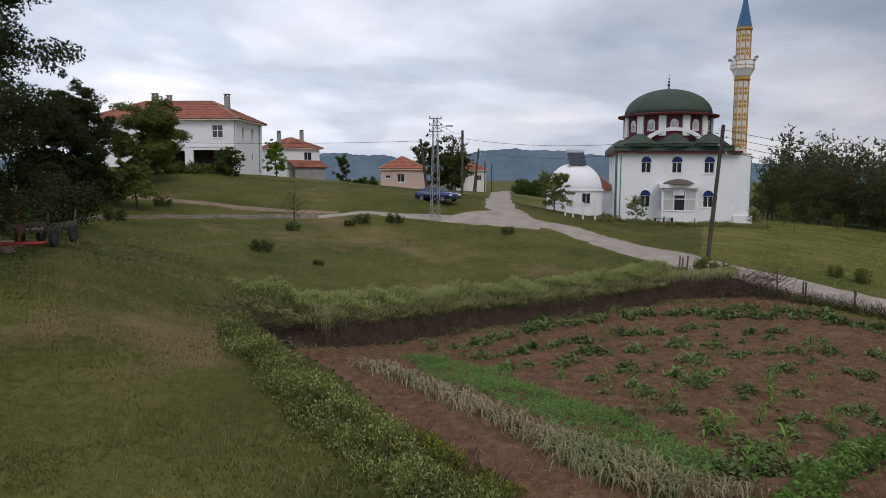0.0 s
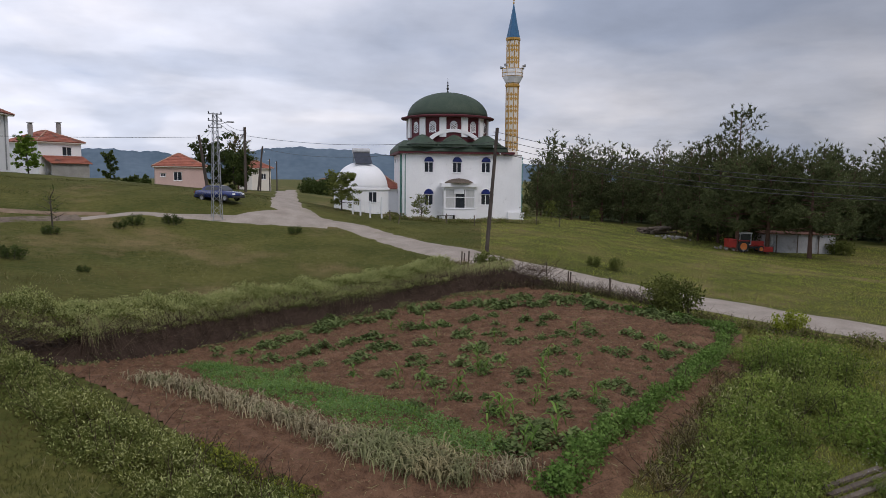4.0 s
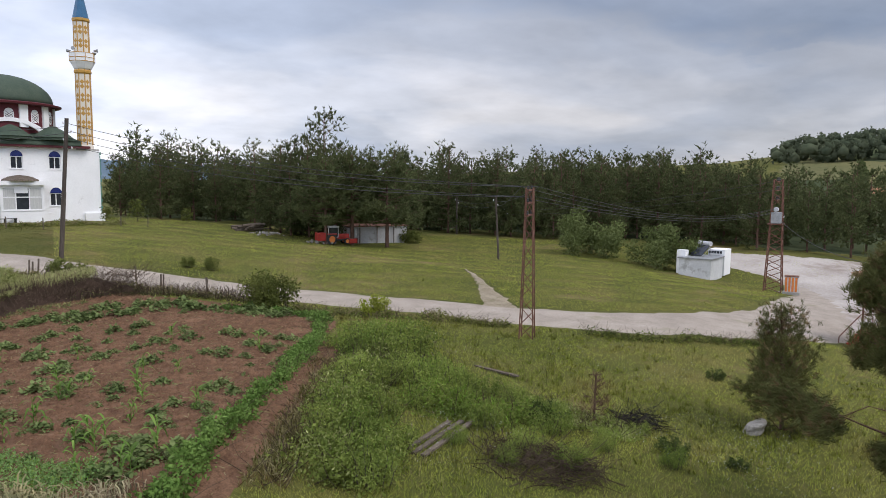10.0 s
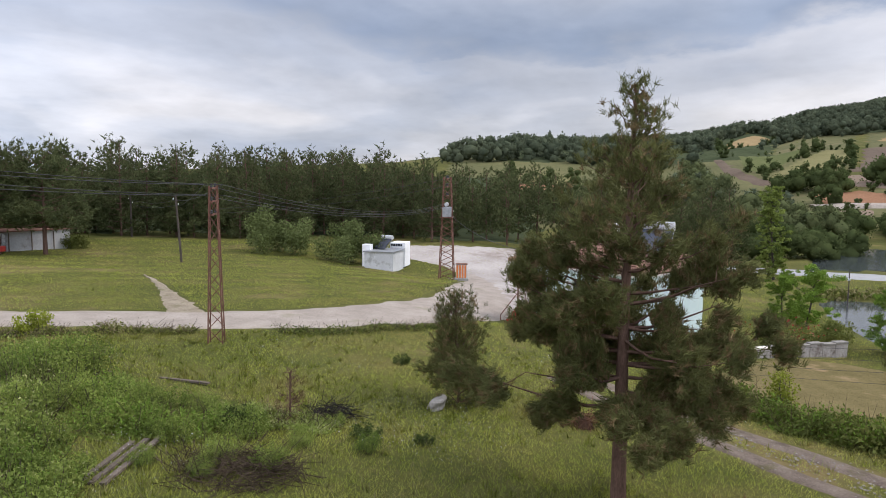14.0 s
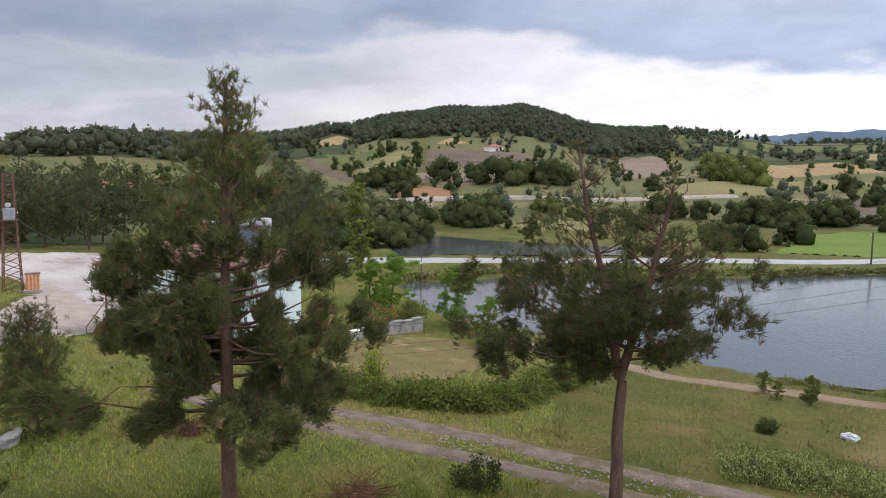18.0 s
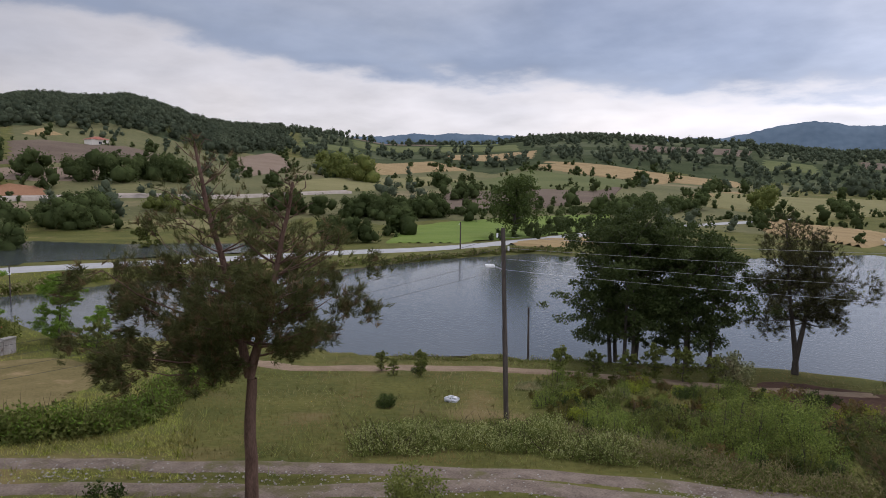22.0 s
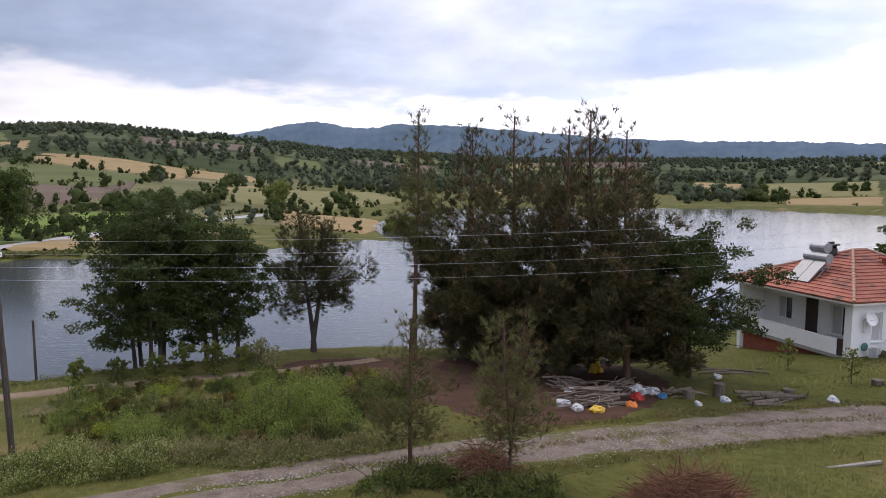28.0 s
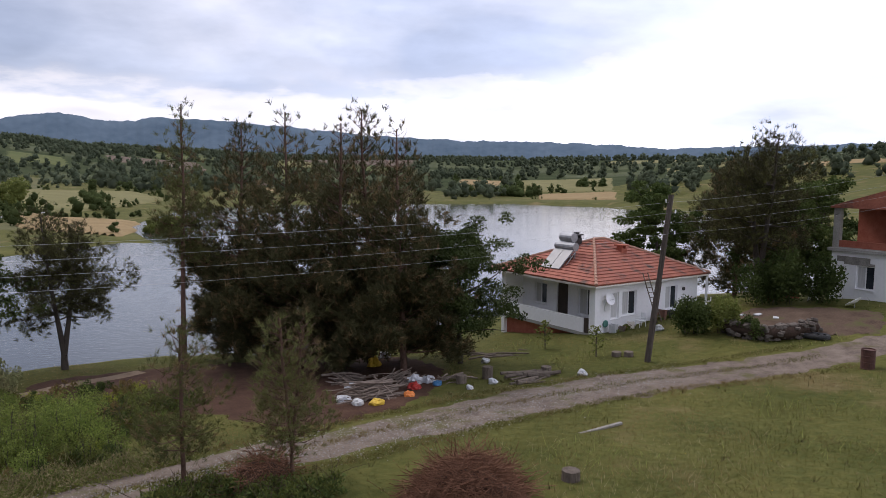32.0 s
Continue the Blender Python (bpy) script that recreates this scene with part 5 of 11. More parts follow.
def field_hedges(seed):
    """Broken hedges and trees along the borders of the valley fields."""
    rng = np.random.default_rng(seed)
    spots, tall = [], []
    for nm, mt, lb, poly in FIELDS[:27]:
        for (x0, y0), (x1, y1) in zip(poly, poly[1:] + poly[:1]):
            ln = math.hypot(x1 - x0, y1 - y0)
            if rng.random() < 0.3:
                continue
            for k in range(int(ln / 3.2)):
                u = rng.random()
                if noise.noise((x0 * 0.1 + u * ln * 0.06, y0 * 0.1, seed)) > -0.12:
                    spots.append((x0 + (x1 - x0) * u + rng.normal() * 1.2, y0 + (y1 - y0) * u + rng.normal() * 1.2))
                    tall.append(rng.uniform(1.2, 3.2) if rng.random() < 0.78 else rng.uniform(3.5, 7.0))
    q = np.array(spots)
    ok = (edge_distance(q[:, 0], q[:, 1], LAKE) > 3) & (edge_distance(q[:, 0], q[:, 1], POND) > 3) & (np.hypot(q[:, 0], q[:, 1]) > 130)
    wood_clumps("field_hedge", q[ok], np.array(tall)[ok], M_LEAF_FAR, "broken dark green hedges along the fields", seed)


field_hedges(66)


# ---- building kit ----
def part(name, bm, mat, parent=None, label="", m=None, smooth=False):
    """Links a bmesh as one mesh object under a thing or a part."""
    if m is not None:
        bm.transform(m)
    bmesh.ops.recalc_face_normals(bm, faces=bm.faces[:])
    me = bpy.data.meshes.new(name)
    bm.to_mesh(me)
    bm.free()
    if smooth:
        for p in me.polygons:
            p.use_smooth = True
    me.materials.append(mat)
    ob = new(name, me)
    ob.parent = parent
    if label:
        tagged(ob, label)
    return ob


def thing(name, x, y, label, category, turn=0.0, z=None, group="", sink=0.0):
    ob = new(name)
    ob.location = (x, y, (ground_z(x, y) if z is None else z) - sink)
    ob.rotation_euler = (0, 0, radians(turn))
    return tagged(ob, label, category, group)


def box(bm, x0, y0, z0, x1, y1, z1):
    v = [bm.verts.new(p) for p in ((x0, y0, z0), (x1, y0, z0), (x1, y1, z0), (x0, y1, z0), (x0, y0, z1), (x1, y0, z1), (x1, y1, z1), (x0, y1, z1))]
    for f in ((0, 3, 2, 1), (4, 5, 6, 7), (0, 1, 5, 4), (1, 2, 6, 5), (2, 3, 7, 6), (3, 0, 4, 7)):
        bm.faces.new([v[i] for i in f])
    return bm


def boxes(*rows):
    bm = bmesh.new()
    for r in rows:
        box(bm, *r)
    return bm


def soft_box(x0, y0, z0, x1, y1, z1, r=0.05, seg=2):
    bm = boxes((x0, y0, z0, x1, y1, z1))
    bmesh.ops.bevel(bm, geom=bm.edges[:], offset=r, segments=seg, affect="EDGES", profile=0.6)
    return bm


def lathe(profile, sides=24, cx=0.0, cy=0.0, start=0.0):
    """A turned solid from rows of radius and height."""
    bm = bmesh.new()
    rings = []
    for r, z in profile:
        if r < 1e-4:
            rings.append([bm.verts.new((cx, cy, z))])
        else:
            rings.append([bm.verts.new((cx + r * math.cos(start + 2 * math.pi * k / sides), cy + r * math.sin(start + 2 * math.pi * k / sides), z)) for k in range(sides)])
    for a, b in zip(rings, rings[1:]):
        for k in range(sides):
            p = [a[k % len(a)], a[(k + 1) % len(a)], b[(k + 1) % len(b)], b[k % len(b)]]
            q = []
            for v in p:
                if v not in q:
                    q.append(v)
            if len(q) > 2:
                bm.faces.new(q)
    for ring, rev in ((rings[0], True), (rings[-1], False)):
        if len(ring) > 2:
            bm.faces.new(ring[::-1] if rev else ring)
    return bm


def rod(bm, p0, p1, r, sides=6, r1=None):
    p0, p1 = Vector(p0), Vector(p1)
    d = p1 - p0
    q = d.to_track_quat("Z", "Y").to_matrix()
    r1 = r if r1 is None else r1
    a = [bm.verts.new(p0 + q @ Vector((r * math.cos(2 * math.pi * k / sides), r * math.sin(2 * math.pi * k / sides), 0))) for k in range(sides)]
    b = [bm.verts.new(p1 + q @ Vector((r1 * math.cos(2 * math.pi * k / sides), r1 * math.sin(2 * math.pi * k / sides), 0))) for k in range(sides)]
    for k in range(sides):
        bm.faces.new([a[k], a[(k + 1) % sides], b[(k + 1) % sides], b[k]])
    bm.faces.new(a[::-1])
    bm.faces.new(b)
    return bm


def rods(rows, sides=6):
    bm = bmesh.new()
    for p0, p1, r in rows:
        rod(bm, p0, p1, r, sides)
    return bm


def facade_frame(x, y, turn):
    """Frame of a wall: u along it, then inward, then up."""
    return Matrix.Translation((x, y, 0)) @ Matrix.Rotation(radians(turn), 4, "Z")


def wall(parent, m, length, height, mat, openings=(), z0=0.0, thick=0.25, name="wall", label=""):
    """A wall with openings (u0, z0, u1, z1) that go through it."""
    us = sorted({0.0, length, *[o[0] for o in openings], *[o[2] for o in openings]})
    zs = sorted({z0, height, *[o[1] for o in openings], *[o[3] for o in openings]})
    bm = bmesh.new()
    for a, b in zip(us, us[1:]):
        run = None
        for c, d in zip(zs, zs[1:]):
            hole = any(o[0] < (a + b) / 2 < o[2] and o[1] < (c + d) / 2 < o[3] for o in openings)
            if hole:
                if run:
                    box(bm, a, 0, run[0], b, thick, run[1])
                run = None
            else:
                run = (run[0], d) if run else (c, d)
        if run:
            box(bm, a, 0, run[0], b, thick, run[1])
    bmesh.ops.remove_doubles(bm, verts=bm.verts[:], dist=0.0005)
    return part(name, bm, mat, parent, label, m)


def window(parent, m, u, z, w, h, cols=2, curtain=False, sill=True, bar=0.07, deep=0.1, cross=0.0, frame_mat=None):
    """A window in a wall's opening: frame, panes, sill."""
    fm = frame_mat or M_PVC
    rows = [(u, deep, z, u + bar, deep + 0.07, z + h), (u + w - bar, deep, z, u + w, deep + 0.07, z + h), (u + bar, deep, z, u + w - bar, deep + 0.07, z + bar), (u + bar, deep, z + h - bar, u + w - bar, deep + 0.07, z + h)]
    for k in range(1, cols):
        c = u + w * k / cols
        rows.append((c - bar * 0.5, deep, z + bar, c + bar * 0.5, deep + 0.07, z + h - bar))
    if cross:
        rows.append((u + bar, deep + 0.004, z + h * cross, u + w - bar, deep + 0.066, z + h * cross + bar))
    win = part("window", boxes(*rows), fm, parent, "", m)
    for k in range(cols):
        a, b = u + w * k / cols + bar * 0.4, u + w * (k + 1) / cols - bar * 0.4
        part("pane", boxes((a, deep + 0.03, z + bar * 0.6, b, deep + 0.04, z + h - bar * 0.6)), M_CURTAIN if curtain and k % 2 == 0 else M_GLASS, win, "", m)
    if sill:
        part("sill", boxes((u - 0.06, -0.06, z - 0.06, u + w + 0.06, deep, z - 0.002)), M_PVC, win, "", m)
    return win


def slope(bm, a, b, c, d, courses, lip=0.05, thick=0.06):
    """A tiled slope from the eave a-b to the ridge d-c in overlapping courses."""
    a, b, c, d = Vector(a), Vector(b), Vector(c), Vector(d)
    n = (b - a).cross(d - a if (d - a).length > 0.01 else c - a).normalized()
    if n.z < 0:
        n = -n
    last = [bm.verts.new(a - n * thick), bm.verts.new(b - n * thick)]
    for k in range(courses):
        t0, t1 = k / courses, (k + 1) / courses
        low = [bm.verts.new(a.lerp(d, t0) + n * lip), bm.verts.new(b.lerp(c, t0) + n * lip)]
        top = [bm.verts.new(a.lerp(d, t1) + n * 0.012), bm.verts.new(b.lerp(c, t1) + n * 0.012)]
        bm.faces.new([last[0], last[1], low[1], low[0]])
        bm.faces.new([low[0], low[1], top[1], top[0]])
        last = top
    return bm


def hip_roof(parent, x0, y0, x1, y1, z, rise, mat, over=0.5, courses=12, ridge_in=None, each=False, label=""):
    """A hipped tile roof over a rectangle: four slopes, ridge caps, eave boards."""
    x0, y0, x1, y1 = x0 - over, y0 - over, x1 + over, y1 + over
    lx, ly = x1 - x0, y1 - y0
    if lx >= ly:
        k = ridge_in if ridge_in is not None else ly / 2
        r0, r1 = (x0 + k, (y0 + y1) / 2, z + rise), (x1 - k, (y0 + y1) / 2, z + rise)
        faces = [((x0, y0, z), (x1, y0, z), r1, r0), ((x1, y1, z), (x0, y1, z), r0, r1), ((x1, y0, z), (x1, y1, z), r1, r1), ((x0, y1, z), (x0, y0, z), r0, r0)]
    else:
        k = ridge_in if ridge_in is not None else lx / 2
        r0, r1 = ((x0 + x1) / 2, y0 + k, z + rise), ((x0 + x1) / 2, y1 - k, z + rise)
        faces = [((x0, y0, z), (x1, y0, z), r0, r0), ((x1, y1, z), (x0, y1, z), r1, r1), ((x1, y0, z), (x1, y1, z), r1, r0), ((x0, y1, z), (x0, y0, z), r0, r1)]
    roof = None
    for f in faces:
        bm = slope(bmesh.new(), *f, courses)
        roof_part = part("roof_slope", bm, mat, parent, label)
        roof = roof or roof_part
    caps = bmesh.new()
    ends = [(x0, y0, z), (x1, y0, z), (x1, y1, z), (x0, y1, z)]
    for e in ends:
        near = r0 if (Vector(e) - Vector(r0)).length < (Vector(e) - Vector(r1)).length else r1
        n = max(3, int((Vector(near) - Vector(e)).length / 0.4))
        for i in range(n):
            p, q = Vector(e).lerp(Vector(near), i / n), Vector(e).lerp(Vector(near), (i + 1.08) / n)
            rod(caps, p + Vector((0, 0, 0.05)), q + Vector((0, 0, 0.04)), 0.1, 6, 0.085)
    n = max(2, int((Vector(r1) - Vector(r0)).length / 0.4))
    for i in range(n):
        rod(caps, Vector(r0).lerp(Vector(r1), i / n) + Vector((0, 0, 0.05)), Vector(r0).lerp(Vector(r1), (i + 1.05) / n) + Vector((0, 0, 0.05)), 0.1, 6)
    tagged(part("ridge_cap", caps, M_RIDGE, parent), kind="stuff")
    part("eave_board", boxes((x0 + 0.04, y0 + 0.04, z - 0.16, x1 - 0.04, y1 - 0.04, z - 0.07)), M_CREAM, parent)
    return roof


def chimney(parent, x, y, z0, z1, w=0.5, mat=None):
    ch = part("chimney", boxes((x - w / 2, y - w / 2, z0, x + w / 2, y + w / 2, z1)), mat or M_CONCRETE, parent)
    part("chimney_cap", boxes((x - w / 2 - 0.08, y - w / 2 - 0.08, z1 + 0.18, x + w / 2 + 0.08, y + w / 2 + 0.08, z1 + 0.26), (x - w / 2 + 0.03, y - w / 2 + 0.03, z1, x - w / 2 + 0.12, y + w / 2 - 0.03, z1 + 0.18), (x + w / 2 - 0.12, y - w / 2 + 0.03, z1, x + w / 2 - 0.03, y + w / 2 - 0.03, z1 + 0.18)), mat or M_CONCRETE, ch)
    return ch


def bearing(ax, ay, bx, by):
    return math.degrees(math.atan2(by - ay, bx - ax))


def solar_heater(parent, x, y, z, turn=0.0, collectors=1, pale=False, size=1.0, label=""):
    """Roof water heater: tank on a stand with tilted collectors."""
    m = Matrix.Translation((x, y, z)) @ Matrix.Rotation(radians(turn), 4, "Z") @ Matrix.Scale(size, 4)
    s = part("solar_stand", rods([((-0.9, 0, 0), (-0.9, 0, 1.7), 0.03), ((0.9, 0, 0), (0.9, 0, 1.7), 0.03), ((-0.9, -1.2, 0), (-0.9, 0, 1.2), 0.03), ((0.9, -1.2, 0), (0.9, 0, 1.2), 0.03), ((-0.9, 0, 0.6), (0.9, 0, 1.2), 0.02)]), M_STEEL, parent, label, m)
    bm = bmesh.new()
    rod(bm, (-0.95, 0.05, 1.6), (0.95, 0.05, 1.6), 0.3, 14)
    part("tank", bm, M_BAG if not pale else M_STEEL, s, "white insulated tank", m)
    rows = []
    for k in range(collectors):
        w = 1.9 / collectors
        rows.append((-0.95 + w * k + 0.02, 0, 0, -0.95 + w * (k + 1) - 0.02, 1.9, 0.09))
    tilt = m @ Matrix.Translation((0, -1.5, 0.1)) @ Matrix.Rotation(radians(42), 4, "X")
    for r in rows:
        part("collector", boxes(r), M_COLLECTOR if pale else M_PANEL, s, "", tilt)
    return s


# ---- the mosque and its neighbours ----
def arch_window(parent, m, u, z, w, h):
    win = window(parent, m, u, z, w, h, 2, sill=True, bar=0.09)
    r = w / 2
    bm = bmesh.new()
    c = [bm.verts.new((u + r, -0.03, z + h))]
    arc = [bm.verts.new((u + r + r * math.cos(a), -0.03, z + h + r * 1.05 * math.sin(a))) for a in [math.pi * k / 14 for k in range(15)]]
    for p, q in zip(arc, arc[1:]):
        bm.faces.new([c[0], p, q])
    geom = bmesh.ops.extrude_face_region(bm, geom=bm.faces[:])
    bmesh.ops.translate(bm, verts=[v for v in geom["geom"] if isinstance(v, bmesh.types.BMVert)], vec=(0, 0.028, 0))
    part("lunette", bm, M_LUNETTE, win, "deep blue arched glazing", m)
    bm = bmesh.new()
    pts = [(u + r + (r + 0.04) * math.cos(a), -0.04, z + h + (r * 1.05 + 0.04) * math.sin(a)) for a in [math.pi * k / 14 for k in range(15)]]
    for p, q in zip(pts, pts[1:]):
        rod(bm, p, q, 0.045, 5)
    part("arch_trim", bm, M_PVC, win, "", m)


def build_mosque():
    a, b = (19.98, 82.62), (32.13, 80.85)
    L, D, H = math.hypot(b[0] - a[0], b[1] - a[1]), 12.5, 7.6
    t = thing("mosque", *a, "white two-storey village mosque with a green dome", "mosque", bearing(*a, *b), sink=0.15)
    f = facade_frame(0, 0, 0)
    wins = [(2.57, 5.45, 1.15, 1.3), (6.0, 5.45, 1.15, 1.3), (9.55, 5.45, 1.15, 1.3), (2.57, 1.55, 1.15, 1.35), (9.55, 1.55, 1.15, 1.35)]
    ops = [(u, z, u + w, z + h) for u, z, w, h in wins] + [(5.1, 0.2, 8.4, 3.6)]
    wall(t, f, L, H, M_WHITE, ops, -0.4)
    for w in wins:
        arch_window(t, f, *w)
    sides = [(facade_frame(L, 0.25, 90), D - 0.5, "r"), (facade_frame(0, D - 0.25, -90), D - 0.5, "l")]
    for m, ln, s in sides:
        sw = [(u, z, 1.15, 1.3) for u in (2.2, 5.6, 9.0) for z in (5.45, 1.55)] if s == "l" else []
        wall(t, m, ln, H, M_WHITE, [(u, z, u + w, z + h) for u, z, w, h in sw], -0.4)
        for w in sw:
            arch_window(t, m, *w)
    wall(t, facade_frame(L, D, 180), L, H, M_WHITE, (), -0.4)
    part("floor_slab", boxes((0.25, 0.25, -0.3, L - 0.25, D - 0.25, 0.0)), M_CONCRETE, t)
    part("ceiling_slab", boxes((0.0, 0.0, H, L, D, H + 0.12)), M_WHITE, t)
    # eaves band and the green parapet roof
    part("eaves_band", boxes((-0.55, -0.55, H + 0.12, L + 1.3, D + 0.5, H + 0.38)), M_MAROON, t, "dark brown eaves board")
    bm = bmesh.new()
    lo = [(-0.6, -0.6, H + 0.38), (L + 0.4, -0.6, H + 0.38), (L + 0.4, D + 0.4, H + 0.38), (-0.6, D + 0.4, H + 0.38)]
    md = [(-0.55, -0.5, H + 0.85), (L + 0.35, -0.5, H + 0.85), (L + 0.35, D + 0.35, H + 0.85), (-0.55, D + 0.35, H + 0.85)]
    hi = [(0.3, 1.9, H + 1.75), (L - 0.8, 1.9, H + 1.75), (L - 0.8, D - 1.0, H + 1.75), (0.3, D - 1.0, H + 1.75)]
    rings = [[bm.verts.new(p) for p in r] for r in (lo, md, hi)]
    for r0, r1 in zip(rings, rings[1:]):
        for k in range(4):
            bm.faces.new([r0[k], r0[(k + 1) % 4], r1[(k + 1) % 4], r1[k]])
    bm.faces.new(rings[-1])
    part("parapet_roof", bm, M_GREENROOF, t, "weathered dark green sheet roof")
    part("roof_ribs", boxes((-0.62, -0.62, H + 0.86, L + 0.42, -0.5, H + 0.95), (-0.62, -0.62, H + 0.36, L + 0.42, -0.52, H + 0.45)), M_GREENROOF, t)
    for k, u in enumerate((2.4, 6.3, 10.2)):
        prof = [(1.9, H + 0.9), (1.9, H + 1.15), (2.0, H + 1.2), (1.5, H + 1.62), (0.9, H + 2.05), (0.3, H + 2.36), (0.0, H + 2.42)]
        part("small_dome", lathe(prof, 14, u, 0.7), M_GREENROOF, t, "small green half dome over the front", smooth=False)
    # white arch under the drum
    bm = bmesh.new()
    arc = []
    for k in range(17):
        an = math.radians(20 + 140 * k / 16)
        for rr in (3.9, 3.35):
            arc.append(bm.verts.new((6.3 + rr * math.cos(an), 0.95, H + 0.35 + rr * 0.72 * math.sin(an))))
    for k in range(16):
        bm.faces.new([arc[2 * k], arc[2 * k + 1], arc[2 * k + 3], arc[2 * k + 2]])
    ext = bmesh.ops.extrude_face_region(bm, geom=bm.faces[:])
    bmesh.ops.translate(bm, verts=[v for v in ext["geom"] if isinstance(v, bmesh.types.BMVert)], vec=(0, 0.5, 0))
    part("front_arch", bm, M_WHITE, t)
    # drum, pilasters, lattice windows, cornice, dome
    cx, cy, R, z0, z1 = 6.3, 6.1, 5.15, H + 2.2, H + 4.55
    n = 12
    part("drum", lathe([(R, z0 - 0.7), (R, z1)], n, cx, cy, math.pi / n), M_MAROON, t, "maroon drum under the dome")
    for k in range(n):
        an = 2 * math.pi * k / n + math.pi / n
        m = Matrix.Translation((cx, cy, 0)) @ Matrix.Rotation(an, 4, "Z")
        part("pilaster", boxes((R - 0.14, -0.42, z0, R + 0.1, 0.42, z1)), M_WHITE, t, "", m)
        m2 = Matrix.Translation((cx, cy, 0)) @ Matrix.Rotation(2 * math.pi * k / n, 4, "Z")
        ap = R * math.cos(math.pi / n)
        bm = boxes((ap - 0.03, -0.45, z0 + 0.55, ap + 0.035, 0.45, z0 + 1.55))
        top = [bm.verts.new((ap + 0.035, 0.42 * math.cos(q), z0 + 1.55 + 0.38 * math.sin(q))) for q in [math.pi * i / 8 for i in range(9)]]
        bm.faces.new(top)
        lw = part("lattice_window", bm, M_PVC, t, "white latticed arched window", m2)
        rows = []
        for i in range(-2, 6):
            rows.append(((ap + 0.05, -0.36, z0 + 0.3 + i * 0.26), (ap + 0.05, 0.36, z0 + 0.82 + i * 0.26), 0.022))
            rows.append(((ap + 0.05, 0.36, z0 + 0.3 + i * 0.26), (ap + 0.05, -0.36, z0 + 0.82 + i * 0.26), 0.022))
        rows = [r for r in rows if r[0][2] > z0 + 0.5 and r[1][2] < z0 + 1.85]
        part("lattice", rods(rows, 4), M_DARKMETAL, lw, "", m2)
    part("cornice", lathe([(R + 0.1, z1), (R + 0.75, z1 + 0.05), (R + 0.8, z1 + 0.22), (R + 0.15, z1 + 0.36)], 32, cx, cy), M_MAROON, t, "dark projecting cornice")
    prof = [(R * math.cos(q), z1 + 0.34 + 3.15 * math.sin(q)) for q in [math.pi / 2 * k / 12 for k in range(12)]] + [(0.0, z1 + 3.49)]
    part("dome", lathe(prof, 48, cx, cy), M_GREENROOF, t, "large dark green dome", smooth=True)
    zt = z1 + 3.45
    part("finial", lathe([(0.16, zt), (0.1, zt + 0.25), (0.05, zt + 0.35), (0.2, zt + 0.55), (0.05, zt + 0.75), (0.14, zt + 0.95), (0.03, zt + 1.12), (0.09, zt + 1.3), (0.02, zt + 1.45), (0.02, zt + 1.9), (0.0, zt + 1.95)], 10, cx, cy), M_DARKMETAL, t)
    # glazed porch
    f2 = facade_frame(4.75, -1.5, 0)
    wall(t, f2, 3.95, 3.75, M_WHITE, [(0.15, 1.2, 3.8, 3.55)], -0.3, 0.15, "porch_wall")
    for side, px in ((90, 3.95), (-90, 0.0)):
        fm = facade_frame(4.75 + px, -1.5 + (0.15 if side == 90 else 1.5), side)
        wall(t, fm, 1.35, 3.75, M_WHITE, [(0.1, 1.2, 1.25, 3.4)], -0.3, 0.15, "porch_wall")
    window(t, f2, 0.15, 1.2, 3.65, 2.35, 3, bar=0.1, deep=0.02, cross=0.55, curtain=True)
    part("porch_door", boxes((6.2, -0.08, 0.1, 7.3, -0.02, 2.6)), M_DARKWOOD_SHADE, t)
    part("porch_sign", boxes((6.0, -1.56, 2.95, 7.2, -1.51, 3.5)), M_PVC, t, "pale blank signboard over the porch")
    part("porch_cornice", boxes((4.45, -1.8, 3.76, 9.0, 0.0, 4.2)), M_WHITE, t)
    part("porch_dome", lathe([(1.75, 4.2), (1.65, 4.35), (1.1, 4.62), (0.5, 4.75), (0, 4.8)], 20, 6.72, -0.6), M_WOOD, t)
    # minaret base with green edge stones
    bL = 2.35
    wall(t, facade_frame(L + 0.003, 0.05, 0), bL, H - 0.05, M_WHITE, (), -0.4, 0.25, "annex_wall")
    wall(t, facade_frame(L + bL, 0.3, 90), 2.6, H - 0.05, M_WHITE, (), -0.4, 0.25, "annex_wall")
    wall(t, facade_frame(L + bL, 3.1, 180), bL, H - 0.05, M_WHITE, (), -0.4, 0.25, "annex_wall")
    part("annex_roof", boxes((L, 0.05, H - 0.05, L + bL, 3.1, H + 0.1)), M_CONCRETE, t)
    part("plinth", boxes((L + 0.6, -0.25, -0.4, L + bL + 0.3, 0.04, 0.7)), M_WHITE, t)
    for k in range(18):
        part("edge_stone", boxes((L + bL - 0.02, -0.0, 0.8 + k * 0.37, L + bL + 0.06 + 0.07 * (k % 2), 0.3, 0.8 + k * 0.37 + 0.3)), M_TRIMGREEN, t)
    part("downpipe", rods([((0.3, -0.06, 0.1), (0.3, -0.06, H), 0.05), ((-0.12, 0.6, 0.1), (-0.12, 0.6, H), 0.08), ((-0.12, 1.6, 0.1), (-0.12, 1.6, H), 0.08)]), M_TRIMGREEN, t)
    # minaret
    mx, my, r = L + 1.35, 1.6, 0.77
    n = 8
    part("minaret_shaft", lathe([(r + 0.1, H + 0.1), (r + 0.1, H + 0.5), (r, H + 0.55), (r, 16.6), (r, 21.6)], n, mx, my), M_CREAM, t, "cream tiled minaret shaft")
    strips, gems = [], bmesh.new()
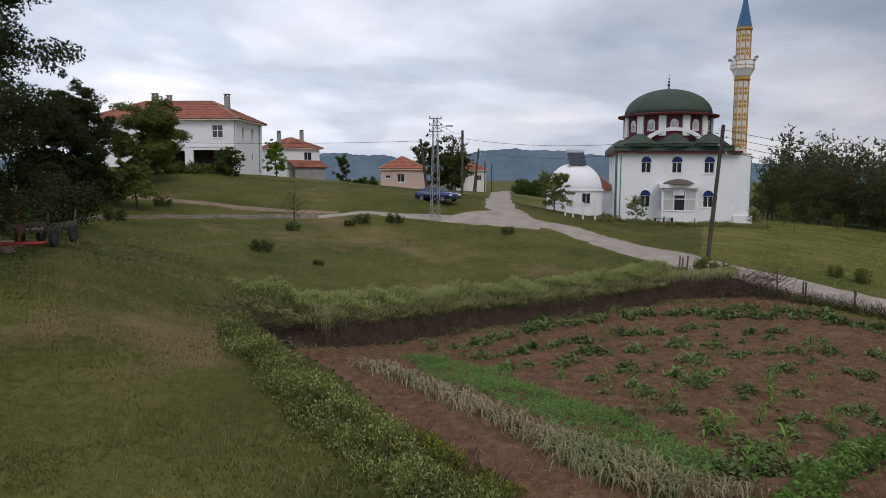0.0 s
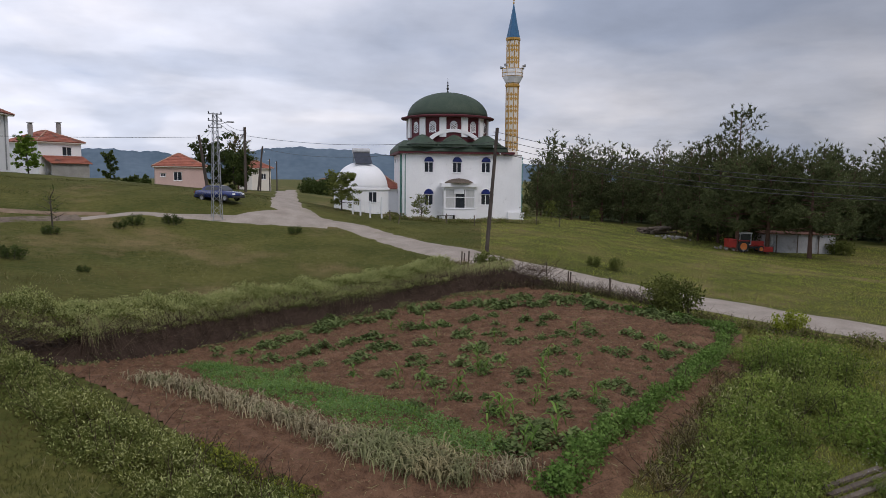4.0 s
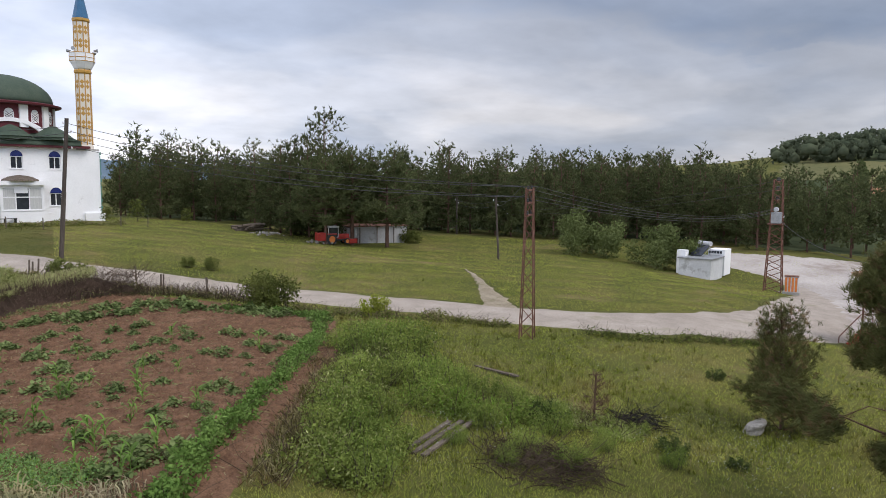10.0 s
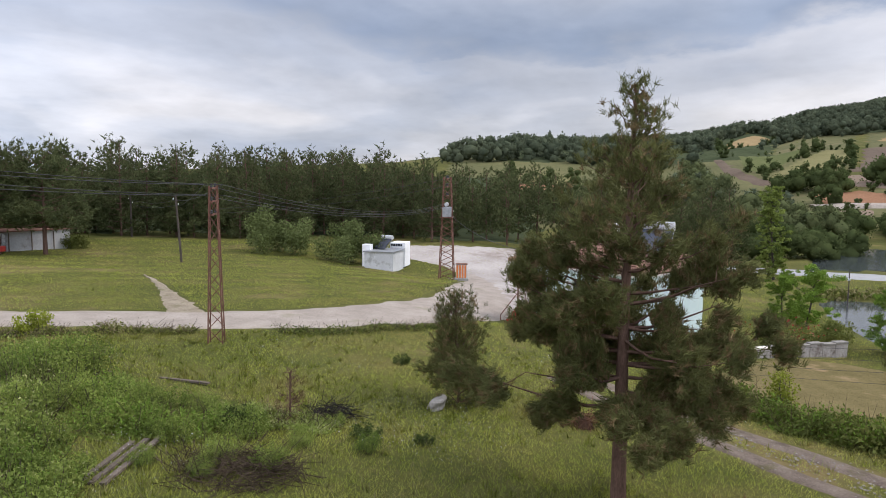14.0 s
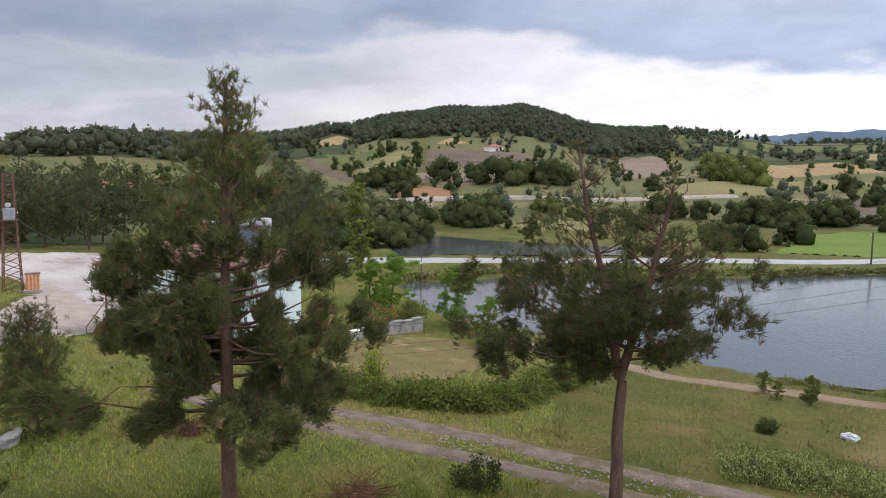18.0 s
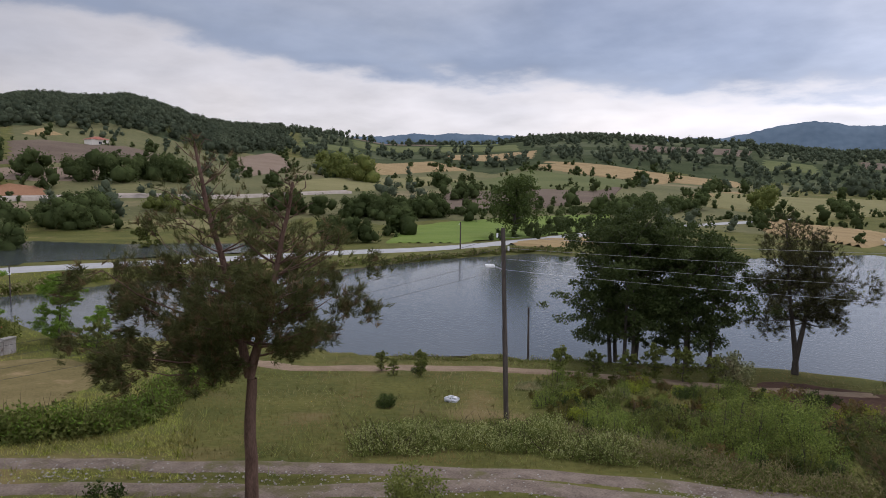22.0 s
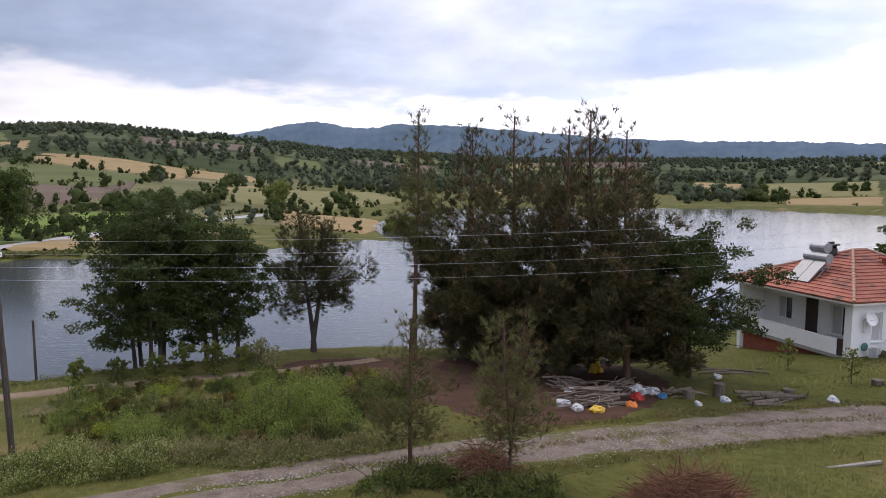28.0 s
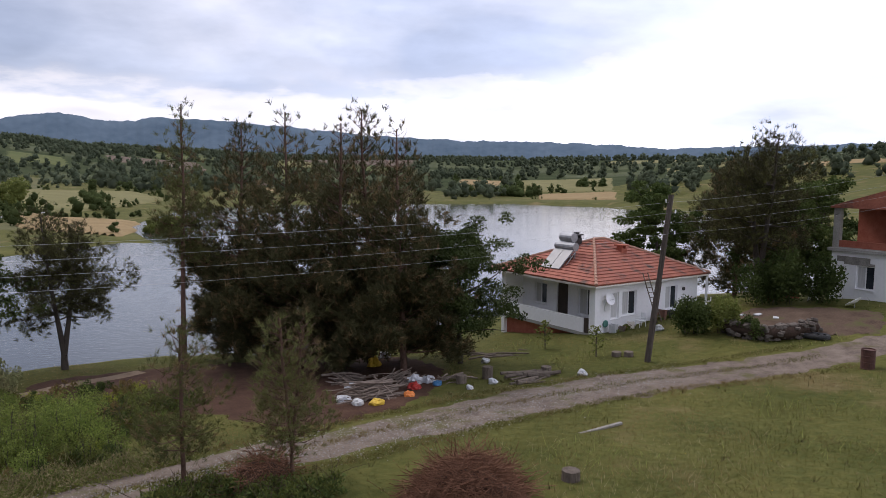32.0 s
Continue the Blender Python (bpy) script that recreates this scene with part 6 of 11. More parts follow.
    for k in range(n):
        an = 2 * math.pi * k / n
        strips.append(((mx + r * math.cos(an), my + r * math.sin(an), H + 0.6), (mx + r * math.cos(an), my + r * math.sin(an), 21.6), 0.06))
        m = Matrix.Translation((mx, my, 0)) @ Matrix.Rotation(an + math.pi / n, 4, "Z")
        ap = r * math.cos(math.pi / n) + 0.012
        for i in range(10):
            z = H + 1.1 + i * 1.46
            if 15.3 < z < 18.4 or z > 21.0:
                continue
            for dz in (0, 0.5):
                q = [gems.verts.new(m @ Vector(p)) for p in ((ap, 0, z + dz - 0.27), (ap, 0.24, z + dz), (ap, 0, z + dz + 0.27), (ap, -0.24, z + dz))]
                c = gems.verts.new(m @ Vector((ap + 0.02, 0, z + dz)))
                for s in range(4):
                    gems.faces.new([q[s], q[(s + 1) % 4], c])
    for row in strips:
        part("gold_band", rods([row], 4), M_GOLD, t, "ochre gold vertical band")
    tagged(part("gold_tiles", gems, M_GOLD, t, "ochre gold diamond tiles"), kind="stuff")
    part("gold_ring", lathe([(r + 0.02, 15.9), (r + 0.14, 16.05), (r + 0.14, 16.25), (r + 0.05, 16.35)], n, mx, my), M_GOLD, t)
    part("balcony", lathe([(r, 16.4), (r + 0.15, 16.5), (r + 0.35, 16.9), (r + 0.52, 17.2), (r + 0.52, 18.15), (r + 0.45, 18.15), (r + 0.45, 17.3), (r, 17.3)], n, mx, my), M_WHITE, t, "white ringed minaret balcony")
    part("balcony_bands", rods([((mx + (r + 0.53) * math.cos(2 * math.pi * k / n), my + (r + 0.53) * math.sin(2 * math.pi * k / n), z), (mx + (r + 0.53) * math.cos(2 * math.pi * (k + 1) / n), my + (r + 0.53) * math.sin(2 * math.pi * (k + 1) / n), z), 0.035) for k in range(n) for z in (17.25, 17.65, 18.15)] + [((mx + (r + 0.53) * math.cos(2 * math.pi * k / n), my + (r + 0.53) * math.sin(2 * math.pi * k / n), 17.2), (mx + (r + 0.53) * math.cos(2 * math.pi * k / n), my + (r + 0.53) * math.sin(2 * math.pi * k / n), 18.15), 0.03) for k in range(n)], 4), M_GOLD, t)
    for an in (3.9, 5.6, 0.4, 2.4):
        bm = bmesh.new()
        c = Vector((mx + (r + 0.5) * math.cos(an), my + (r + 0.5) * math.sin(an), 18.45))
        rod(bm, c, c + Vector((math.cos(an), math.sin(an), 0)) * 0.4, 0.05, 8, 0.2)
        part("loudspeaker", bm, M_STEEL, t, "grey horn loudspeaker")
    part("cone_collar", lathe([(r + 0.02, 21.5), (r + 0.14, 21.6), (r + 0.14, 21.85), (r, 21.9)], n, mx, my), M_GOLD, t)
    part("minaret_cone", lathe([(r + 0.1, 21.8), (r * 0.55, 23.9), (0.05, 25.9)], n, mx, my), M_BLUE, t, "blue pointed minaret cap")
    part("minaret_finial", lathe([(0.05, 25.9), (0.12, 26.05), (0.03, 26.2), (0.09, 26.35), (0.02, 26.5), (0.02, 26.8), (0, 26.85)], 8, mx, my), M_GOLD, t)
    return t


build_mosque()

a = (25.32, 79.04)
t = thing("bench", 23.46, 79.09, "dark metal bench in front of the mosque", "bench", bearing(0, 0, 12, 4))
part("seat", boxes((0, 0, 0.42, 2.4, 0.4, 0.47)), M_DARKMETAL, t)
for u in (0.05, 1.2, 2.3):
    part("leg", boxes((u, 0.03, -0.05, u + 0.05, 0.37, 0.42)), M_DARKMETAL, t)

# ablution house with a white dome
a, b = (10.88, 77.24), (15.72, 76.40)
t = thing("ablution_house", *a, "round white domed washhouse with a roof water heater", "washhouse", bearing(*a, *b), sink=0.2)
R = 3.1
part("drum_wall", lathe([(R - 0.02, -0.5), (R - 0.02, 2.1), (R + 0.12, 2.15), (R + 0.12, 2.35), (R - 0.05, 2.4)], 28, R, R), M_WHITE, t)
part("dome", lathe([((R - 0.1) * math.cos(q), 2.38 + 2.9 * math.sin(q)) for q in [math.pi / 2 * k / 12 for k in range(12)]] + [(0, 5.28)], 36, R, R), M_WHITE, t, "smooth white dome", smooth=True)
m = Matrix.Translation((R + 1.2, 0.28, 0)) @ Matrix.Rotation(radians(18), 4, "Z")
part("window", boxes((-0.5, -0.08, 0.7, 0.5, 0.0, 2.0)), M_PVC, t, "", m)
part("pane", boxes((-0.42, -0.1, 0.78, -0.04, -0.07, 1.92), (0.04, -0.1, 0.78, 0.42, -0.07, 1.92)), M_GLASS, t, "", m)
solar_heater(t, R, R - 0.2, 4.9, 12, 1, label="roof solar water heater")

# annex with red tiles between washhouse and mosque
a, b = (18.09, 90.20), (21.10, 89.55)
t = thing("outbuilding", *a, "low white outbuilding with a red tiled roof", "building", bearing(*a, *b), sink=0.2)
wall(t, facade_frame(-3, 0, 0), 6.4, 2.9, M_WHITE, (), -0.3)
wall(t, facade_frame(3.4, 0.25, 90), 4.5, 2.9, M_WHITE, (), -0.3)
wall(t, facade_frame(-3, 4.75, -90), 4.5, 2.9, M_WHITE, (), -0.3)
wall(t, facade_frame(3.4, 5.0, 180), 6.4, 2.9, M_WHITE, (), -0.3)
hip_roof(t, -3, 0, 3.4, 5, 2.95, 1.9, M_TILE, 0.3, 8)
chimney(t, -1.4, 1.2, 3.5, 5.3, 0.4, M_WHITE)


# ---- houses north of the meadow ----
def build_long_house():
    """Large white two-storey house with a tiled hip roof and open ground floor."""
    c = (-24.21, 82.52)
    l = (c[0] - 17.5 * 0.9976, c[1] + 17.5 * 0.0698)
    t = thing("farmhouse", *l, "large white two-storey house with a red tiled hip roof", "house", bearing(*l, *c), z=ground_z(*c) + 0.1)
    L, D, H = math.hypot(c[0] - l[0], c[1] - l[1]), 9.0, 6.1
    f = facade_frame(0, 0, 0)
    ops = [(L - 2.9, 4.0, L - 1.6, 5.5), (L - 9.6, 3.9, L - 7.4, 5.8), (L - 5.2, 0.1, L - 0.6, 2.6), (L - 9.8, 0.1, L - 6.2, 2.5)]
    wall(t, f, L, H, M_WHITE, ops, -0.6)
    window(t, f, L - 2.9, 4.0, 1.3, 1.5, 2, cross=0.55)
    # both back walls are coloured dark for the shade inside the openings
    part("loggia_back", boxes((L - 9.8, 1.6, 3.4, L - 7.2, 1.7, 6.0)), M_DARKWOOD_SHADE, t, "back wall of the loggia, its shade painted dark")
    part("ground_floor_back", boxes((L - 10.0, 3.0, -0.4, L - 0.3, 3.15, 2.8)), M_DARKWOOD_SHADE, t)
    part("floor_edge", boxes((-0.05, -0.06, 2.95, L + 0.05, -0.005, 3.15)), M_WHITE, t)
    m = facade_frame(L, 0.25, 90)
    so = [(1.6, 3.9, 2.5, 5.4), (4.8, 3.9, 5.7, 5.4), (1.7, 1.5, 2.4, 2.4), (4.9, 1.5, 5.6, 2.4)]
    wall(t, m, D - 0.5, H, M_WHITE, so, -0.6)
    for u0, z0, u1, z1 in so:
        window(t, m, u0, z0, u1 - u0, z1 - z0, 2 if z0 > 3 else 1)
    wall(t, facade_frame(0, D - 0.25, -90), D - 0.5, H, M_WHITE, (), -0.6)
    wall(t, facade_frame(L, D, 180), L, H, M_WHITE, (), -0.6)
    part("upper_floor", boxes((0.25, 0.25, 2.9, L - 0.25, D - 0.25, 3.1)), M_CONCRETE, t)
    hip_roof(t, 0, 0, L, D, H + 0.1, 2.4, M_TILE, 0.55, 10)
    chimney(t, L - 2.2, 3.2, H + 0.9, H + 3.0, 0.55)
    chimney(t, L - 11.0, 3.0, H + 1.2, H + 3.1, 0.6)
    chimney(t, L - 9.8, 4.2, H + 1.8, H + 3.0, 0.5)
    part("downpipe", rods([((L - 0.15, -0.08, 0), (L - 0.15, -0.08, H), 0.05), ((L + 0.08, 7.8, 0), (L + 0.08, 7.8, H), 0.07)]), M_STEEL, t)


build_long_house()


def small_house(name, a, b, depth, h, rise, wallmat, label, wins=(), over=0.45, courses=8, chim=(), roof=None, category="house", side=(), sink=0.3):
    t = thing(name, *a, label, category, bearing(*a, *b), sink=sink)
    L = math.hypot(b[0] - a[0], b[1] - a[1])
    f = facade_frame(0, 0, 0)
    ops = [(u * L, z, u * L + w, z + hh) for u, z, w, hh in wins]
    wall(t, f, L, h, wallmat, ops, -0.6)
    for u, z, w, hh in wins:
        window(t, f, u * L, z, w, hh, 2)
    m = facade_frame(L, 0.25, 90)
    wall(t, m, depth - 0.5, h, wallmat, [(u, z, u + w, z + hh) for u, z, w, hh in side], -0.6)
    for u, z, w, hh in side:
        window(t, m, u, z, w, hh, 2)
    wall(t, facade_frame(0, depth - 0.25, -90), depth - 0.5, h, wallmat, (), -0.6)
    wall(t, facade_frame(L, depth, 180), L, h, wallmat, (), -0.6)
    hip_roof(t, 0, 0, L, depth, h + 0.1, rise, roof or M_TILE, over, courses)
    for x, y, z0, z1 in chim:
        chimney(t, x, y, z0, z1, 0.45)
    return t


h2 = small_house("village_house", (-22.90, 101.45), (-18.68, 105.36), 7.0, 4.6, 1.5, M_WHITE, "white village house with a lower tiled lean-to roof", [(0.55, 2.9, 1.3, 1.2)], chim=[(4.6, 3, 5.4, 7.2), (0.8, 3, 5.2, 6.9)])
bm = slope(bmesh.new(), (0.2, -2.2, 1.9), (5.9, -2.2, 1.9), (5.9, -0.02, 2.9), (0.2, -0.02, 2.9), 6)
part("lean_to_roof", bm, M_TILE, h2)
part("lean_to_wall", boxes((0.5, -1.9, -0.6, 5.6, -1.75, 1.9)), M_CONCRETE, h2)
small_house("village_house", (-9.30, 102.6), (-3.00, 103.3), 6.0, 2.75, 1.75, M_PINK, "low pink rendered house with a red tiled roof", [(0.36, 0.9, 1.1, 1.2), (0.1, 1.4, 0.7, 0.5)], 0.35)
small_house("village_house", (4.67, 149.93), (8.59, 151.76), 6.0, 5.4, 1.6, M_CREAM, "pale two-storey house behind the trees", [(0.5, 3.2, 1.1, 1.2)], 0.5, 6)
small_house("village_house", (14.53, 134.22), (19.77, 133.54), 5.0, 2.6, 1.2, M_CREAM, "low cream house by the road with a dark roof", [(0.3, 0.9, 1.0, 1.1)], 0.4, 5, roof=M_WOOD)
small_house("hill_house", (322.58, -113.62), (324.02, -121.35), 6.0, 2.7, 1.3, M_CREAM, "small red-roofed farmhouse on the hill", [(0.4, 0.8, 1.4, 1.2)], 0.4, 5)


def gate_posts():
    t = thing("garden_fence", *(11.67, 69.02), "white metal gate and fence before the washhouse", "fence", bearing(*(11.67, 69.02), *(14.43, 66.45)))
    for u in (0.0, 0.9, 2.0, 3.3):
        part("post", boxes((u - 0.06, -0.06, -0.3, u + 0.06, 0.06, 1.75 if u > 3 else 1.35)), M_PVC, t)
    part("rail", boxes((0.06, -0.02, 0.25, 3.24, 0.02, 0.3)), M_PVC, t)
    part("rail", boxes((0.06, -0.02, 1.2, 3.24, 0.02, 1.25)), M_PVC, t)
    for k in range(16):
        u = 0.16 + k * 0.2
        part("bar", boxes((u - 0.012, -0.012, 0.3, u + 0.012, 0.012, 1.2)), M_PVC, t)


gate_posts()

# ---- east side: shed, yard house, washhouse ----
a, b = (54.98, 62.18), (61.84, 59.76)
t = thing("farm_shed", *a, "long low grey-white shed under the pines", "shed", bearing(*a, *b), sink=0.2)
L = math.hypot(b[0] - a[0], b[1] - a[1])
for m, ln in ((facade_frame(0, 0, 0), L), (facade_frame(L, 0.25, 90), 4.0), (facade_frame(0, 4.25, -90), 4.0), (facade_frame(L, 4.5, 180), L)):
    wall(t, m, ln, 2.1, M_CONCRETE if ln < 5 else M_WALLSHADE, (), -0.5)
part("roof", boxes((-0.25, -0.2, 2.1, L + 0.25, 4.7, 2.18)), M_RUST, t, "rusty sheet roof")
for k, u in enumerate((1.0, 3.2, 5.4)):
    part("prop", rods([((u, -0.3, -0.3), (u + 0.1, -0.1, 2.0), 0.06)]), M_WOOD, t)

a, b = (70.2, 29.1), (70.4, 25.9)
t = thing("white_hut", *a, "low white flat-roofed hut with a roof water heater", "hut", bearing(*a, *b), sink=0.3)
L = math.hypot(b[0] - a[0], b[1] - a[1])
for m, ln in ((facade_frame(0, 0, 0), L), (facade_frame(L, 0.25, 90), 3.5), (facade_frame(0, 3.75, -90), 3.5), (facade_frame(L, 4.0, 180), L)):
    wall(t, m, ln, 2.0, M_WALLPALE, (), -0.6)
part("roof", boxes((-0.15, -0.15, 2.0, L + 0.15, 4.15, 2.1)), M_STEEL, t)
back = part("rear_block", boxes((1.6, 4.2, 0, L + 0.1, 6.5, 2.7)), M_WHITE, t)
for k in range(5):
    part("pane", boxes((1.68 + k * 0.28, 4.16, 2.3, 1.9 + k * 0.28, 4.2, 2.55)), M_GLASS, back)
solar_heater(t, L * 0.5, 3.0, 2.1, -25, 1, size=0.8, label="roof solar water heater")
part("tall_block", boxes((-0.6, 1.0, -0.4, 0.3, 2.0, 2.7)), M_WHITE, t)


def build_yard_house():
    """Mint house with a red hip roof on a raised floor with red steps."""
    a, b = (45.49, 6.81), (41.50, 0.38)
    t = thing("yard_house", *a, "pale mint house with a red tiled roof and red steps", "house", bearing(*a, *b), sink=0.2)
    L, D, H = math.hypot(b[0] - a[0], b[1] - a[1]), 7.5, 4.4
    f = facade_frame(0, 0, 0)
    wins = [(2.2, 2.2, 1.3, 1.4), (5.4, 2.2, 1.3, 1.4), (8.6, 2.2, 1.3, 1.4)]
    wins = [w for w in wins if w[0] + w[2] < L - 0.3]
    wall(t, f, L, H, M_MINT, [(u, z, u + w, z + h) for u, z, w, h in wins], -0.8)
    for w in wins:
        window(t, f, *w, curtain=True)
    lm = facade_frame(0, D - 0.25, -90)
    wall(t, lm, D - 0.5, H, M_MINT, [(2.0, 1.4, 2.9, 3.5), (4.2, 2.2, 5.4, 3.5)], -0.8)
    window(t, lm, 4.2, 2.2, 1.2, 1.3)
    part("door", boxes((2.0, 0.1, 1.4, 2.9, 0.16, 3.5)), M_DARKWOOD_SHADE, t, "", lm)
    wall(t, facade_frame(L, 0.25, 90), D - 0.5, H, M_MINT, (), -0.8)
    wall(t, facade_frame(L, D, 180), L, H, M_MINT, (), -0.8)
    hip_roof(t, -1.6, 0, L, D, H + 0.1, 1.7, M_TILEBROWN, 0.5, 10)
    chimney(t, 3.4, 3.6, H + 0.8, H + 2.4, 0.55, M_WHITE)
    part("porch_floor", boxes((-1.7, -0.1, -0.6, -0.01, 4.5, 1.3)), M_BRICK, t, "red painted porch base")
    for k in range(5):
        part("step", boxes((-1.7 + k * 0.0, -0.1 - (k + 1) * 0.3, -0.6, -0.4, -0.1 - k * 0.3, 1.1 - k * 0.24)), M_RED, t)
    for u, v in ((-1.6, 0.0), (-1.6, 4.3)):
        part("porch_post", rods([((u, v, 1.3), (u, v, H), 0.05)]), M_RUST, t)
    rl = [((-1.65, -0.1, 2.2), (-1.65, 4.3, 2.2), 0.03), ((-1.65, -0.1, 2.2), (-1.65, -1.6, 1.0), 0.03), ((-1.65, -1.6, 0.0), (-1.65, -1.6, 1.0), 0.03)] + [((-1.65, v, 1.3), (-1.65, v, 2.2), 0.02) for v in (0.0, 0.8, 1.6, 2.4, 3.2, 4.0)]
    part("railing", rods(rl), M_RUST, t, "red metal railing")
    solar_heater(t, 6.0, 4.5, H + 1.0, 20, 1, label="roof solar water heater")


build_yard_house()

t = thing("cabinet_box", *(68.70, 17.92), "rust-streaked white and orange electrical cabinet", "cabinet", -76, sink=0.1)
part("plinth", boxes((-0.7, -0.5, -0.3, 0.7, 0.5, 0.35)), M_CONCRETE, t)
part("body", soft_box(-0.55, -0.4, 0.35, 0.55, 0.4, 1.75, 0.03), M_BAG, t)
for k in range(4):
    part("rust_panel", boxes((-0.52 + k * 0.27, -0.42, 0.4, -0.34 + k * 0.27, -0.405, 1.7)), M_ORANGE, t)
part("top", boxes((-0.6, -0.45, 1.752, 0.6, 0.45, 1.82)), M_RUST, t)


# ---- lakeside house ----
def build_lake_house():
    c = (-16.78, -38.50)
    r = (-25.64, -42.34)
    L = math.hypot(r[0] - c[0], r[1] - c[1])
    t = thing("lake_house", *c, "single-storey white house with a red tiled hip roof", "house", bearing(*c, *r), sink=0.1)
    D, H = 8.6, 3.0
    f = facade_frame(0, 0, 0)
    wins = [(1.35, 0.9, 0.7, 1.6, 1), (2.35, 1.0, 1.3, 1.5, 2), (6.4, 1.0, 1.2, 1.5, 2), (9.0, 1.1, 1.1, 1.3, 2)]
    wins = [w for w in wins if w[0] + w[2] < L - 0.2]
    wall(t, f, L, H, M_WHITE, [(u, z, u + w, z + h) for u, z, w, h, n in wins], -0.6)
    for u, z, w, h, n in wins:
        window(t, f, u, z, w, h, n, curtain=True)
    # the side towards the lake path: veranda with a solid parapet
    lm = facade_frame(0, D, -90)
    wall(t, facade_frame(1.7, D - 0.25, -90), D - 0.5, H, M_WHITE, [(5.3, 0.7, 6.7, 2.4), (3.4, 0.3, 4.4, 2.5), (1.2, 0.9, 2.4, 2.3)], -0.3)
    vm = facade_frame(1.7, D - 0.25, -90)
    window(t, vm, 5.3, 0.7, 1.4, 1.7, 2, curtain=True)
    window(t, vm, 1.2, 0.9, 1.2, 1.4, 2, curtain=True)
    # a dark slab fills the doorway in place of its inner shade
    part("door", boxes((3.4, 0.1, 0.3, 4.4, 0.16, 2.5)), M_DARKWOOD_SHADE, t, "dark panel painted as the shade of an open doorway", vm)
    part("veranda_floor", boxes((0.0, 0.25, -0.1, 1.7, D, 0.1)), M_CONCRETE, t)
    part("parapet", boxes((0.0, 0.9, 0.1, 0.14, D, 0.95)), M_WHITE, t, "white solid veranda parapet")
    part("parapet_end", boxes((0.14, D - 0.14, 0.1, 1.7, D, 0.95)), M_WHITE, t)
    for v in (0.25, D - 0.3):
        part("veranda_post", boxes((0.0, v, 0.1 if v < 1 else 0.95, 0.22, v + 0.22, H)), M_WHITE, t)
    part("basement", boxes((0.3, 1.2, -2.6, L - 0.4, D - 0.1, -0.1)), M_BRICK, t, "bare red brick basement")
    part("wicker_screen", boxes((0.02, 0.3, 0.1, 0.1, 0.88, 1.0)), M_DARKWOOD_SHADE, t)
    wall(t, facade_frame(L, 0.25, 90), D - 0.5, H, M_WHITE, [(2.0, 1.6, 2.7, 2.3)], -0.6)
    wall(t, facade_frame(L, D, 180), L, H, M_WHITE, (), -2.0)
    hip_roof(t, 0, 0, L, D, H + 0.16, 2.1, M_TILE, 0.55, 15)
    chimney(t, 3.4, 5.0, H + 1.4, H + 2.35, 0.5, M_DARKMETAL)
    part("chimney_pots", rods([((3.24 + k * 0.16, 5.0, H + 2.5), (3.24 + k * 0.16, 5.0, H + 2.75), 0.06) for k in range(3)]), M_DARKMETAL, t)
    chimney(t, 5.2, 2.7, H + 0.9, H + 1.75, 0.5, M_BRICK)
    solar_heater(t, 1.75, 4.3, H + 0.5, -90, 2, pale=True, size=0.9, label="roof water heater with two pale collectors")
    bm = bmesh.new()
    rod(bm, (2.0, 3.8, H + 2.5), (2.0, 4.9, H + 2.5), 0.3, 14)
    part("spare_tank", bm, M_STEEL, t, "grey metal water tank on the roof")
    part("tank_legs", rods([((2.0 + a, v, H + 0.9), (2.0 + a * 0.3, v, H + 2.3), 0.03) for a in (-0.3, 0.3) for v in (3.9, 4.8)]), M_STEEL, t)
    part("gutter_pipe", rods([((L + 0.45, -0.4, H + 0.1), (L + 0.35, -0.35, 0.0), 0.05), ((L - 1.2, -0.5, H + 0.9), (L + 0.45, -0.4, H + 0.1), 0.05), ((L + 0.65, -0.3, H + 0.1), (L + 0.6, -0.3, 0.0), 0.05)]), M_PVC, t)
    part("meter_box", boxes((0.75, -0.12, 1.5, 1.15, -0.003, 2.1)), M_PVC, t)
    part("lamp", boxes((L - 1.6, -0.1, 2.1, L - 1.4, -0.003, 2.3)), M_DARKMETAL, t)
    part("hose_reel", lathe([(0.16, 0.0), (0.22, 0.03), (0.22, 0.07), (0.16, 0.1)], 14), M_TRIMGREEN, t, "coiled green hose", Matrix.Translation((0.85, -0.02, 0.7)) @ Matrix.Rotation(radians(90), 4, "X"))
    return t, L


lake_house, LL = build_lake_house()


def on_lake_house(u, v):
    p = lake_house.matrix_basis @ Vector((u, v, 0))
    return p.x, p.y


t = thing("ladder", *on_lake_house(4.3, -1.1), "grey wooden ladder leaning on the eaves", "ladder", math.degrees(lake_house.rotation_euler.z))
hz = lake_house.location.z + 3.25 - t.location.z
for u in (0.0, 0.45):
    part("stile", rods([((u, 0, -0.05), (u - 0.75, 0.62, hz + 0.35), 0.035)]), M_WOOD, t)
for k in range(8):
    q = (k + 0.8) / 9
    part("rung", rods([((-0.75 * q, 0.62 * q, hz * q + 0.1), (0.45 - 0.75 * q, 0.62 * q, hz * q + 0.1), 0.022)]), M_WOOD, t)


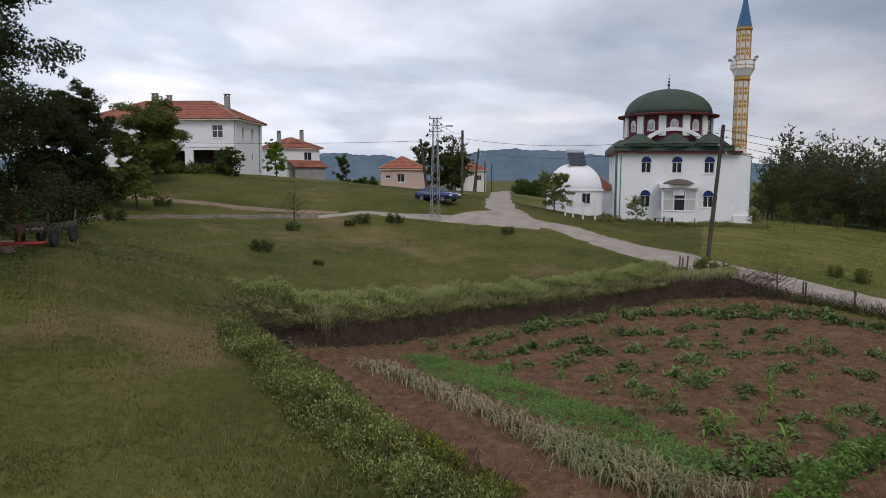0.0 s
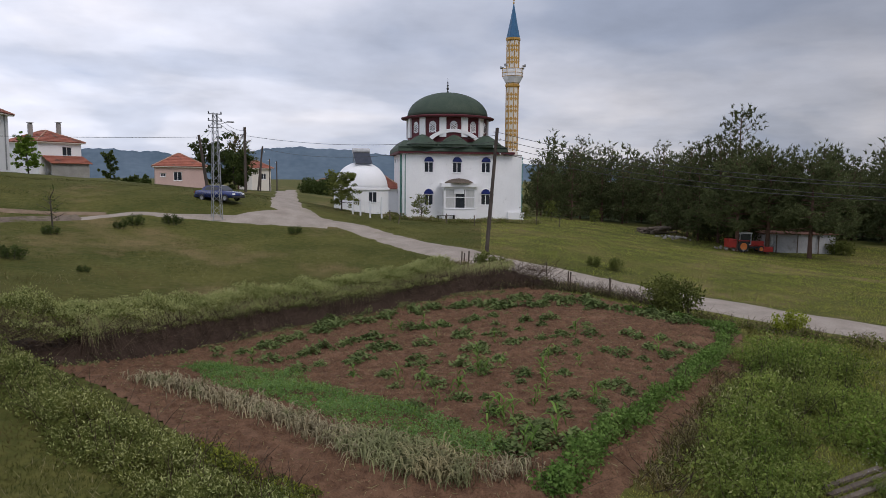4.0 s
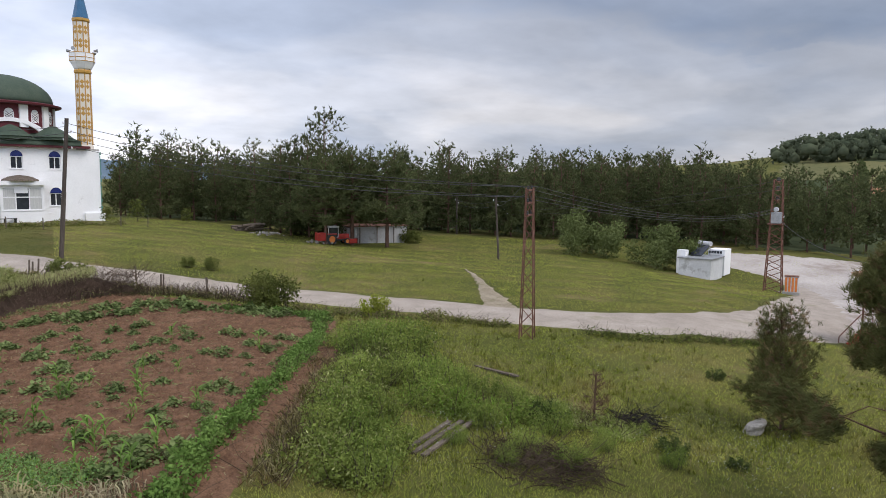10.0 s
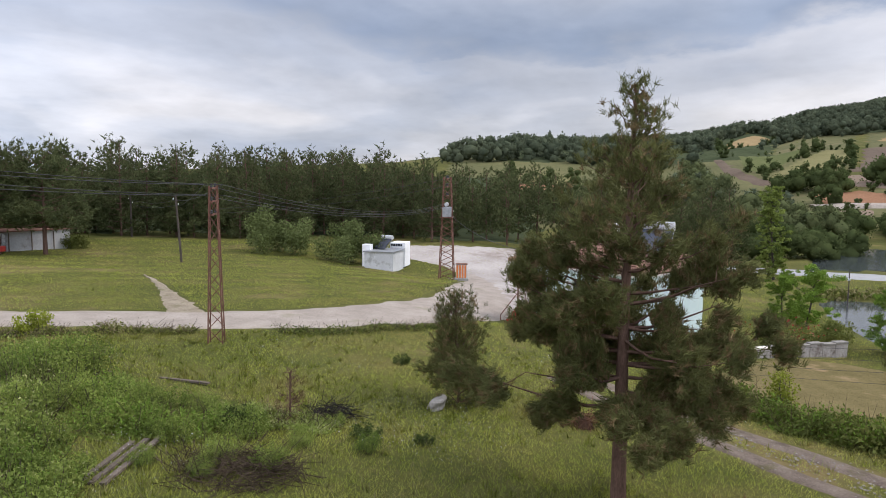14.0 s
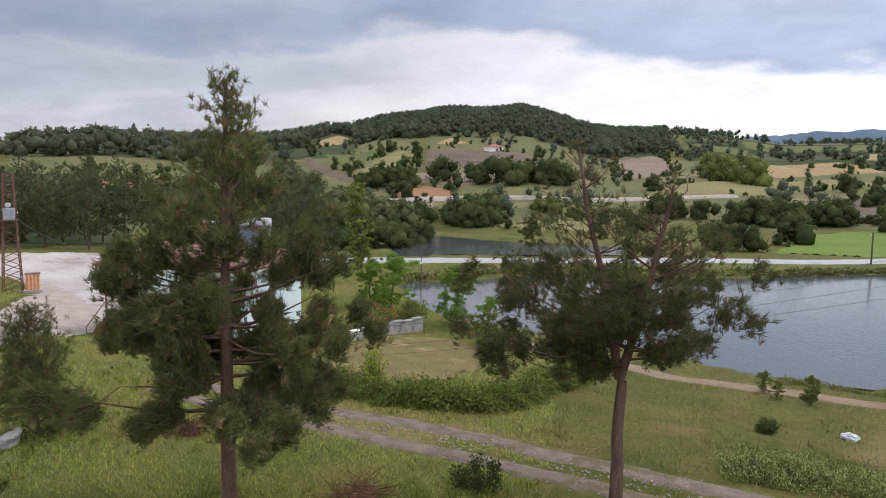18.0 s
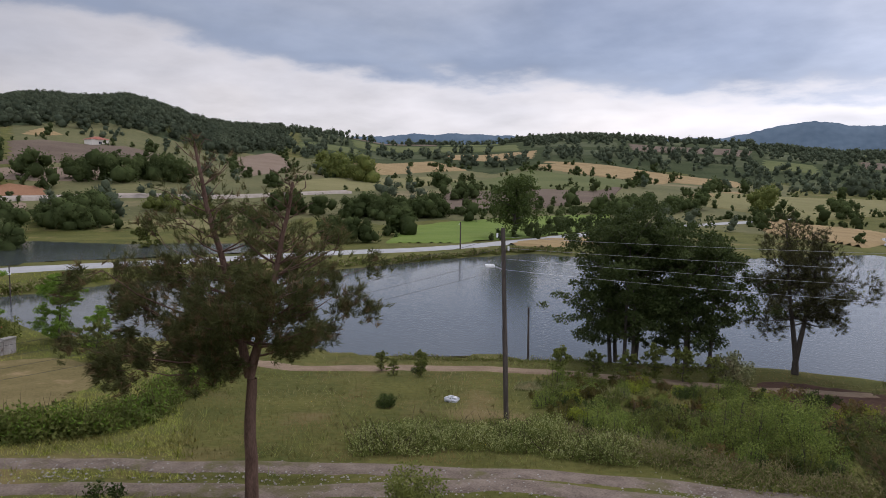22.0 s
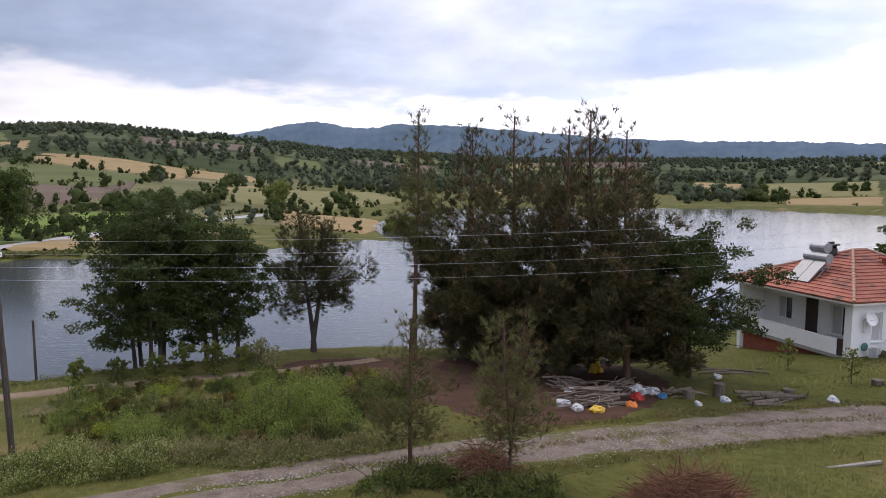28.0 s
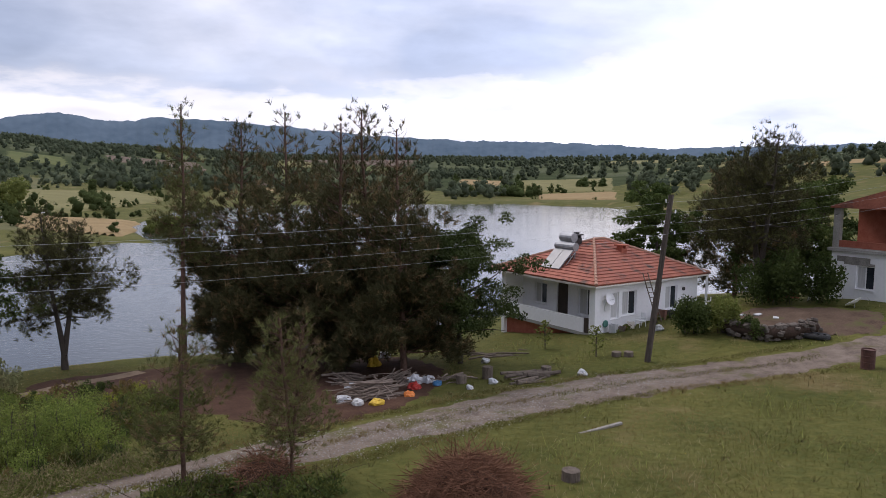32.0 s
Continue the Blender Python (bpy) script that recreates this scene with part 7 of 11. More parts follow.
def plastic_chair(x, y, turn):
    t = thing("plastic_chair", x, y, "white plastic garden chair by the house wall", "chair", turn, group="garden chairs")
    part("seat", soft_box(-0.22, -0.22, 0.41, 0.22, 0.22, 0.44, 0.012), M_PVC, t)
    part("backrest", soft_box(-0.22, 0.18, 0.45, 0.22, 0.22, 0.85, 0.015), M_PVC, t)
    for sx in (-0.19, 0.19):
        for sy in (-0.19, 0.19):
            part("leg", rods([((sx, sy, 0.41), (sx * 1.2, sy * 1.2, -0.02), 0.022)]), M_PVC, t)
        part("armrest", rods([((sx * 1.15, -0.2, 0.62), (sx * 1.15, 0.2, 0.64), 0.02)]), M_PVC, t)


for u, v, tn in ((7.2, -1.4, 20), (7.9, -1.1, -15), (8.5, -1.6, 60), (3.0, -0.9, 100)):
    plastic_chair(*on_lake_house(u, v), tn)


# clutter along the house wall and on the bare platform
def brick_stack(x, y, turn, courses, wide, label):
    t = thing("brick_stack", x, y, label, "bricks", turn, sink=0.02)
    rng = random.Random(int(x * 31 + courses))
    for c in range(courses):
        for w in range(wide):
            if c == courses - 1 and rng.random() < 0.4:
                continue
            m = Matrix.Translation((w * 0.235 - wide * 0.117 + rng.uniform(-0.02, 0.02), rng.uniform(-0.03, 0.03), c * 0.19)) @ Matrix.Rotation(rng.uniform(-0.12, 0.12), 4, "Z")
            part("brick", soft_box(-0.11, -0.1, 0.0, 0.11, 0.1, 0.185, 0.006), M_BRICK, t, "", m)
    return t


brick_stack(-29.8, -40.4, 20, 4, 4, "stack of red hollow bricks on the bare platform")
brick_stack(-31.0, -40.8, -15, 3, 7, "low row of red hollow bricks on the bare platform")
t = thing("chair_frame", -31.39, -38.97, "broken white chair frame on the bare platform", "chair", 40)
for x, lean in ((-0.28, 0.35), (0.28, 0.3)):
    part("leg", rods([((x, 0, -0.02), (x, lean, 0.95), 0.035)]), M_PVC, t)
    part("strut", rods([((x, 0.5, -0.02), (x, 0.1, 0.5), 0.03)]), M_PVC, t)
part("crosspiece", rods([((-0.28, 0.3, 0.85), (0.28, 0.26, 0.85), 0.03)]), M_PVC, t)
for x, y, turn, ln in ((-26.63, -37.04, 25, 1.1), (-26.9, -35.96, 50, 0.9), (-25.91, -37.5, 10, 0.8)):
    t = thing("board", x, y, "pale weathered board lying on the earth", "board", turn, sink=0.01)
    bm = soft_box(-ln / 2, -0.16, 0.02, ln / 2, 0.16, 0.07, 0.008)
    part("plank", bm, M_WALLPALE, t)
for u, v, w, d, h, mat, label in ((1.0, -0.55, 0.42, 0.4, 0.5, M_BAG, "pale plastic tub by the house wall"), (1.6, -0.7, 0.5, 0.35, 0.28, M_WOOD, "old wooden crate by the house wall"),
                                  (2.5, -0.6, 0.36, 0.36, 0.42, M_CREAM, "cream bucket by the house wall"), (5.4, -0.5, 0.6, 0.45, 0.6, M_RUST, "rusty metal stove by the house wall"), (6.1, -0.7, 0.45, 0.4, 0.45, M_DARKMETAL, "dark metal box by the house wall")):
    t = thing("crate" if mat is M_WOOD else "tub", *on_lake_house(u, v), label, "container", math.degrees(lake_house.rotation_euler.z) + u * 20, sink=0.03)
    body = boxes((-w / 2, -d / 2, 0, w / 2, -d / 2 + 0.03, h), (-w / 2, d / 2 - 0.03, 0, w / 2, d / 2, h), (-w / 2, -d / 2 + 0.03, 0, -w / 2 + 0.03, d / 2 - 0.03, h), (w / 2 - 0.03, -d / 2 + 0.03, 0, w / 2, d / 2 - 0.03, h), (-w / 2 + 0.03, -d / 2 + 0.03, 0.0, w / 2 - 0.03, d / 2 - 0.03, h * 0.6))
    part("body", body, mat, t)
    part("rim", boxes((-w / 2 - 0.02, -d / 2 - 0.02, h, w / 2 + 0.02, -d / 2 + 0.04, h + 0.03), (-w / 2 - 0.02, d / 2 - 0.04, h, w / 2 + 0.02, d / 2 + 0.02, h + 0.03)), mat, t)
t = thing("satellite_dish", *on_lake_house(0.9, -0.25), "white satellite dish on the house wall", "dish", math.degrees(lake_house.rotation_euler.z), z=lake_house.location.z + 2.2)
part("dish", lathe([(0.02, 0.0), (0.2, 0.03), (0.36, 0.11), (0.37, 0.12), (0.2, 0.05), (0.02, 0.02)], 20), M_PVC, t, "", Matrix.Rotation(radians(70), 4, "X"))
part("bracket", rods([((0, 0.24, -0.1), (0, 0.0, 0.0), 0.02), ((0, -0.05, -0.05), (0, -0.4, 0.05), 0.012)]), M_STEEL, t)


def build_half_house():
    a, b = (-34.18, -40.51), (-35.16, -36.94)
    t = thing("unfinished_house", *a, "two-storey house with bare brick upper floor and concrete frame", "house", bearing(*a, *b), sink=0.2)
    L, D = 9.0, 8.0
    f = facade_frame(0, 0, 0)
    wall(t, f, L, 3.4, M_WHITE, [(1.7, 1.1, 2.9, 2.6)], -0.8)
    window(t, f, 1.7, 1.1, 1.2, 1.5, 2, curtain=True)
    wall(t, facade_frame(0, D - 0.25, -90), D - 0.5, 3.4, M_CONCRETE, (), -0.8)
    wall(t, facade_frame(L, 0.25, 90), D - 0.5, 3.4, M_CONCRETE, (), -0.8)
    wall(t, facade_frame(L, D, 180), L, 3.4, M_CONCRETE, (), -0.8)
    part("floor_slab", boxes((-0.2, -0.2, 3.4, L, D, 3.6)), M_CONCRETE, t)
    part("peeled_plaster", boxes((0.4, -0.03, 2.75, 2.6, -0.004, 3.1), (0.9, -0.028, 2.6, 2.9, -0.005, 2.76)), M_STONE, t)
    part("rising_storey_floor", boxes((0.0, 0.0, 3.6, L, D, 3.68)), M_CONCRETE, t)
    wall(t, f, 4.4, 4.1, M_BRICK, (), 3.68, 0.22, "brick_parapet")
    for u in (0.0, 3.7, 8.7):
        part("concrete_post", boxes((u, -0.02, 3.6, u + 0.45, 0.28, 6.2)), M_CONCRETE, t)
    wall(t, facade_frame(4.2, 0.02, 0), 4.5, 6.2, M_BRICK, (), 3.68, 0.22, "brick_wall")
    part("loggia_back", boxes((0.2, 2.4, 3.68, 4.2, 2.6, 6.2)), M_BRICK, t)
    wall(t, facade_frame(0, D - 0.25, -90), D - 2.8, 6.2, M_BRICK, (), 3.68, 0.22, "brick_wall")
    bm = bmesh.new()
    v = [bm.verts.new(p) for p in ((-0.15, -0.2, 6.2), (L + 0.4, -0.2, 6.2), (L + 0.4, -0.2, 6.35), (L / 2, -0.2, 7.7), (-0.15, -0.2, 6.32))]
    w = [bm.verts.new((p.co.x, D + 0.4, p.co.z)) for p in v]
    bm.faces.new(v)
    bm.faces.new(w[::-1])
    for k in range(5):
        bm.faces.new([v[k], v[(k + 1) % 5], w[(k + 1) % 5], w[k]])
    part("roof", bm, M_TILE, t, "low red gable roof")


build_half_house()


# ---- poles, pylons and wires ----
def wooden_pole(x, y, h, lean=(0.0, 0.0), r=0.115, arms=0, lamp=False, label="dark weathered wooden utility pole"):
    t = thing("utility_pole", x, y, label, "pole", sink=0.2)
    top = Vector((lean[0], lean[1], h + 0.2))
    part("shaft", rods([((0, 0, 0), tuple(top * 0.5), r * 1.0), (tuple(top * 0.5), tuple(top), r * 0.85)], 9), M_POLE, t)
    side = math.degrees(math.atan2(y, x)) - 90
    m = Matrix.Rotation(radians(side), 4, "Z")
    ax = m @ Vector((1, 0, 0))
    for k in range(arms):
        c = top - Vector((0, 0, 0.35 + 0.5 * k))
        sg = 1 if k % 2 else -1
        br = part("bracket", rods([(tuple(c), tuple(c + ax * 0.22 * sg), 0.02)]), M_DARKMETAL, t)
        part("insulator", rods([(tuple(c + ax * 0.22 * sg - Vector((0, 0, 0.02))), tuple(c + ax * 0.22 * sg + Vector((0, 0, 0.14))), 0.04)]), M_PVC, br)
    if lamp:
        c = top - Vector((0, 0, 1.6))
        arm = part("lamp_arm", rods([(tuple(c), tuple(c + ax * -0.35 + Vector((0, 0, 0.12))), 0.025)]), M_STEEL, t)
        part("lamp_head", soft_box(-0.28, -0.09, -0.06, 0.1, 0.09, 0.05, 0.03), M_PVC, arm, "pale street lamp head", Matrix.Translation(c + ax * -0.4 + Vector((0, 0, 0.12))) @ m)
    return t.location + top


def lattice_pylon(x, y, h, w0, w1, mat, label, turn=20, arms=True, lamp=False, name="lattice_pylon"):
    t = thing(name, x, y, label, "pylon", turn, sink=0.15)
    part("footing", boxes((-w0 * 0.75, -w0 * 0.75, -0.2, w0 * 0.75, w0 * 0.75, 0.1)), M_CONCRETE, t)

    def corner(k, z):
        w = (w0 + (w1 - w0) * z / h) / 2
        sx, sy = ((1, 1), (-1, 1), (-1, -1), (1, -1))[k % 4]
        return (sx * w, sy * w, z)

    for k in range(4):
        part("leg", rods([(corner(k, 0.1), corner(k, h), 0.035 if h < 9.5 else 0.065)], 4), mat, t)
    n = max(6, int(h / 0.62))
    for k in range(4):
        rows = []
        for i in range(n):
            z0, z1 = 0.2 + (h - 0.2) * i / n, 0.2 + (h - 0.2) * (i + 1) / n
            p, q = (corner(k, z0), corner(k + 1, z1)) if i % 2 else (corner(k + 1, z0), corner(k, z1))
            part("brace", rods([(p, q, 0.019 if h < 9.5 else 0.035)], 4), mat, t)
    heads = []
    if arms:
        for i in range(3):
            z = h - 0.1 - i * 0.55
            arm = part("crossarm", boxes((-0.55, -0.04, z - 0.04, 0.55, 0.04, z + 0.04)), mat, t)
            for u in (-0.5, 0.5):
                part("insulator", lathe([(0.03, z + 0.04), (0.06, z + 0.08), (0.04, z + 0.13), (0.06, z + 0.17), (0.0, z + 0.22)], 8, u, 0), M_DARKMETAL, arm)
    if lamp:
        arm = part("lamp_arm", rods([((0.1, 0, h - 1.0), (1.0, -0.2, h - 0.7), 0.03)]), M_STEEL, t)
        part("lamp_head", soft_box(0.9, -0.3, h - 0.76, 1.5, -0.12, h - 0.64, 0.03), M_STEEL, arm)
    return t


wires = []
rp = (26.16, 17.73)
rp_h = 6.91
lattice_pylon(*rp, rp_h, 0.62, 0.3, M_RUST, "rusty red lattice power pylon in the grass", 25)
gp = (-0.91, 61.49)
gp_h = 8.82
lattice_pylon(*gp, gp_h, 0.75, 0.32, M_STEEL, "grey lattice power pylon beside the road", 15, lamp=True)
tp = (69.27, 19.65)
tp_h = 10.59
tw = lattice_pylon(*tp, tp_h, 1.5, 0.7, M_RUST, "rusty lattice transformer tower", 10, arms=False, name="transformer_tower")
for i, z in enumerate((tp_h - 0.2, tp_h - 1.0, tp_h - 1.9)):
    arm = part("crossarm", boxes((-1.1, -0.05, z - 0.05, 1.1, 0.05, z + 0.05)), M_RUST, tw)
    for u in (-1.0, -0.35, 0.35, 1.0):
        part("insulator", lathe([(0.04, z + 0.05), (0.09, z + 0.12), (0.05, z + 0.2), (0.09, z + 0.28), (0.0, z + 0.36)], 8, u, 0), M_DARKMETAL, arm)
part("transformer", soft_box(-1.3, -0.5, tp_h - 4.0, -0.2, 0.35, tp_h - 3.0, 0.05), M_STEEL, tw, "grey transformer box")
part("transformer_tank", rods([((-1.1, 0, tp_h - 2.75), (-0.4, 0, tp_h - 2.75), 0.2)], 10), M_BAG, tw)
part("platform", boxes((-1.4, -0.6, tp_h - 4.12, 1.0, 0.6, tp_h - 4.02)), M_RUST, tw)
la = part("lamp_arm", rods([((0.5, 0, tp_h - 3.8), (1.5, -0.3, tp_h - 3.5), 0.03)]), M_STEEL, tw)
part("lamp_head", soft_box(1.4, -0.45, tp_h - 3.6, 1.95, -0.2, tp_h - 3.42, 0.04), M_PVC, la)

pa = (17.43, 46.86)
pa_top = wooden_pole(*pa, 8.92, (0.6, -0.25), 0.14, 4)
p2_top = wooden_pole(57.76, 42.81, 6.35, (-0.3, 0.25), 0.11, 2, label="grey leaning utility pole in the field")
p3_top = wooden_pole(75.10, 62.96, 5.12, (0, 0), 0.12, 2)
p4_top = wooden_pole(80.89, 58.80, 3.80, (0, 0), 0.12, 2)
n1 = wooden_pole(-1.82, 71.98, 5.39, (-0.75, 0.2), 0.15, 2, label="dark leaning wooden utility pole by the car")
n2 = wooden_pole(2.27, 97.97, 8.58, (0, 0), 0.2, 3, lamp=True, label="tall grey utility pole with a street lamp")
n3 = wooden_pole(4.10, 104.92, 6.37, (0.75, 0.2), 0.14, 2)
n3b = wooden_pole(4.39, 103.91, 4.56, (0.2, 0.0), 0.12, 0)
n4 = wooden_pole(7.69, 139.79, 6.92, (0, 0), 0.13, 1)
n5 = wooden_pole(9.66, 149.69, 6.83, (0, 0), 0.13, 1)
s1 = wooden_pole(17.11, -21.15, 7.61, (0.2, 0.16), 0.1, 2, lamp=True, label="dark wooden pole with a street lamp by the lake path")
s0 = wooden_pole(26.90, -35.33, 3.39, (0.05, 0), 0.07, 0, lamp=False, label="thin dark post at the water's edge")
s2 = wooden_pole(-16.41, -31.26, 8.14, (-0.75, 0.35), 0.15, 4, label="leaning dark wooden utility pole beside the lake house")
far_p = wooden_pole(77.90, -83.65, 4.38, (0, 0), 0.12, 1)
c1 = wooden_pole(73.67, -18.27, 4.19, (0, 0), 0.06, 0, label="thin lamp post behind the garden")
t = thing("garden_lamp", c1.x, c1.y, "white globe lamp on a thin post", "lamp", z=c1.z - 0.9)
part("lamp_head", soft_box(-0.05, -0.12, -0.1, 0.4, 0.12, 0.16, 0.07), M_PVC, t)


def wire(a, b, sag, r=0.013, mat=None):
    a, b = np.array(a), np.array(b)
    u = np.linspace(0, 1, 24)[:, None]
    p = a + (b - a) * u
    p[:, 2] -= (4 * u * (1 - u)).ravel() * sag
    v, f = tube(p, np.full(24, r), 5)
    ob = mesh_object("power_line", v, f, mat or M_CABLE)
    tagged(ob, "thin overhead power line sagging between poles", "wire", "overhead lines")


rz = ground_z(*rp)
tz = ground_z(*tp)
rtop = lambda k: (rp[0] + 0.4 * (-1) ** k, rp[1] - 0.2 * (-1) ** k, rz + rp_h - 0.1 - 0.45 * (k // 2))
for k in range(4):
    wire(pa_top - Vector((0, 0, 0.3 + 0.45 * k)), rtop(k), 0.7, 0.016)
    wire(rtop(k), (tp[0] - 0.8 + 0.5 * k, tp[1], tz + tp_h - 2.8 - 0.3 * (k % 2)), 1.0, 0.013)
for k in range(2):
    wire(p2_top - Vector((0, 0, 0.4 + 0.5 * k)), rtop(k), 0.3, 0.012)
    wire(p2_top - Vector((0, 0, 0.4 + 0.5 * k)), p3_top - Vector((0, 0, 0.4 + 0.5 * k)), 0.4, 0.014)
    wire(p4_top - Vector((0, 0, 0.4 + 0.5 * k)), (tp[0], tp[1], tz + tp_h - 0.3 - 0.8 * k), 0.6, 0.016)
    wire(n1 - Vector((0, 0, 0.3 + 0.4 * k)), (gp[0], gp[1], ground_z(*gp) + gp_h - 0.5 - 0.5 * k), 0.3, 0.015)
    wire((gp[0], gp[1], ground_z(*gp) + gp_h - 0.2 - 0.5 * k), n2 - Vector((0, 0, 0.4 + 0.5 * k)), 0.5, 0.018)
wire(n1 - Vector((0, 0, 0.2)), (-44.65, 66.38, 4.36 + ground_z(-44.78, 66.29)), 0.5, 0.018)
wire(pa_top - Vector((0, 0, 0.5)), (gp[0] + 0.3, gp[1], ground_z(*gp) + gp_h - 1.6), 0.9, 0.015)
wire(n3 - Vector((0, 0, 0.3)), pa_top - Vector((0, 0, 0.9)), 1.2, 0.02)
for k in range(4):
    a = s1 - Vector((0, 0, 0.35 + 0.42 * k))
    b = s2 - Vector((0, 0, 0.35 + 0.5 * k))
    wire(a, b, 0.35 + 0.05 * k, 0.0042, M_CABLE_PALE)
    end = Vector((-35.22, -32.61, 8.0 + 48 * math.tan(radians(1.5)) - 0.6 * k))
    wire(b, end, 0.3, 0.0042, M_CABLE_PALE)
    wire(a, Vector((39.46, 6.57, -0.2 - 0.4 * k)), 0.8, 0.006)
hx = (45.32, 7.89)
wire((tp[0] + 0.6, tp[1], tz + tp_h - 3.8), (*hx, ground_z(*hx) + 4.9), 0.6, 0.02)


# ---- fence posts along the road ----
for k, (x, y) in enumerate([(15.03, 45.16), (17.03, 42.84), (19.14, 40.40), (19.84, 38.60), (21.12, 36.07), (15.23, 44.36), (15.04, 44.64), (19.55, 38.30), (20.52, 35.15), (21.56, 29.33)]):
    t = thing("fence_post", x, y, "short grey wooden fence post at the garden edge", "post", k * 40, group="garden fence posts", sink=0.1)
    part("shaft", rods([((0, 0, 0), (0.05 * (-1) ** k, 0.04, 0.95 + 0.1 * (k % 3)), 0.05)], 7), M_WOOD, t)
for k, (x, y) in enumerate([(15.12, 64.25), (14.83, 66.36), (21.27, 68.79), (23.94, 67.91), (33.06, 72.85), (35.37, 71.76)]):
    t = thing("fence_post", x, y, "thin wooden post in front of the mosque", "post", k * 40, group="mosque fence posts", sink=0.1)
    part("shaft", rods([((0, 0, 0), (0.25 if k == 0 else 0.0, 0.04, 1.15), 0.05)], 7), M_WOOD, t)


# ---- vehicles and farm things ----
def wheel(parent, x, y, z, r, w, rim_mat, hub=0.6):
    m = Matrix.Translation((x, y, z)) @ Matrix.Rotation(radians(90), 4, "X")
    wh = part("wheel", lathe([(r * hub, -w / 2), (r * 0.9, -w / 2), (r, -w * 0.3), (r, w * 0.3), (r * 0.9, w / 2), (r * hub, w / 2), (r * hub, -w / 2)], 24), M_TYRE, parent, "", m)
    part("rim", lathe([(0.0, -w * 0.3), (r * hub * 0.5, -w * 0.36), (r * hub, -w * 0.42), (r * hub, w * 0.42), (r * hub * 0.5, w * 0.36), (0.0, w * 0.3)], 20), rim_mat, wh, "", m)
    return wh


def extrude_outline(pts, y0, y1, tuck=0.0):
    """A body from a side outline; the upper points lean inward."""
    bm = bmesh.new()
    zt = max(p[1] for p in pts)
    zb = min(p[1] for p in pts)
    rings = []
    for y, s in ((y0, 1), (y1, -1)):
        rings.append([bm.verts.new((x, y + s * tuck * (z - zb) / (zt - zb), z)) for x, z in pts])
    bm.faces.new(rings[0])
    bm.faces.new(rings[1][::-1])
    n = len(pts)
    for k in range(n):
        bm.faces.new([rings[0][k], rings[1][k], rings[1][(k + 1) % n], rings[0][(k + 1) % n]])
    return bm


def build_car():
    a, b = (-2.75, 67.94), (1.22, 65.99)
    t = thing("car", *(-0.73, 67.00), "dark blue saloon car parked on the grass slope", "car", bearing(*a, *b) - 14, sink=0.02)
    lower = [(-2.15, 0.32), (2.05, 0.32), (2.15, 0.5), (2.1, 0.72), (1.75, 0.83), (0.95, 0.93), (-1.45, 0.97), (-2.1, 0.92), (-2.2, 0.6)]
    bm = extrude_outline(lower, -0.85, 0.85, 0.05)
    bmesh.ops.bevel(bm, geom=bm.edges[:], offset=0.05, segments=2, affect="EDGES")
    part("body", bm, M_CARBLUE, t, smooth=True)
    cab = [(-1.5, 0.93), (1.0, 0.9), (0.35, 1.36), (-0.85, 1.4), (-1.25, 1.25)]
    bm = extrude_outline(cab, -0.76, 0.76, 0.16)
    bmesh.ops.bevel(bm, geom=bm.edges[:], offset=0.04, segments=2, affect="EDGES")
    part("cabin", bm, M_CARBLUE, t)
    for s in (-1, 1):
        for pts, nm in (([(-1.05, 0.98), (-0.3, 0.98), (-0.3, 1.3), (-0.85, 1.3)], "rear_side_window"), ([(-0.22, 0.98), (0.7, 0.98), (0.3, 1.28), (-0.22, 1.3)], "front_side_window")):
            bm = bmesh.new()
            f = [bm.verts.new((x, s * (0.775 - 0.16 * (z - 0.93) / 0.47), z)) for x, z in pts]
            bm.faces.new(f)
            e = bmesh.ops.extrude_face_region(bm, geom=bm.faces[:])
            bmesh.ops.translate(bm, verts=[v for v in e["geom"] if isinstance(v, bmesh.types.BMVert)], vec=(0, s * -0.03, 0))
            part(nm, bm, M_GLASS, t)
        part("mirror", soft_box(0.55, s * 0.8 - 0.06, 0.95, 0.68, s * 0.92 + 0.02, 1.06, 0.02), M_CARBLUE, t)
        part("headlight", soft_box(1.98, s * 0.62 - 0.16, 0.58, 2.14, s * 0.62 + 0.16, 0.72, 0.03), M_PVC, t)
        part("tail_light", soft_box(-2.2, s * 0.64 - 0.14, 0.66, -2.08, s * 0.64 + 0.14, 0.84, 0.02), M_RED, t)
    part("windscreen", boxes((-0.02, -0.62, 0.0, 0.02, 0.62, 0.66)), M_GLASS, t, "", Matrix.Translation((0.98, 0, 0.93)) @ Matrix.Rotation(radians(-54), 4, "Y"))
    part("rear_window", boxes((-0.02, -0.6, 0.0, 0.02, 0.6, 0.38)), M_GLASS, t, "", Matrix.Translation((-1.49, 0, 0.96)) @ Matrix.Rotation(radians(38), 4, "Y"))
    part("bumper", soft_box(2.02, -0.8, 0.3, 2.2, 0.8, 0.5, 0.05), M_DARKMETAL, t)
    part("bumper", soft_box(-2.26, -0.8, 0.32, -2.1, 0.8, 0.52, 0.05), M_DARKMETAL, t)
    for x in (-1.3, 1.3):
        for s in (-0.78, 0.78):
            wheel(t, x, s, 0.31, 0.31, 0.2, M_STEEL)


build_car()


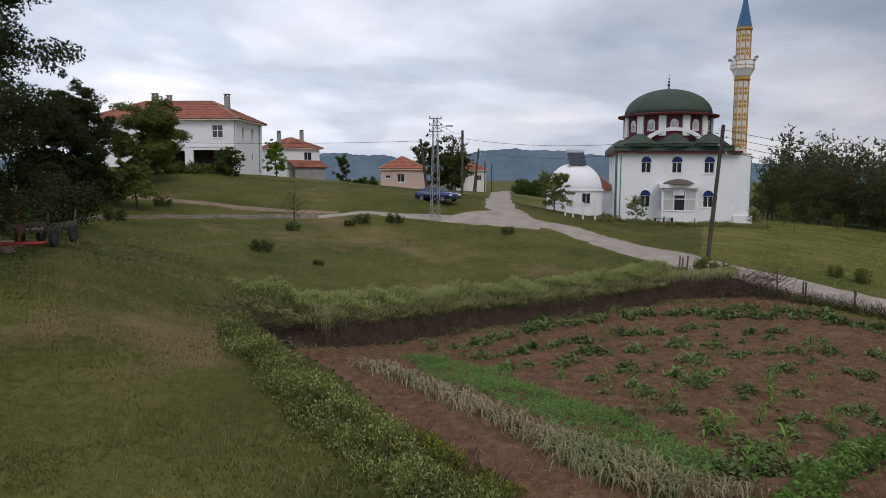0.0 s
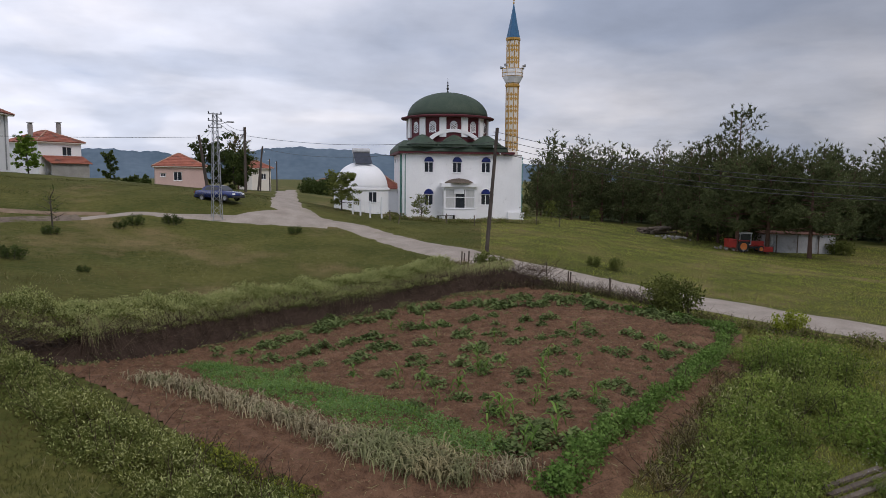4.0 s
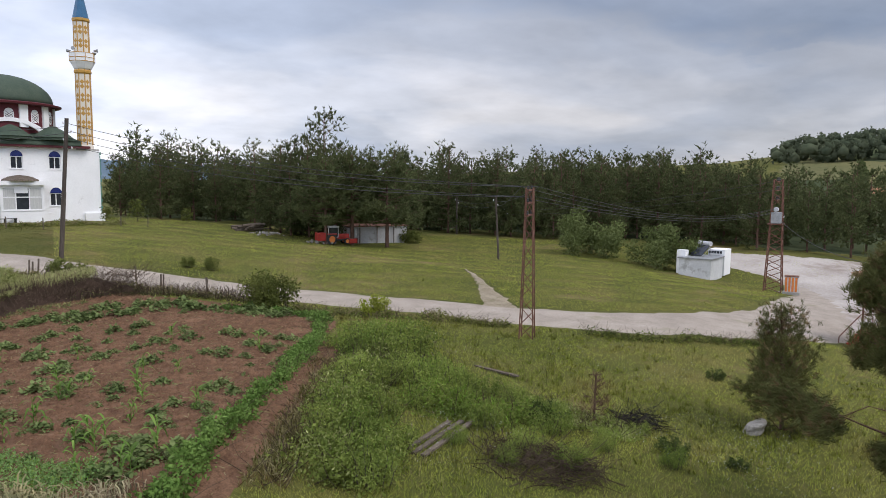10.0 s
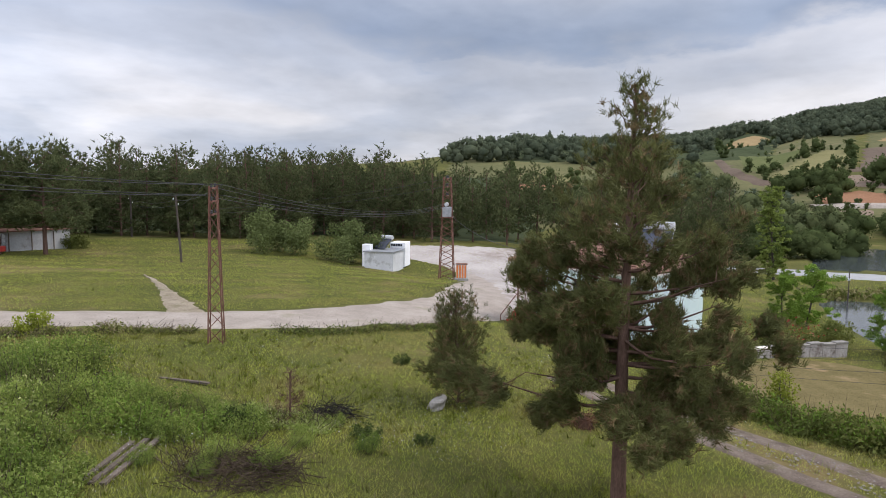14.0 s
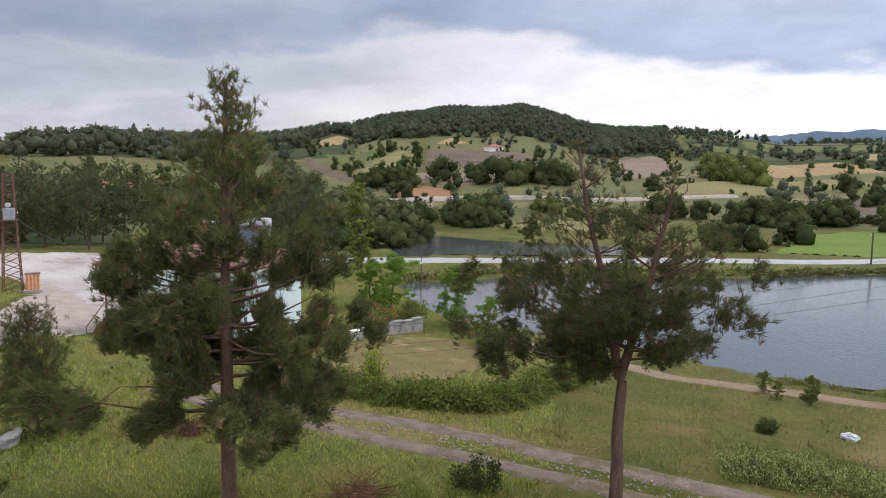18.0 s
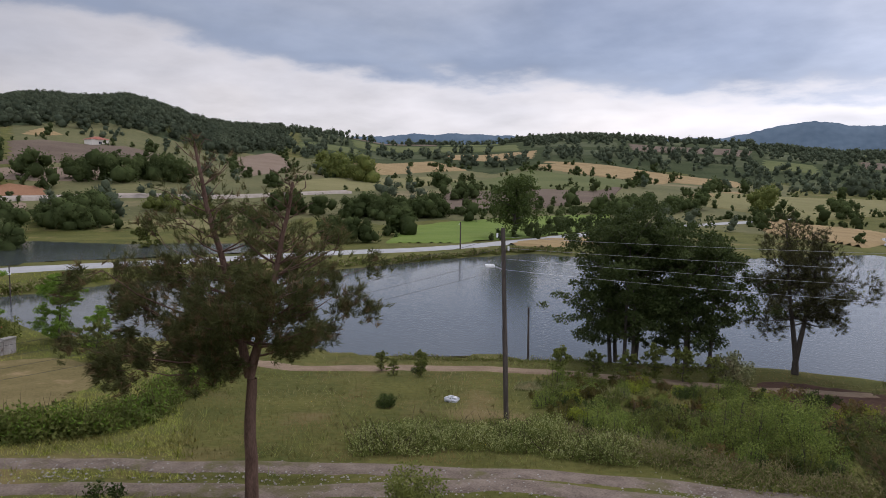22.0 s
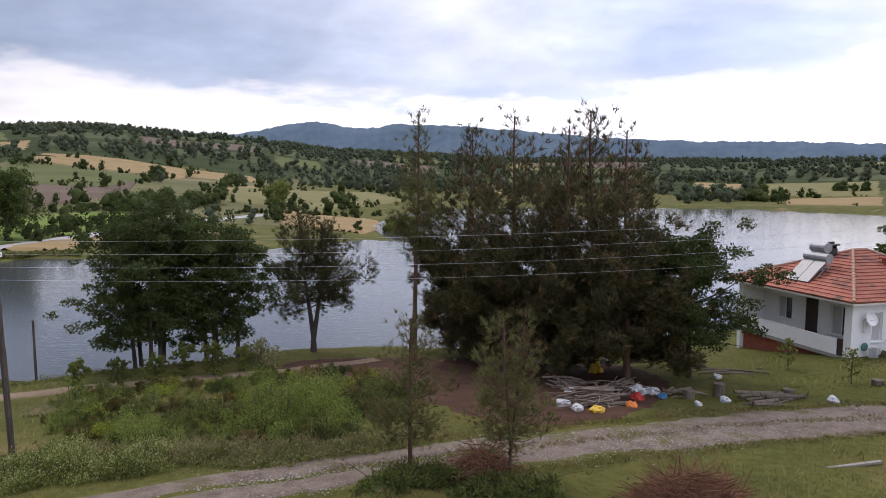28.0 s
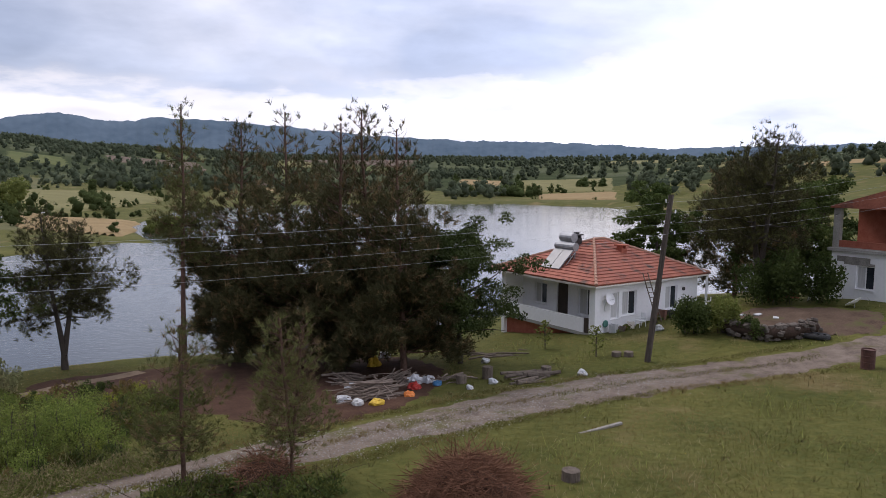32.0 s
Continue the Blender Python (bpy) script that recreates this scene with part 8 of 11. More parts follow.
def build_tractor():
    t = thing("tractor", *(51.73, 61.42), "red farm tractor with a white cab under the trees", "tractor", bearing(*(50.27, 61.46), *(54.33, 60.75)) - 10, sink=0.03)
    t.scale = (0.74, 0.78, 0.8)
    part("hood", soft_box(0.5, -0.4, 0.75, 2.4, 0.4, 1.45, 0.1), M_RED, t, "red tractor bonnet")
    part("chassis", boxes((-1.3, -0.3, 0.5, 2.3, 0.3, 0.85)), M_DARKMETAL, t)
    cab = part("cab_frame", boxes((-1.1, -0.75, 1.1, -1.02, -0.67, 2.4), (-1.1, 0.67, 1.1, -1.02, 0.75, 2.4), (0.42, -0.75, 1.1, 0.5, -0.67, 2.4), (0.42, 0.67, 1.1, 0.5, 0.75, 2.4), (-1.1, -0.75, 1.0, 0.5, 0.75, 1.1)), M_BAG, t)
    part("cab_glass", boxes((-1.0, -0.72, 1.12, 0.42, -0.7, 2.38), (-1.0, 0.7, 1.12, 0.42, 0.72, 2.38), (0.45, -0.66, 1.12, 0.47, 0.66, 2.38), (-1.07, -0.66, 1.12, -1.05, 0.66, 2.38)), M_GLASS, cab)
    part("cab_roof", soft_box(-1.2, -0.85, 2.4, 0.6, 0.85, 2.58, 0.06), M_BAG, cab, "white cab roof")
    for s in (-0.85, 0.85):
        wheel(t, -0.6, s, 0.78, 0.78, 0.42, M_ORANGE, 0.62)
        wheel(t, 1.9, s * 0.85, 0.45, 0.45, 0.28, M_ORANGE, 0.6)
        part("mudguard", soft_box(-1.35, s - 0.25, 1.45, 0.2, s + 0.25, 1.58, 0.05), M_RED, t)
    part("exhaust", rods([((1.3, 0.25, 1.4), (1.3, 0.25, 2.3), 0.04)]), M_DARKMETAL, t)
    part("loader", soft_box(2.2, -0.9, 0.1, 3.5, 0.9, 0.75, 0.08), M_RED, t, "red front bucket")
    part("rear_implement", soft_box(-2.7, -0.8, 0.6, -1.5, 0.8, 1.7, 0.08), M_RED, t)
    part("loader_arm", rods([((0.6, -0.5, 1.2), (2.4, -0.5, 0.6), 0.06), ((0.6, 0.5, 1.2), (2.4, 0.5, 0.6), 0.06)]), M_RED, t)


build_tractor()
t = thing("water_container", *(55.58, 62.45), "white caged plastic water tank beside the tractor", "tank", 15, sink=0.02)
part("tank", soft_box(-0.5, -0.55, 0.75, 0.5, 0.55, 1.75, 0.1), M_BAG, t)
part("cage", rods([((sx, sy, 0.6), (sx, sy, 1.8), 0.02) for sx in (-0.54, 0, 0.54) for sy in (-0.58, 0.58)] + [((-0.54, sy, z), (0.54, sy, z), 0.02) for sy in (-0.58, 0.58) for z in (0.9, 1.3, 1.7)]), M_STEEL, t)
part("pallet", boxes((-0.6, -0.6, -0.02, 0.6, 0.6, 0.6)), M_WOOD, t)


def stone_heap(name, x, y, n, w, h, seed, label, mat=None, r=(0.08, 0.22)):
    rng = np.random.default_rng(seed)
    t = thing(name, x, y, label, "heap", seed * 30)
    base = bmesh.new()
    bmesh.ops.create_icosphere(base, subdivisions=1 if n > 1 else 3, radius=1.0)
    for v in base.verts:
        v.co *= 1 + (0.22 if n > 1 else 0.1) * math.sin(v.co.x * 5 + v.co.y * 3 + v.co.z * 4) + (0.0 if n > 1 else 0.16 * noise.noise(v.co * 1.8))
    me = bpy.data.meshes.new("stone")
    base.to_mesh(me)
    base.free()
    me.materials.append(mat or M_STONE)
    for k in range(n):
        a, q = rng.uniform(0, 6.28), rng.random() ** 0.6
        s = rng.uniform(*r)
        ob = new("stone", me)
        ob.parent = t
        ob.location = (math.cos(a) * q * w, math.sin(a) * q * w * 0.6, h * (1 - q) * rng.random() + s * 0.25)
        ob.rotation_euler = tuple(rng.uniform(0, 6.28, 3))
        ob.scale = (s, s * rng.uniform(0.6, 1.0), s * rng.uniform(0.5, 0.8))
    return t


stone_heap("stone_heap", 47.89, 69.01, 40, 3.0, 0.5, 3, "scattered pale rubble stones by the wood stack")
stone_heap("stone_heap", 50.16, 62.32, 26, 2.2, 0.4, 4, "pale rubble in front of the tractor")
t = stone_heap("boulder", 22.23, 6.63, 1, 0.01, 0.05, 5, "single pale grey boulder in the grass", r=(0.42, 0.44))


def log_stack(name, x, y, turn, rows, length, label, r=0.06, mat=None, cat="wood pile", seed=1, messy=0.12):
    rng = np.random.default_rng(seed)
    t = thing(name, x, y, label, cat, turn)
    for k in range(rows):
        lay = k // 9
        u = (k % 9) * r * 2.3 - r * 9 + rng.normal() * messy
        z = r + lay * r * 1.7
        a = rng.normal() * 0.25
        ln = length * rng.uniform(0.6, 1.1)
        rr = r * rng.uniform(0.6, 1.3)
        off = rng.normal() * messy * 3
        part("log", rods([((off - ln / 2 * math.cos(a), u - ln / 2 * math.sin(a), z), (off + ln / 2 * math.cos(a), u + ln / 2 * math.sin(a), z + rng.normal() * 0.08), rr)], 7), mat or M_WOOD, t)
    return t


log_stack("wood_stack", 48.47, 73.45, 10, 30, 3.5, "stack of grey timber at the forest edge", 0.12, seed=2)

def branch_heap(name, x, y, turn, n, length, w, h, label, seed):
    """A messy heap of crooked cut branches."""
    rng = np.random.default_rng(seed)
    t = thing(name, x, y, label, "wood pile", turn)
    for k in range(n):
        a = rng.normal() * 0.3 + (rng.random() < 0.15) * 1.2
        ln = length * rng.uniform(0.45, 1.05)
        v0 = rng.uniform(-1, 1)
        c = np.array([rng.normal() * 0.35, v0 * w, 0.05 + h * (1 - v0 * v0) * rng.random()])
        d = np.array([math.cos(a), math.sin(a), rng.normal() * 0.07]) * ln / 2
        r = rng.uniform(0.022, 0.06)
        v, f = tube(wobble_line(c - d, c + d, 6, 0.045, rng), np.linspace(r, r * 0.55, 6), 6)
        v[:, 2] = np.maximum(v[:, 2], 0.01)
        mesh_object("branch", v, f, M_BRANCH, t, smooth=True)
    return t


branch_heap("branch_pile", -2.75, -29.07, 20, 70, 2.6, 0.9, 0.6, "heap of crooked grey cut branches under the pines", 3)
branch_heap("branch_pile", -4.14, -31.63, 50, 36, 2.4, 0.7, 0.5, "loose crooked branches leaning by the heap", 4)
branch_heap("branch_pile", -2.13, -32.43, -20, 24, 1.8, 0.6, 0.35, "scattered branches under the pines", 5)
branch_heap("branch_pile", -6.70, -31.09, 10, 16, 0.9, 0.4, 0.3, "small heap of split firewood", 8)
t = thing("timber_planks", 13.68, 11.85, "three grey weathered planks lying in the grass", "planks", bearing(*(12.53, 11.63), *(15.17, 12.26)))
for k in range(3):
    part("plank", boxes((-1.5, k * 0.28 - 0.3, 0.04, 1.4 - 0.2 * k, k * 0.28 - 0.16, 0.1)), M_WOOD, t)
t = thing("timber_plank", 20.40, 15.14, "grey plank lying in the meadow", "plank", bearing(*(20.46, 15.72), *(20.42, 14.60)))
part("plank", boxes((-1.0, -0.07, 0.03, 1.0, 0.07, 0.09)), M_WOOD, t)
t = thing("concrete_slab", -9.54, -21.48, "long grey concrete kerb lying in the grass", "slab", bearing(*(-8.29, -20.92), *(-10.81, -21.98)))
part("slab", soft_box(-1.2, -0.06, -0.03, 1.2, 0.06, 0.05, 0.01), M_STONE, t)

# hay cart at the meadow's edge
t = thing("farm_cart", *(-17.08, 30.21), "old dark wooden farm cart with steel wheels", "cart", bearing(*(-17.37, 28.88), *(-17.63, 33.32)), sink=0.02)
part("platform", boxes((-1.5, -0.6, 0.62, 1.4, 0.6, 0.74)), M_WOOD, t)
for s in (-0.62, 0.62):
    part("side_rail", boxes((-1.5, s - 0.03, 0.742, 1.4, s + 0.03, 0.95)), M_WOOD, t)
    for x in (-0.9, 0.85):
        wheel(t, x, s * 1.12, 0.36, 0.36, 0.14, M_DARKMETAL)
part("stake", rods([((1.3, -0.55, 0.7), (1.4, -0.6, 1.45), 0.04), ((1.3, 0.55, 0.7), (1.35, 0.6, 1.3), 0.04)]), M_WOOD, t)
part("drawbar", rods([((1.4, 0, 0.65), (2.1, -0.5, 0.1), 0.05)]), M_WOOD, t)
t = thing("harrow", *(-17.06, 27.78), "red painted iron harrow frame on the ground", "farm tool", 20, sink=0.02)
for k in range(4):
    part("beam", rods([((-1.1, k * 0.35 - 0.5, 0.15), (1.1, k * 0.35 - 0.5, 0.15), 0.035)]), M_RED, t)
part("upright", rods([((0.2, 0, 0.15), (0.2, 0, 1.5), 0.05), ((0.2, -0.5, 0.15), (0.2, 0.55, 0.15), 0.035)]), M_RED, t)

# things round the lake house and the wood pile
t = thing("oil_drum", *(-24.66, -26.64), "rusty dark red steel drum beside the track", "drum", 0, sink=0.02)
part("drum", lathe([(0.0, 0.0), (0.3, 0.0), (0.31, 0.02), (0.29, 0.04), (0.29, 0.28), (0.305, 0.3), (0.29, 0.32), (0.29, 0.56), (0.305, 0.58), (0.29, 0.6), (0.29, 0.86), (0.31, 0.88), (0.27, 0.88), (0.27, 0.84), (0, 0.84)], 22), M_RUSTDARK, t)
for nm, spot, mt, s, lb in (
        ("plastic_sack", (-5.00, -31.40), M_BAG, 0.36, "stuffed white plastic sack by the log pile"),
        ("plastic_sack", (-5.63, -31.40), M_BAG, 0.28, "pale plastic sack by the log pile"),
        ("plastic_sack", (-4.75, -30.13), M_RED, 0.3, "red plastic sack by the log pile"),
        ("plastic_sack", (-4.54, -39.94), M_BAG, 0.35, "pale sack under the pines"),
        ("plastic_sack", (-5.87, -30.64), M_BLUE, 0.2, "blue plastic sack by the log pile"),
        ("plastic_sack", (-4.26, -28.38), M_ORANGE, 0.22, "orange plastic sack by the log pile"),
        ("plastic_sack", (-1.54, -28.46), M_BAG, 0.25, "grey crumpled sack beside the branches"),
        ("plastic_sack", (-2.06, -27.62), M_CURTAIN, 0.24, "pale crumpled sack beside the branches"),
        ("plastic_sack", (-6.98, -29.07), M_BAG, 0.18, "white crumpled bag in the grass"),
        ("plastic_sack", (-8.17, -29.59), M_BAG, 0.2, "pale crumpled bag by the stump"),
        ("yellow_sheet", (-3.59, -36.72), M_YELLOW, 0.32, "yellow plastic sheet hung under the pines"),
        ("yellow_sheet", (-2.78, -27.36), M_YELLOW, 0.24, "yellow plastic sheet on the ground"),
        ("bucket", (-1.98, -31.14), M_BAG, 0.2, "white plastic bucket beside the logs"),
        ("plastic_sack", (-9.23, -34.90), M_BAG, 0.22, "white plastic sheet lying in the grass"),
        ("plastic_sack", (-12.54, -29.88), M_BAG, 0.22, "white plastic sheet at the track's edge"),
        ("plastic_sack", (21.02, -22.10), M_BAG, 0.26, "torn white plastic sheet in the meadow"),
        ("plastic_sack", (-20.11, -37.10), M_BAG, 0.3, "white tarpaulin bundle by the house")):
    t = thing(nm, *spot, lb, "sack", s * 300, sink=0.03)
    bm = bmesh.new()
    bmesh.ops.create_icosphere(bm, subdivisions=3, radius=s)
    for v in bm.verts:
        o2 = Vector((spot[0], spot[1], 0))
        n = noise.noise(v.co * 4.0 + o2) + 0.6 * noise.noise(v.co * 11.0 + o2)
        v.co *= 1 + 0.6 * n
        v.co.z = max(-0.02, v.co.z * (1.5 if nm == "yellow_sheet" and s > 0.3 else 0.75) + s * 0.5)
    part("bag", bm, mt, t)
for k, (spot, h) in enumerate((((-6.93, -30.42), 0.4), ((-8.28, -30.91), 0.6), ((-11.17, -31.05), 0.3), ((-15.49, -32.72), 0.25), ((-16.02, -32.46), 0.25), ((-6.89, -17.06), 0.3))):
    t = thing("tree_stump", *spot, "cut round of tree trunk used as a block", "stump", k * 50, sink=0.02)
    part("block", lathe([(0.0, 0), (0.25, 0), (0.24, h), (0.0, h + 0.01)], 12), M_WOOD, t)
log_stack("log_pile", -9.93, -29.89, 10, 14, 1.6, "small heap of cut logs beside the track", 0.07, seed=6, messy=0.2)
log_stack("scrap_boards", -10.39, -36.24, -10, 12, 2.2, "scattered boards in the grass", 0.05, seed=7, messy=0.5)
t = thing("satellite_dish", *(-31.63, -35.44), "white satellite dish lying on the bare ground", "dish", 30)
part("dish", lathe([(0.0, 0.0), (0.25, 0.03), (0.45, 0.11), (0.5, 0.15), (0.48, 0.16), (0.25, 0.06), (0.0, 0.03)], 22), M_PVC, t, "", Matrix.Translation((0, 0, 0.25)) @ Matrix.Rotation(radians(35), 4, "X"))
part("mount", rods([((0, 0, 0), (0, 0, 0.28), 0.03)]), M_STEEL, t)
for k, spot in enumerate(((-25.92, -31.64), (-25.74, -32.04), (-26.10, -31.36))):
    t = thing("old_tyre", *spot, "worn black tyre on the ground", "tyre", k * 60, sink=0.02)
    part("tyre", lathe([(0.28, 0.02), (0.42, 0.0), (0.47, 0.08), (0.47, 0.16), (0.42, 0.24), (0.28, 0.22), (0.28, 0.02)], 22), M_TYRE, t)


M_WALLOLD = material("old_limewash_wall", (0.3, 0.27, 0.25), (0.5, 0.46, 0.43), 1.5, 0.9, 0.6, 6, spot=(0.17, 0.14, 0.12), spot_scale=1.2, spot_at=0.52)


def rubble_wall(name, line, h, w, label, seed, stones=150, mat=None):
    """A low dry wall of single stones."""
    rng = np.random.default_rng(seed)
    c = smooth_line(line, 0.3)
    t = thing(name, *c[len(c) // 2], label, "wall")
    base = bmesh.new()
    bmesh.ops.create_cube(base, size=1.0)
    bmesh.ops.bevel(base, geom=base.edges[:], offset=0.16, segments=1, affect="EDGES")
    me = bpy.data.meshes.new("stone")
    base.to_mesh(me)
    base.free()
    me.materials.append(mat or M_STONE)
    o = t.location
    core = []
    for k in range(stones):
        p = c[int(rng.integers(0, len(c)))]
        s = rng.uniform(0.16, 0.34)
        x, y = p[0] + rng.normal() * w * 0.25, p[1] + rng.normal() * w * 0.25
        ob = new("stone", me)
        ob.parent = t
        ob.location = (x - o.x, y - o.y, ground_z(p[0], p[1]) - o.z + rng.random() * (h - s * 0.5))
        ob.rotation_euler = (rng.normal() * 0.2, rng.normal() * 0.2, rng.uniform(0, 6.28))
        ob.scale = (s * 1.3, s, s * 0.7)
    p3 = np.stack([c[:, 0] - o.x, c[:, 1] - o.y, heights(c[:, 0], c[:, 1]) - o.z + h * 0.42], 1)
    v, f = tube(p3, np.full(len(c), h * 0.42), 6)
    mesh_object("core", v, f, M_BANK, t)


rubble_wall("dry_stone_wall", [(-22.91, -34.73), (-23.40, -33.18), (-24.65, -32.13), (-26.42, -32.26)], 0.9, 0.5, "low dark dry stone wall holding the platform", 8, 290, M_STONEDARK)
a, b = (45.33, -5.77), (48.90, -12.22)
t = thing("garden_wall", *a, "low pale weathered garden retaining wall", "wall", bearing(*a, *b))
gl = math.hypot(b[0] - a[0], b[1] - a[1])
for k in range(8):
    u0, u1 = gl * k / 8, gl * (k + 1) / 8 - 0.02
    part("wall_block", soft_box(u0, -0.15, -0.5, u1, 0.2, 0.42 + 0.05 * (k % 3) + 0.02 * k, 0.04), M_WALLOLD, t)
    part("coping", soft_box(u0, -0.22, 0.422 + 0.05 * (k % 3) + 0.02 * k, u1, 0.27, 0.54 + 0.05 * (k % 3) + 0.02 * k, 0.03), M_CREAM if k < 2 else M_STONE, t)


def brush_pile(name, x, y, w, h, n, seed, label, mat=None):
    rng = np.random.default_rng(seed)
    t = thing(name, x, y, label, "brush pile", seed * 20)
    pcs = []
    for k in range(n):
        a, q = rng.uniform(0, 6.28), rng.random() ** 0.5
        c = np.array([math.cos(a) * q * w, math.sin(a) * q * w * 0.7, h * (1 - q ** 1.5) * rng.uniform(0.3, 1.0)])
        d = unit(rng.normal(size=3) * np.array([1, 1, 0.35])) * rng.uniform(0.3, 0.8)
        pcs.append(tube(wobble_line(c - d, c + d, 4, 0.09, rng), np.full(4, rng.uniform(0.004, 0.011)), 3))
    v, f = join(pcs)
    tagged(mesh_object("twig_mass", v, f, mat or M_TWIG, t), kind="stuff")
    if h > 0.45:
        part("litter", lathe([(w * 0.8, -0.1), (w * 0.6, h * 0.2), (w * 0.35, h * 0.5), (0.0, h * 0.62)], 14), M_NEEDLELITTER, t)


M_TWIG_RED = material("reddish_dry_brush", (0.12, 0.055, 0.034), (0.26, 0.14, 0.088), 5, 0.95, 0.5, 4, vary=0.4)
brush_pile("brush_pile", -3.88, -16.35, 2.0, 1.2, 2600, 3, "heap of reddish dry brushwood", M_TWIG_RED)
brush_pile("brush_pile", 17.40, -2.63, 0.9, 0.4, 160, 8, "low heap of brown brushwood beside the track", M_TWIG_RED)
brush_pile("brush_pile", 1.24, -19.26, 1.1, 0.8, 420, 4, "reddish dry pine brush between the young pines", M_TWIG_RED)
brush_pile("brush_pile", 14.16, 9.41, 1.8, 0.28, 520, 5, "flat heap of grey dry twigs in the grass")
brush_pile("brush_pile", 19.60, 9.32, 0.8, 0.35, 140, 6, "dark burnt brush heap in the grass", M_ASH)
brush_pile("brush_pile", 23.53, 1.84, 0.5, 0.6, 90, 7, "small dead reddish pine branch heap", M_TWIG_RED)


# ---- the vegetable garden ----
GARDEN = [(-6.57, 25.47), (-2.37, 29.91), (4.96, 35.56), (6.89, 38.49), (12.23, 39.66), (17.23, 39.61), (20.78, 32.29), (21.45, 25.34), (17.84, 20.79), (11.52, 15.36), (7.65, 12.20), (3.5, 8.5), (1.0, 9.5), (0.71, 13.28), (-0.02, 14.80), (-1.24, 17.36), (-3.44, 21.32)]
patch("garden_soil", GARDEN, M_SOIL, "tilled reddish garden soil with clods", "soil", 0.06, 0.35, 0.0)


def in_garden(x, y, margin=0.0):
    return edge_distance(np.atleast_1d(x), np.atleast_1d(y), GARDEN) < -margin


def clods(n, seed):
    """Loose soil clods on the bed."""
    rng = np.random.default_rng(seed)
    lo, hi = np.array(GARDEN).min(0), np.array(GARDEN).max(0)
    p = rng.uniform(lo, hi, (n, 2))
    p = p[in_garden(p[:, 0], p[:, 1], 0.3)]
    s = rng.uniform(0.025, 0.085, len(p)) * (1 + (rng.random(len(p)) < 0.05) * 1.2)
    z = heights(p[:, 0], p[:, 1]) + 0.06
    a = rng.uniform(0, 6.28, len(p))
    tet = np.array([[1, 0, 0], [-0.5, 0.86, 0], [-0.5, -0.86, 0], [0, 0, 0.9]])
    ca, sa = np.cos(a), np.sin(a)
    v = np.stack([tet[None, :, 0] * ca[:, None] - tet[None, :, 1] * sa[:, None], tet[None, :, 0] * sa[:, None] + tet[None, :, 1] * ca[:, None], np.broadcast_to(tet[None, :, 2], (len(p), 4))], 2) * s[:, None, None]
    v += np.stack([p[:, 0], p[:, 1], z], 1)[:, None]
    f = (np.arange(len(p))[:, None, None] * 4 + np.array([[0, 1, 3], [1, 2, 3], [2, 0, 3]])[None]).reshape(-1, 3)
    ob = mesh_object("soil_clods", v.reshape(-1, 3), f, M_SOIL)
    tagged(ob, "loose clods of reddish soil", "soil", kind="stuff")


clods(60000, 21)


def straw_bits(n, seed):
    """Dry stalks strewn over the soil."""
    rng = np.random.default_rng(seed)
    lo, hi = np.array(GARDEN).min(0), np.array(GARDEN).max(0)
    p = rng.uniform(lo, hi, (n, 2))
    p = p[in_garden(p[:, 0], p[:, 1], 0.3)]
    v, f = leaf_cards(np.stack([p[:, 0], p[:, 1], heights(p[:, 0], p[:, 1]) + 0.09], 1), 0.2, rng, narrow=0.09, outward=rng.normal(size=(len(p), 3)) * np.array([3, 3, 0.2]))
    tagged(mesh_object("straw_bits", v, f, M_BLADE_DRY), "dry straw bits strewn over the soil", "straw", kind="stuff")


straw_bits(16000, 22)


def corn_plant(h, seed):
    rng = np.random.default_rng(seed)
    vs, fs, n = [], [], 0
    stalk = tube(wobble_line((0, 0, -0.03), (rng.normal() * 0.04, rng.normal() * 0.04, h * 0.75), 4, 0.01, rng), [0.014, 0.012, 0.009, 0.006], 5)
    leaves = []
    for k in range(9):
        a = k * 2.6 + rng.normal() * 0.4
        z0 = h * (0.05 + 0.075 * k)
        ln = h * rng.uniform(0.4, 0.65)
        d = np.array([math.cos(a), math.sin(a), 0])
        w = np.array([-math.sin(a), math.cos(a), 0])
        rows = []
        bend = rng.uniform(0.7, 1.5)
        for u in np.linspace(0, 1, 6):
            c = np.array([0, 0, z0]) + d * ln * u * 0.75 + np.array([0, 0, 1]) * ln * (1.15 * u - bend * u * u)
            ww = 0.034 * math.sin(math.pi * (0.15 + 0.85 * u)) + 0.002
            rows += [c - w * ww, c + w * ww]
        leaves.append((np.array(rows), grid_faces(6, 2)))
    v, f = join([stalk] + leaves)
    return [("leaves", v, f, M_LEAF_CORN, True)]


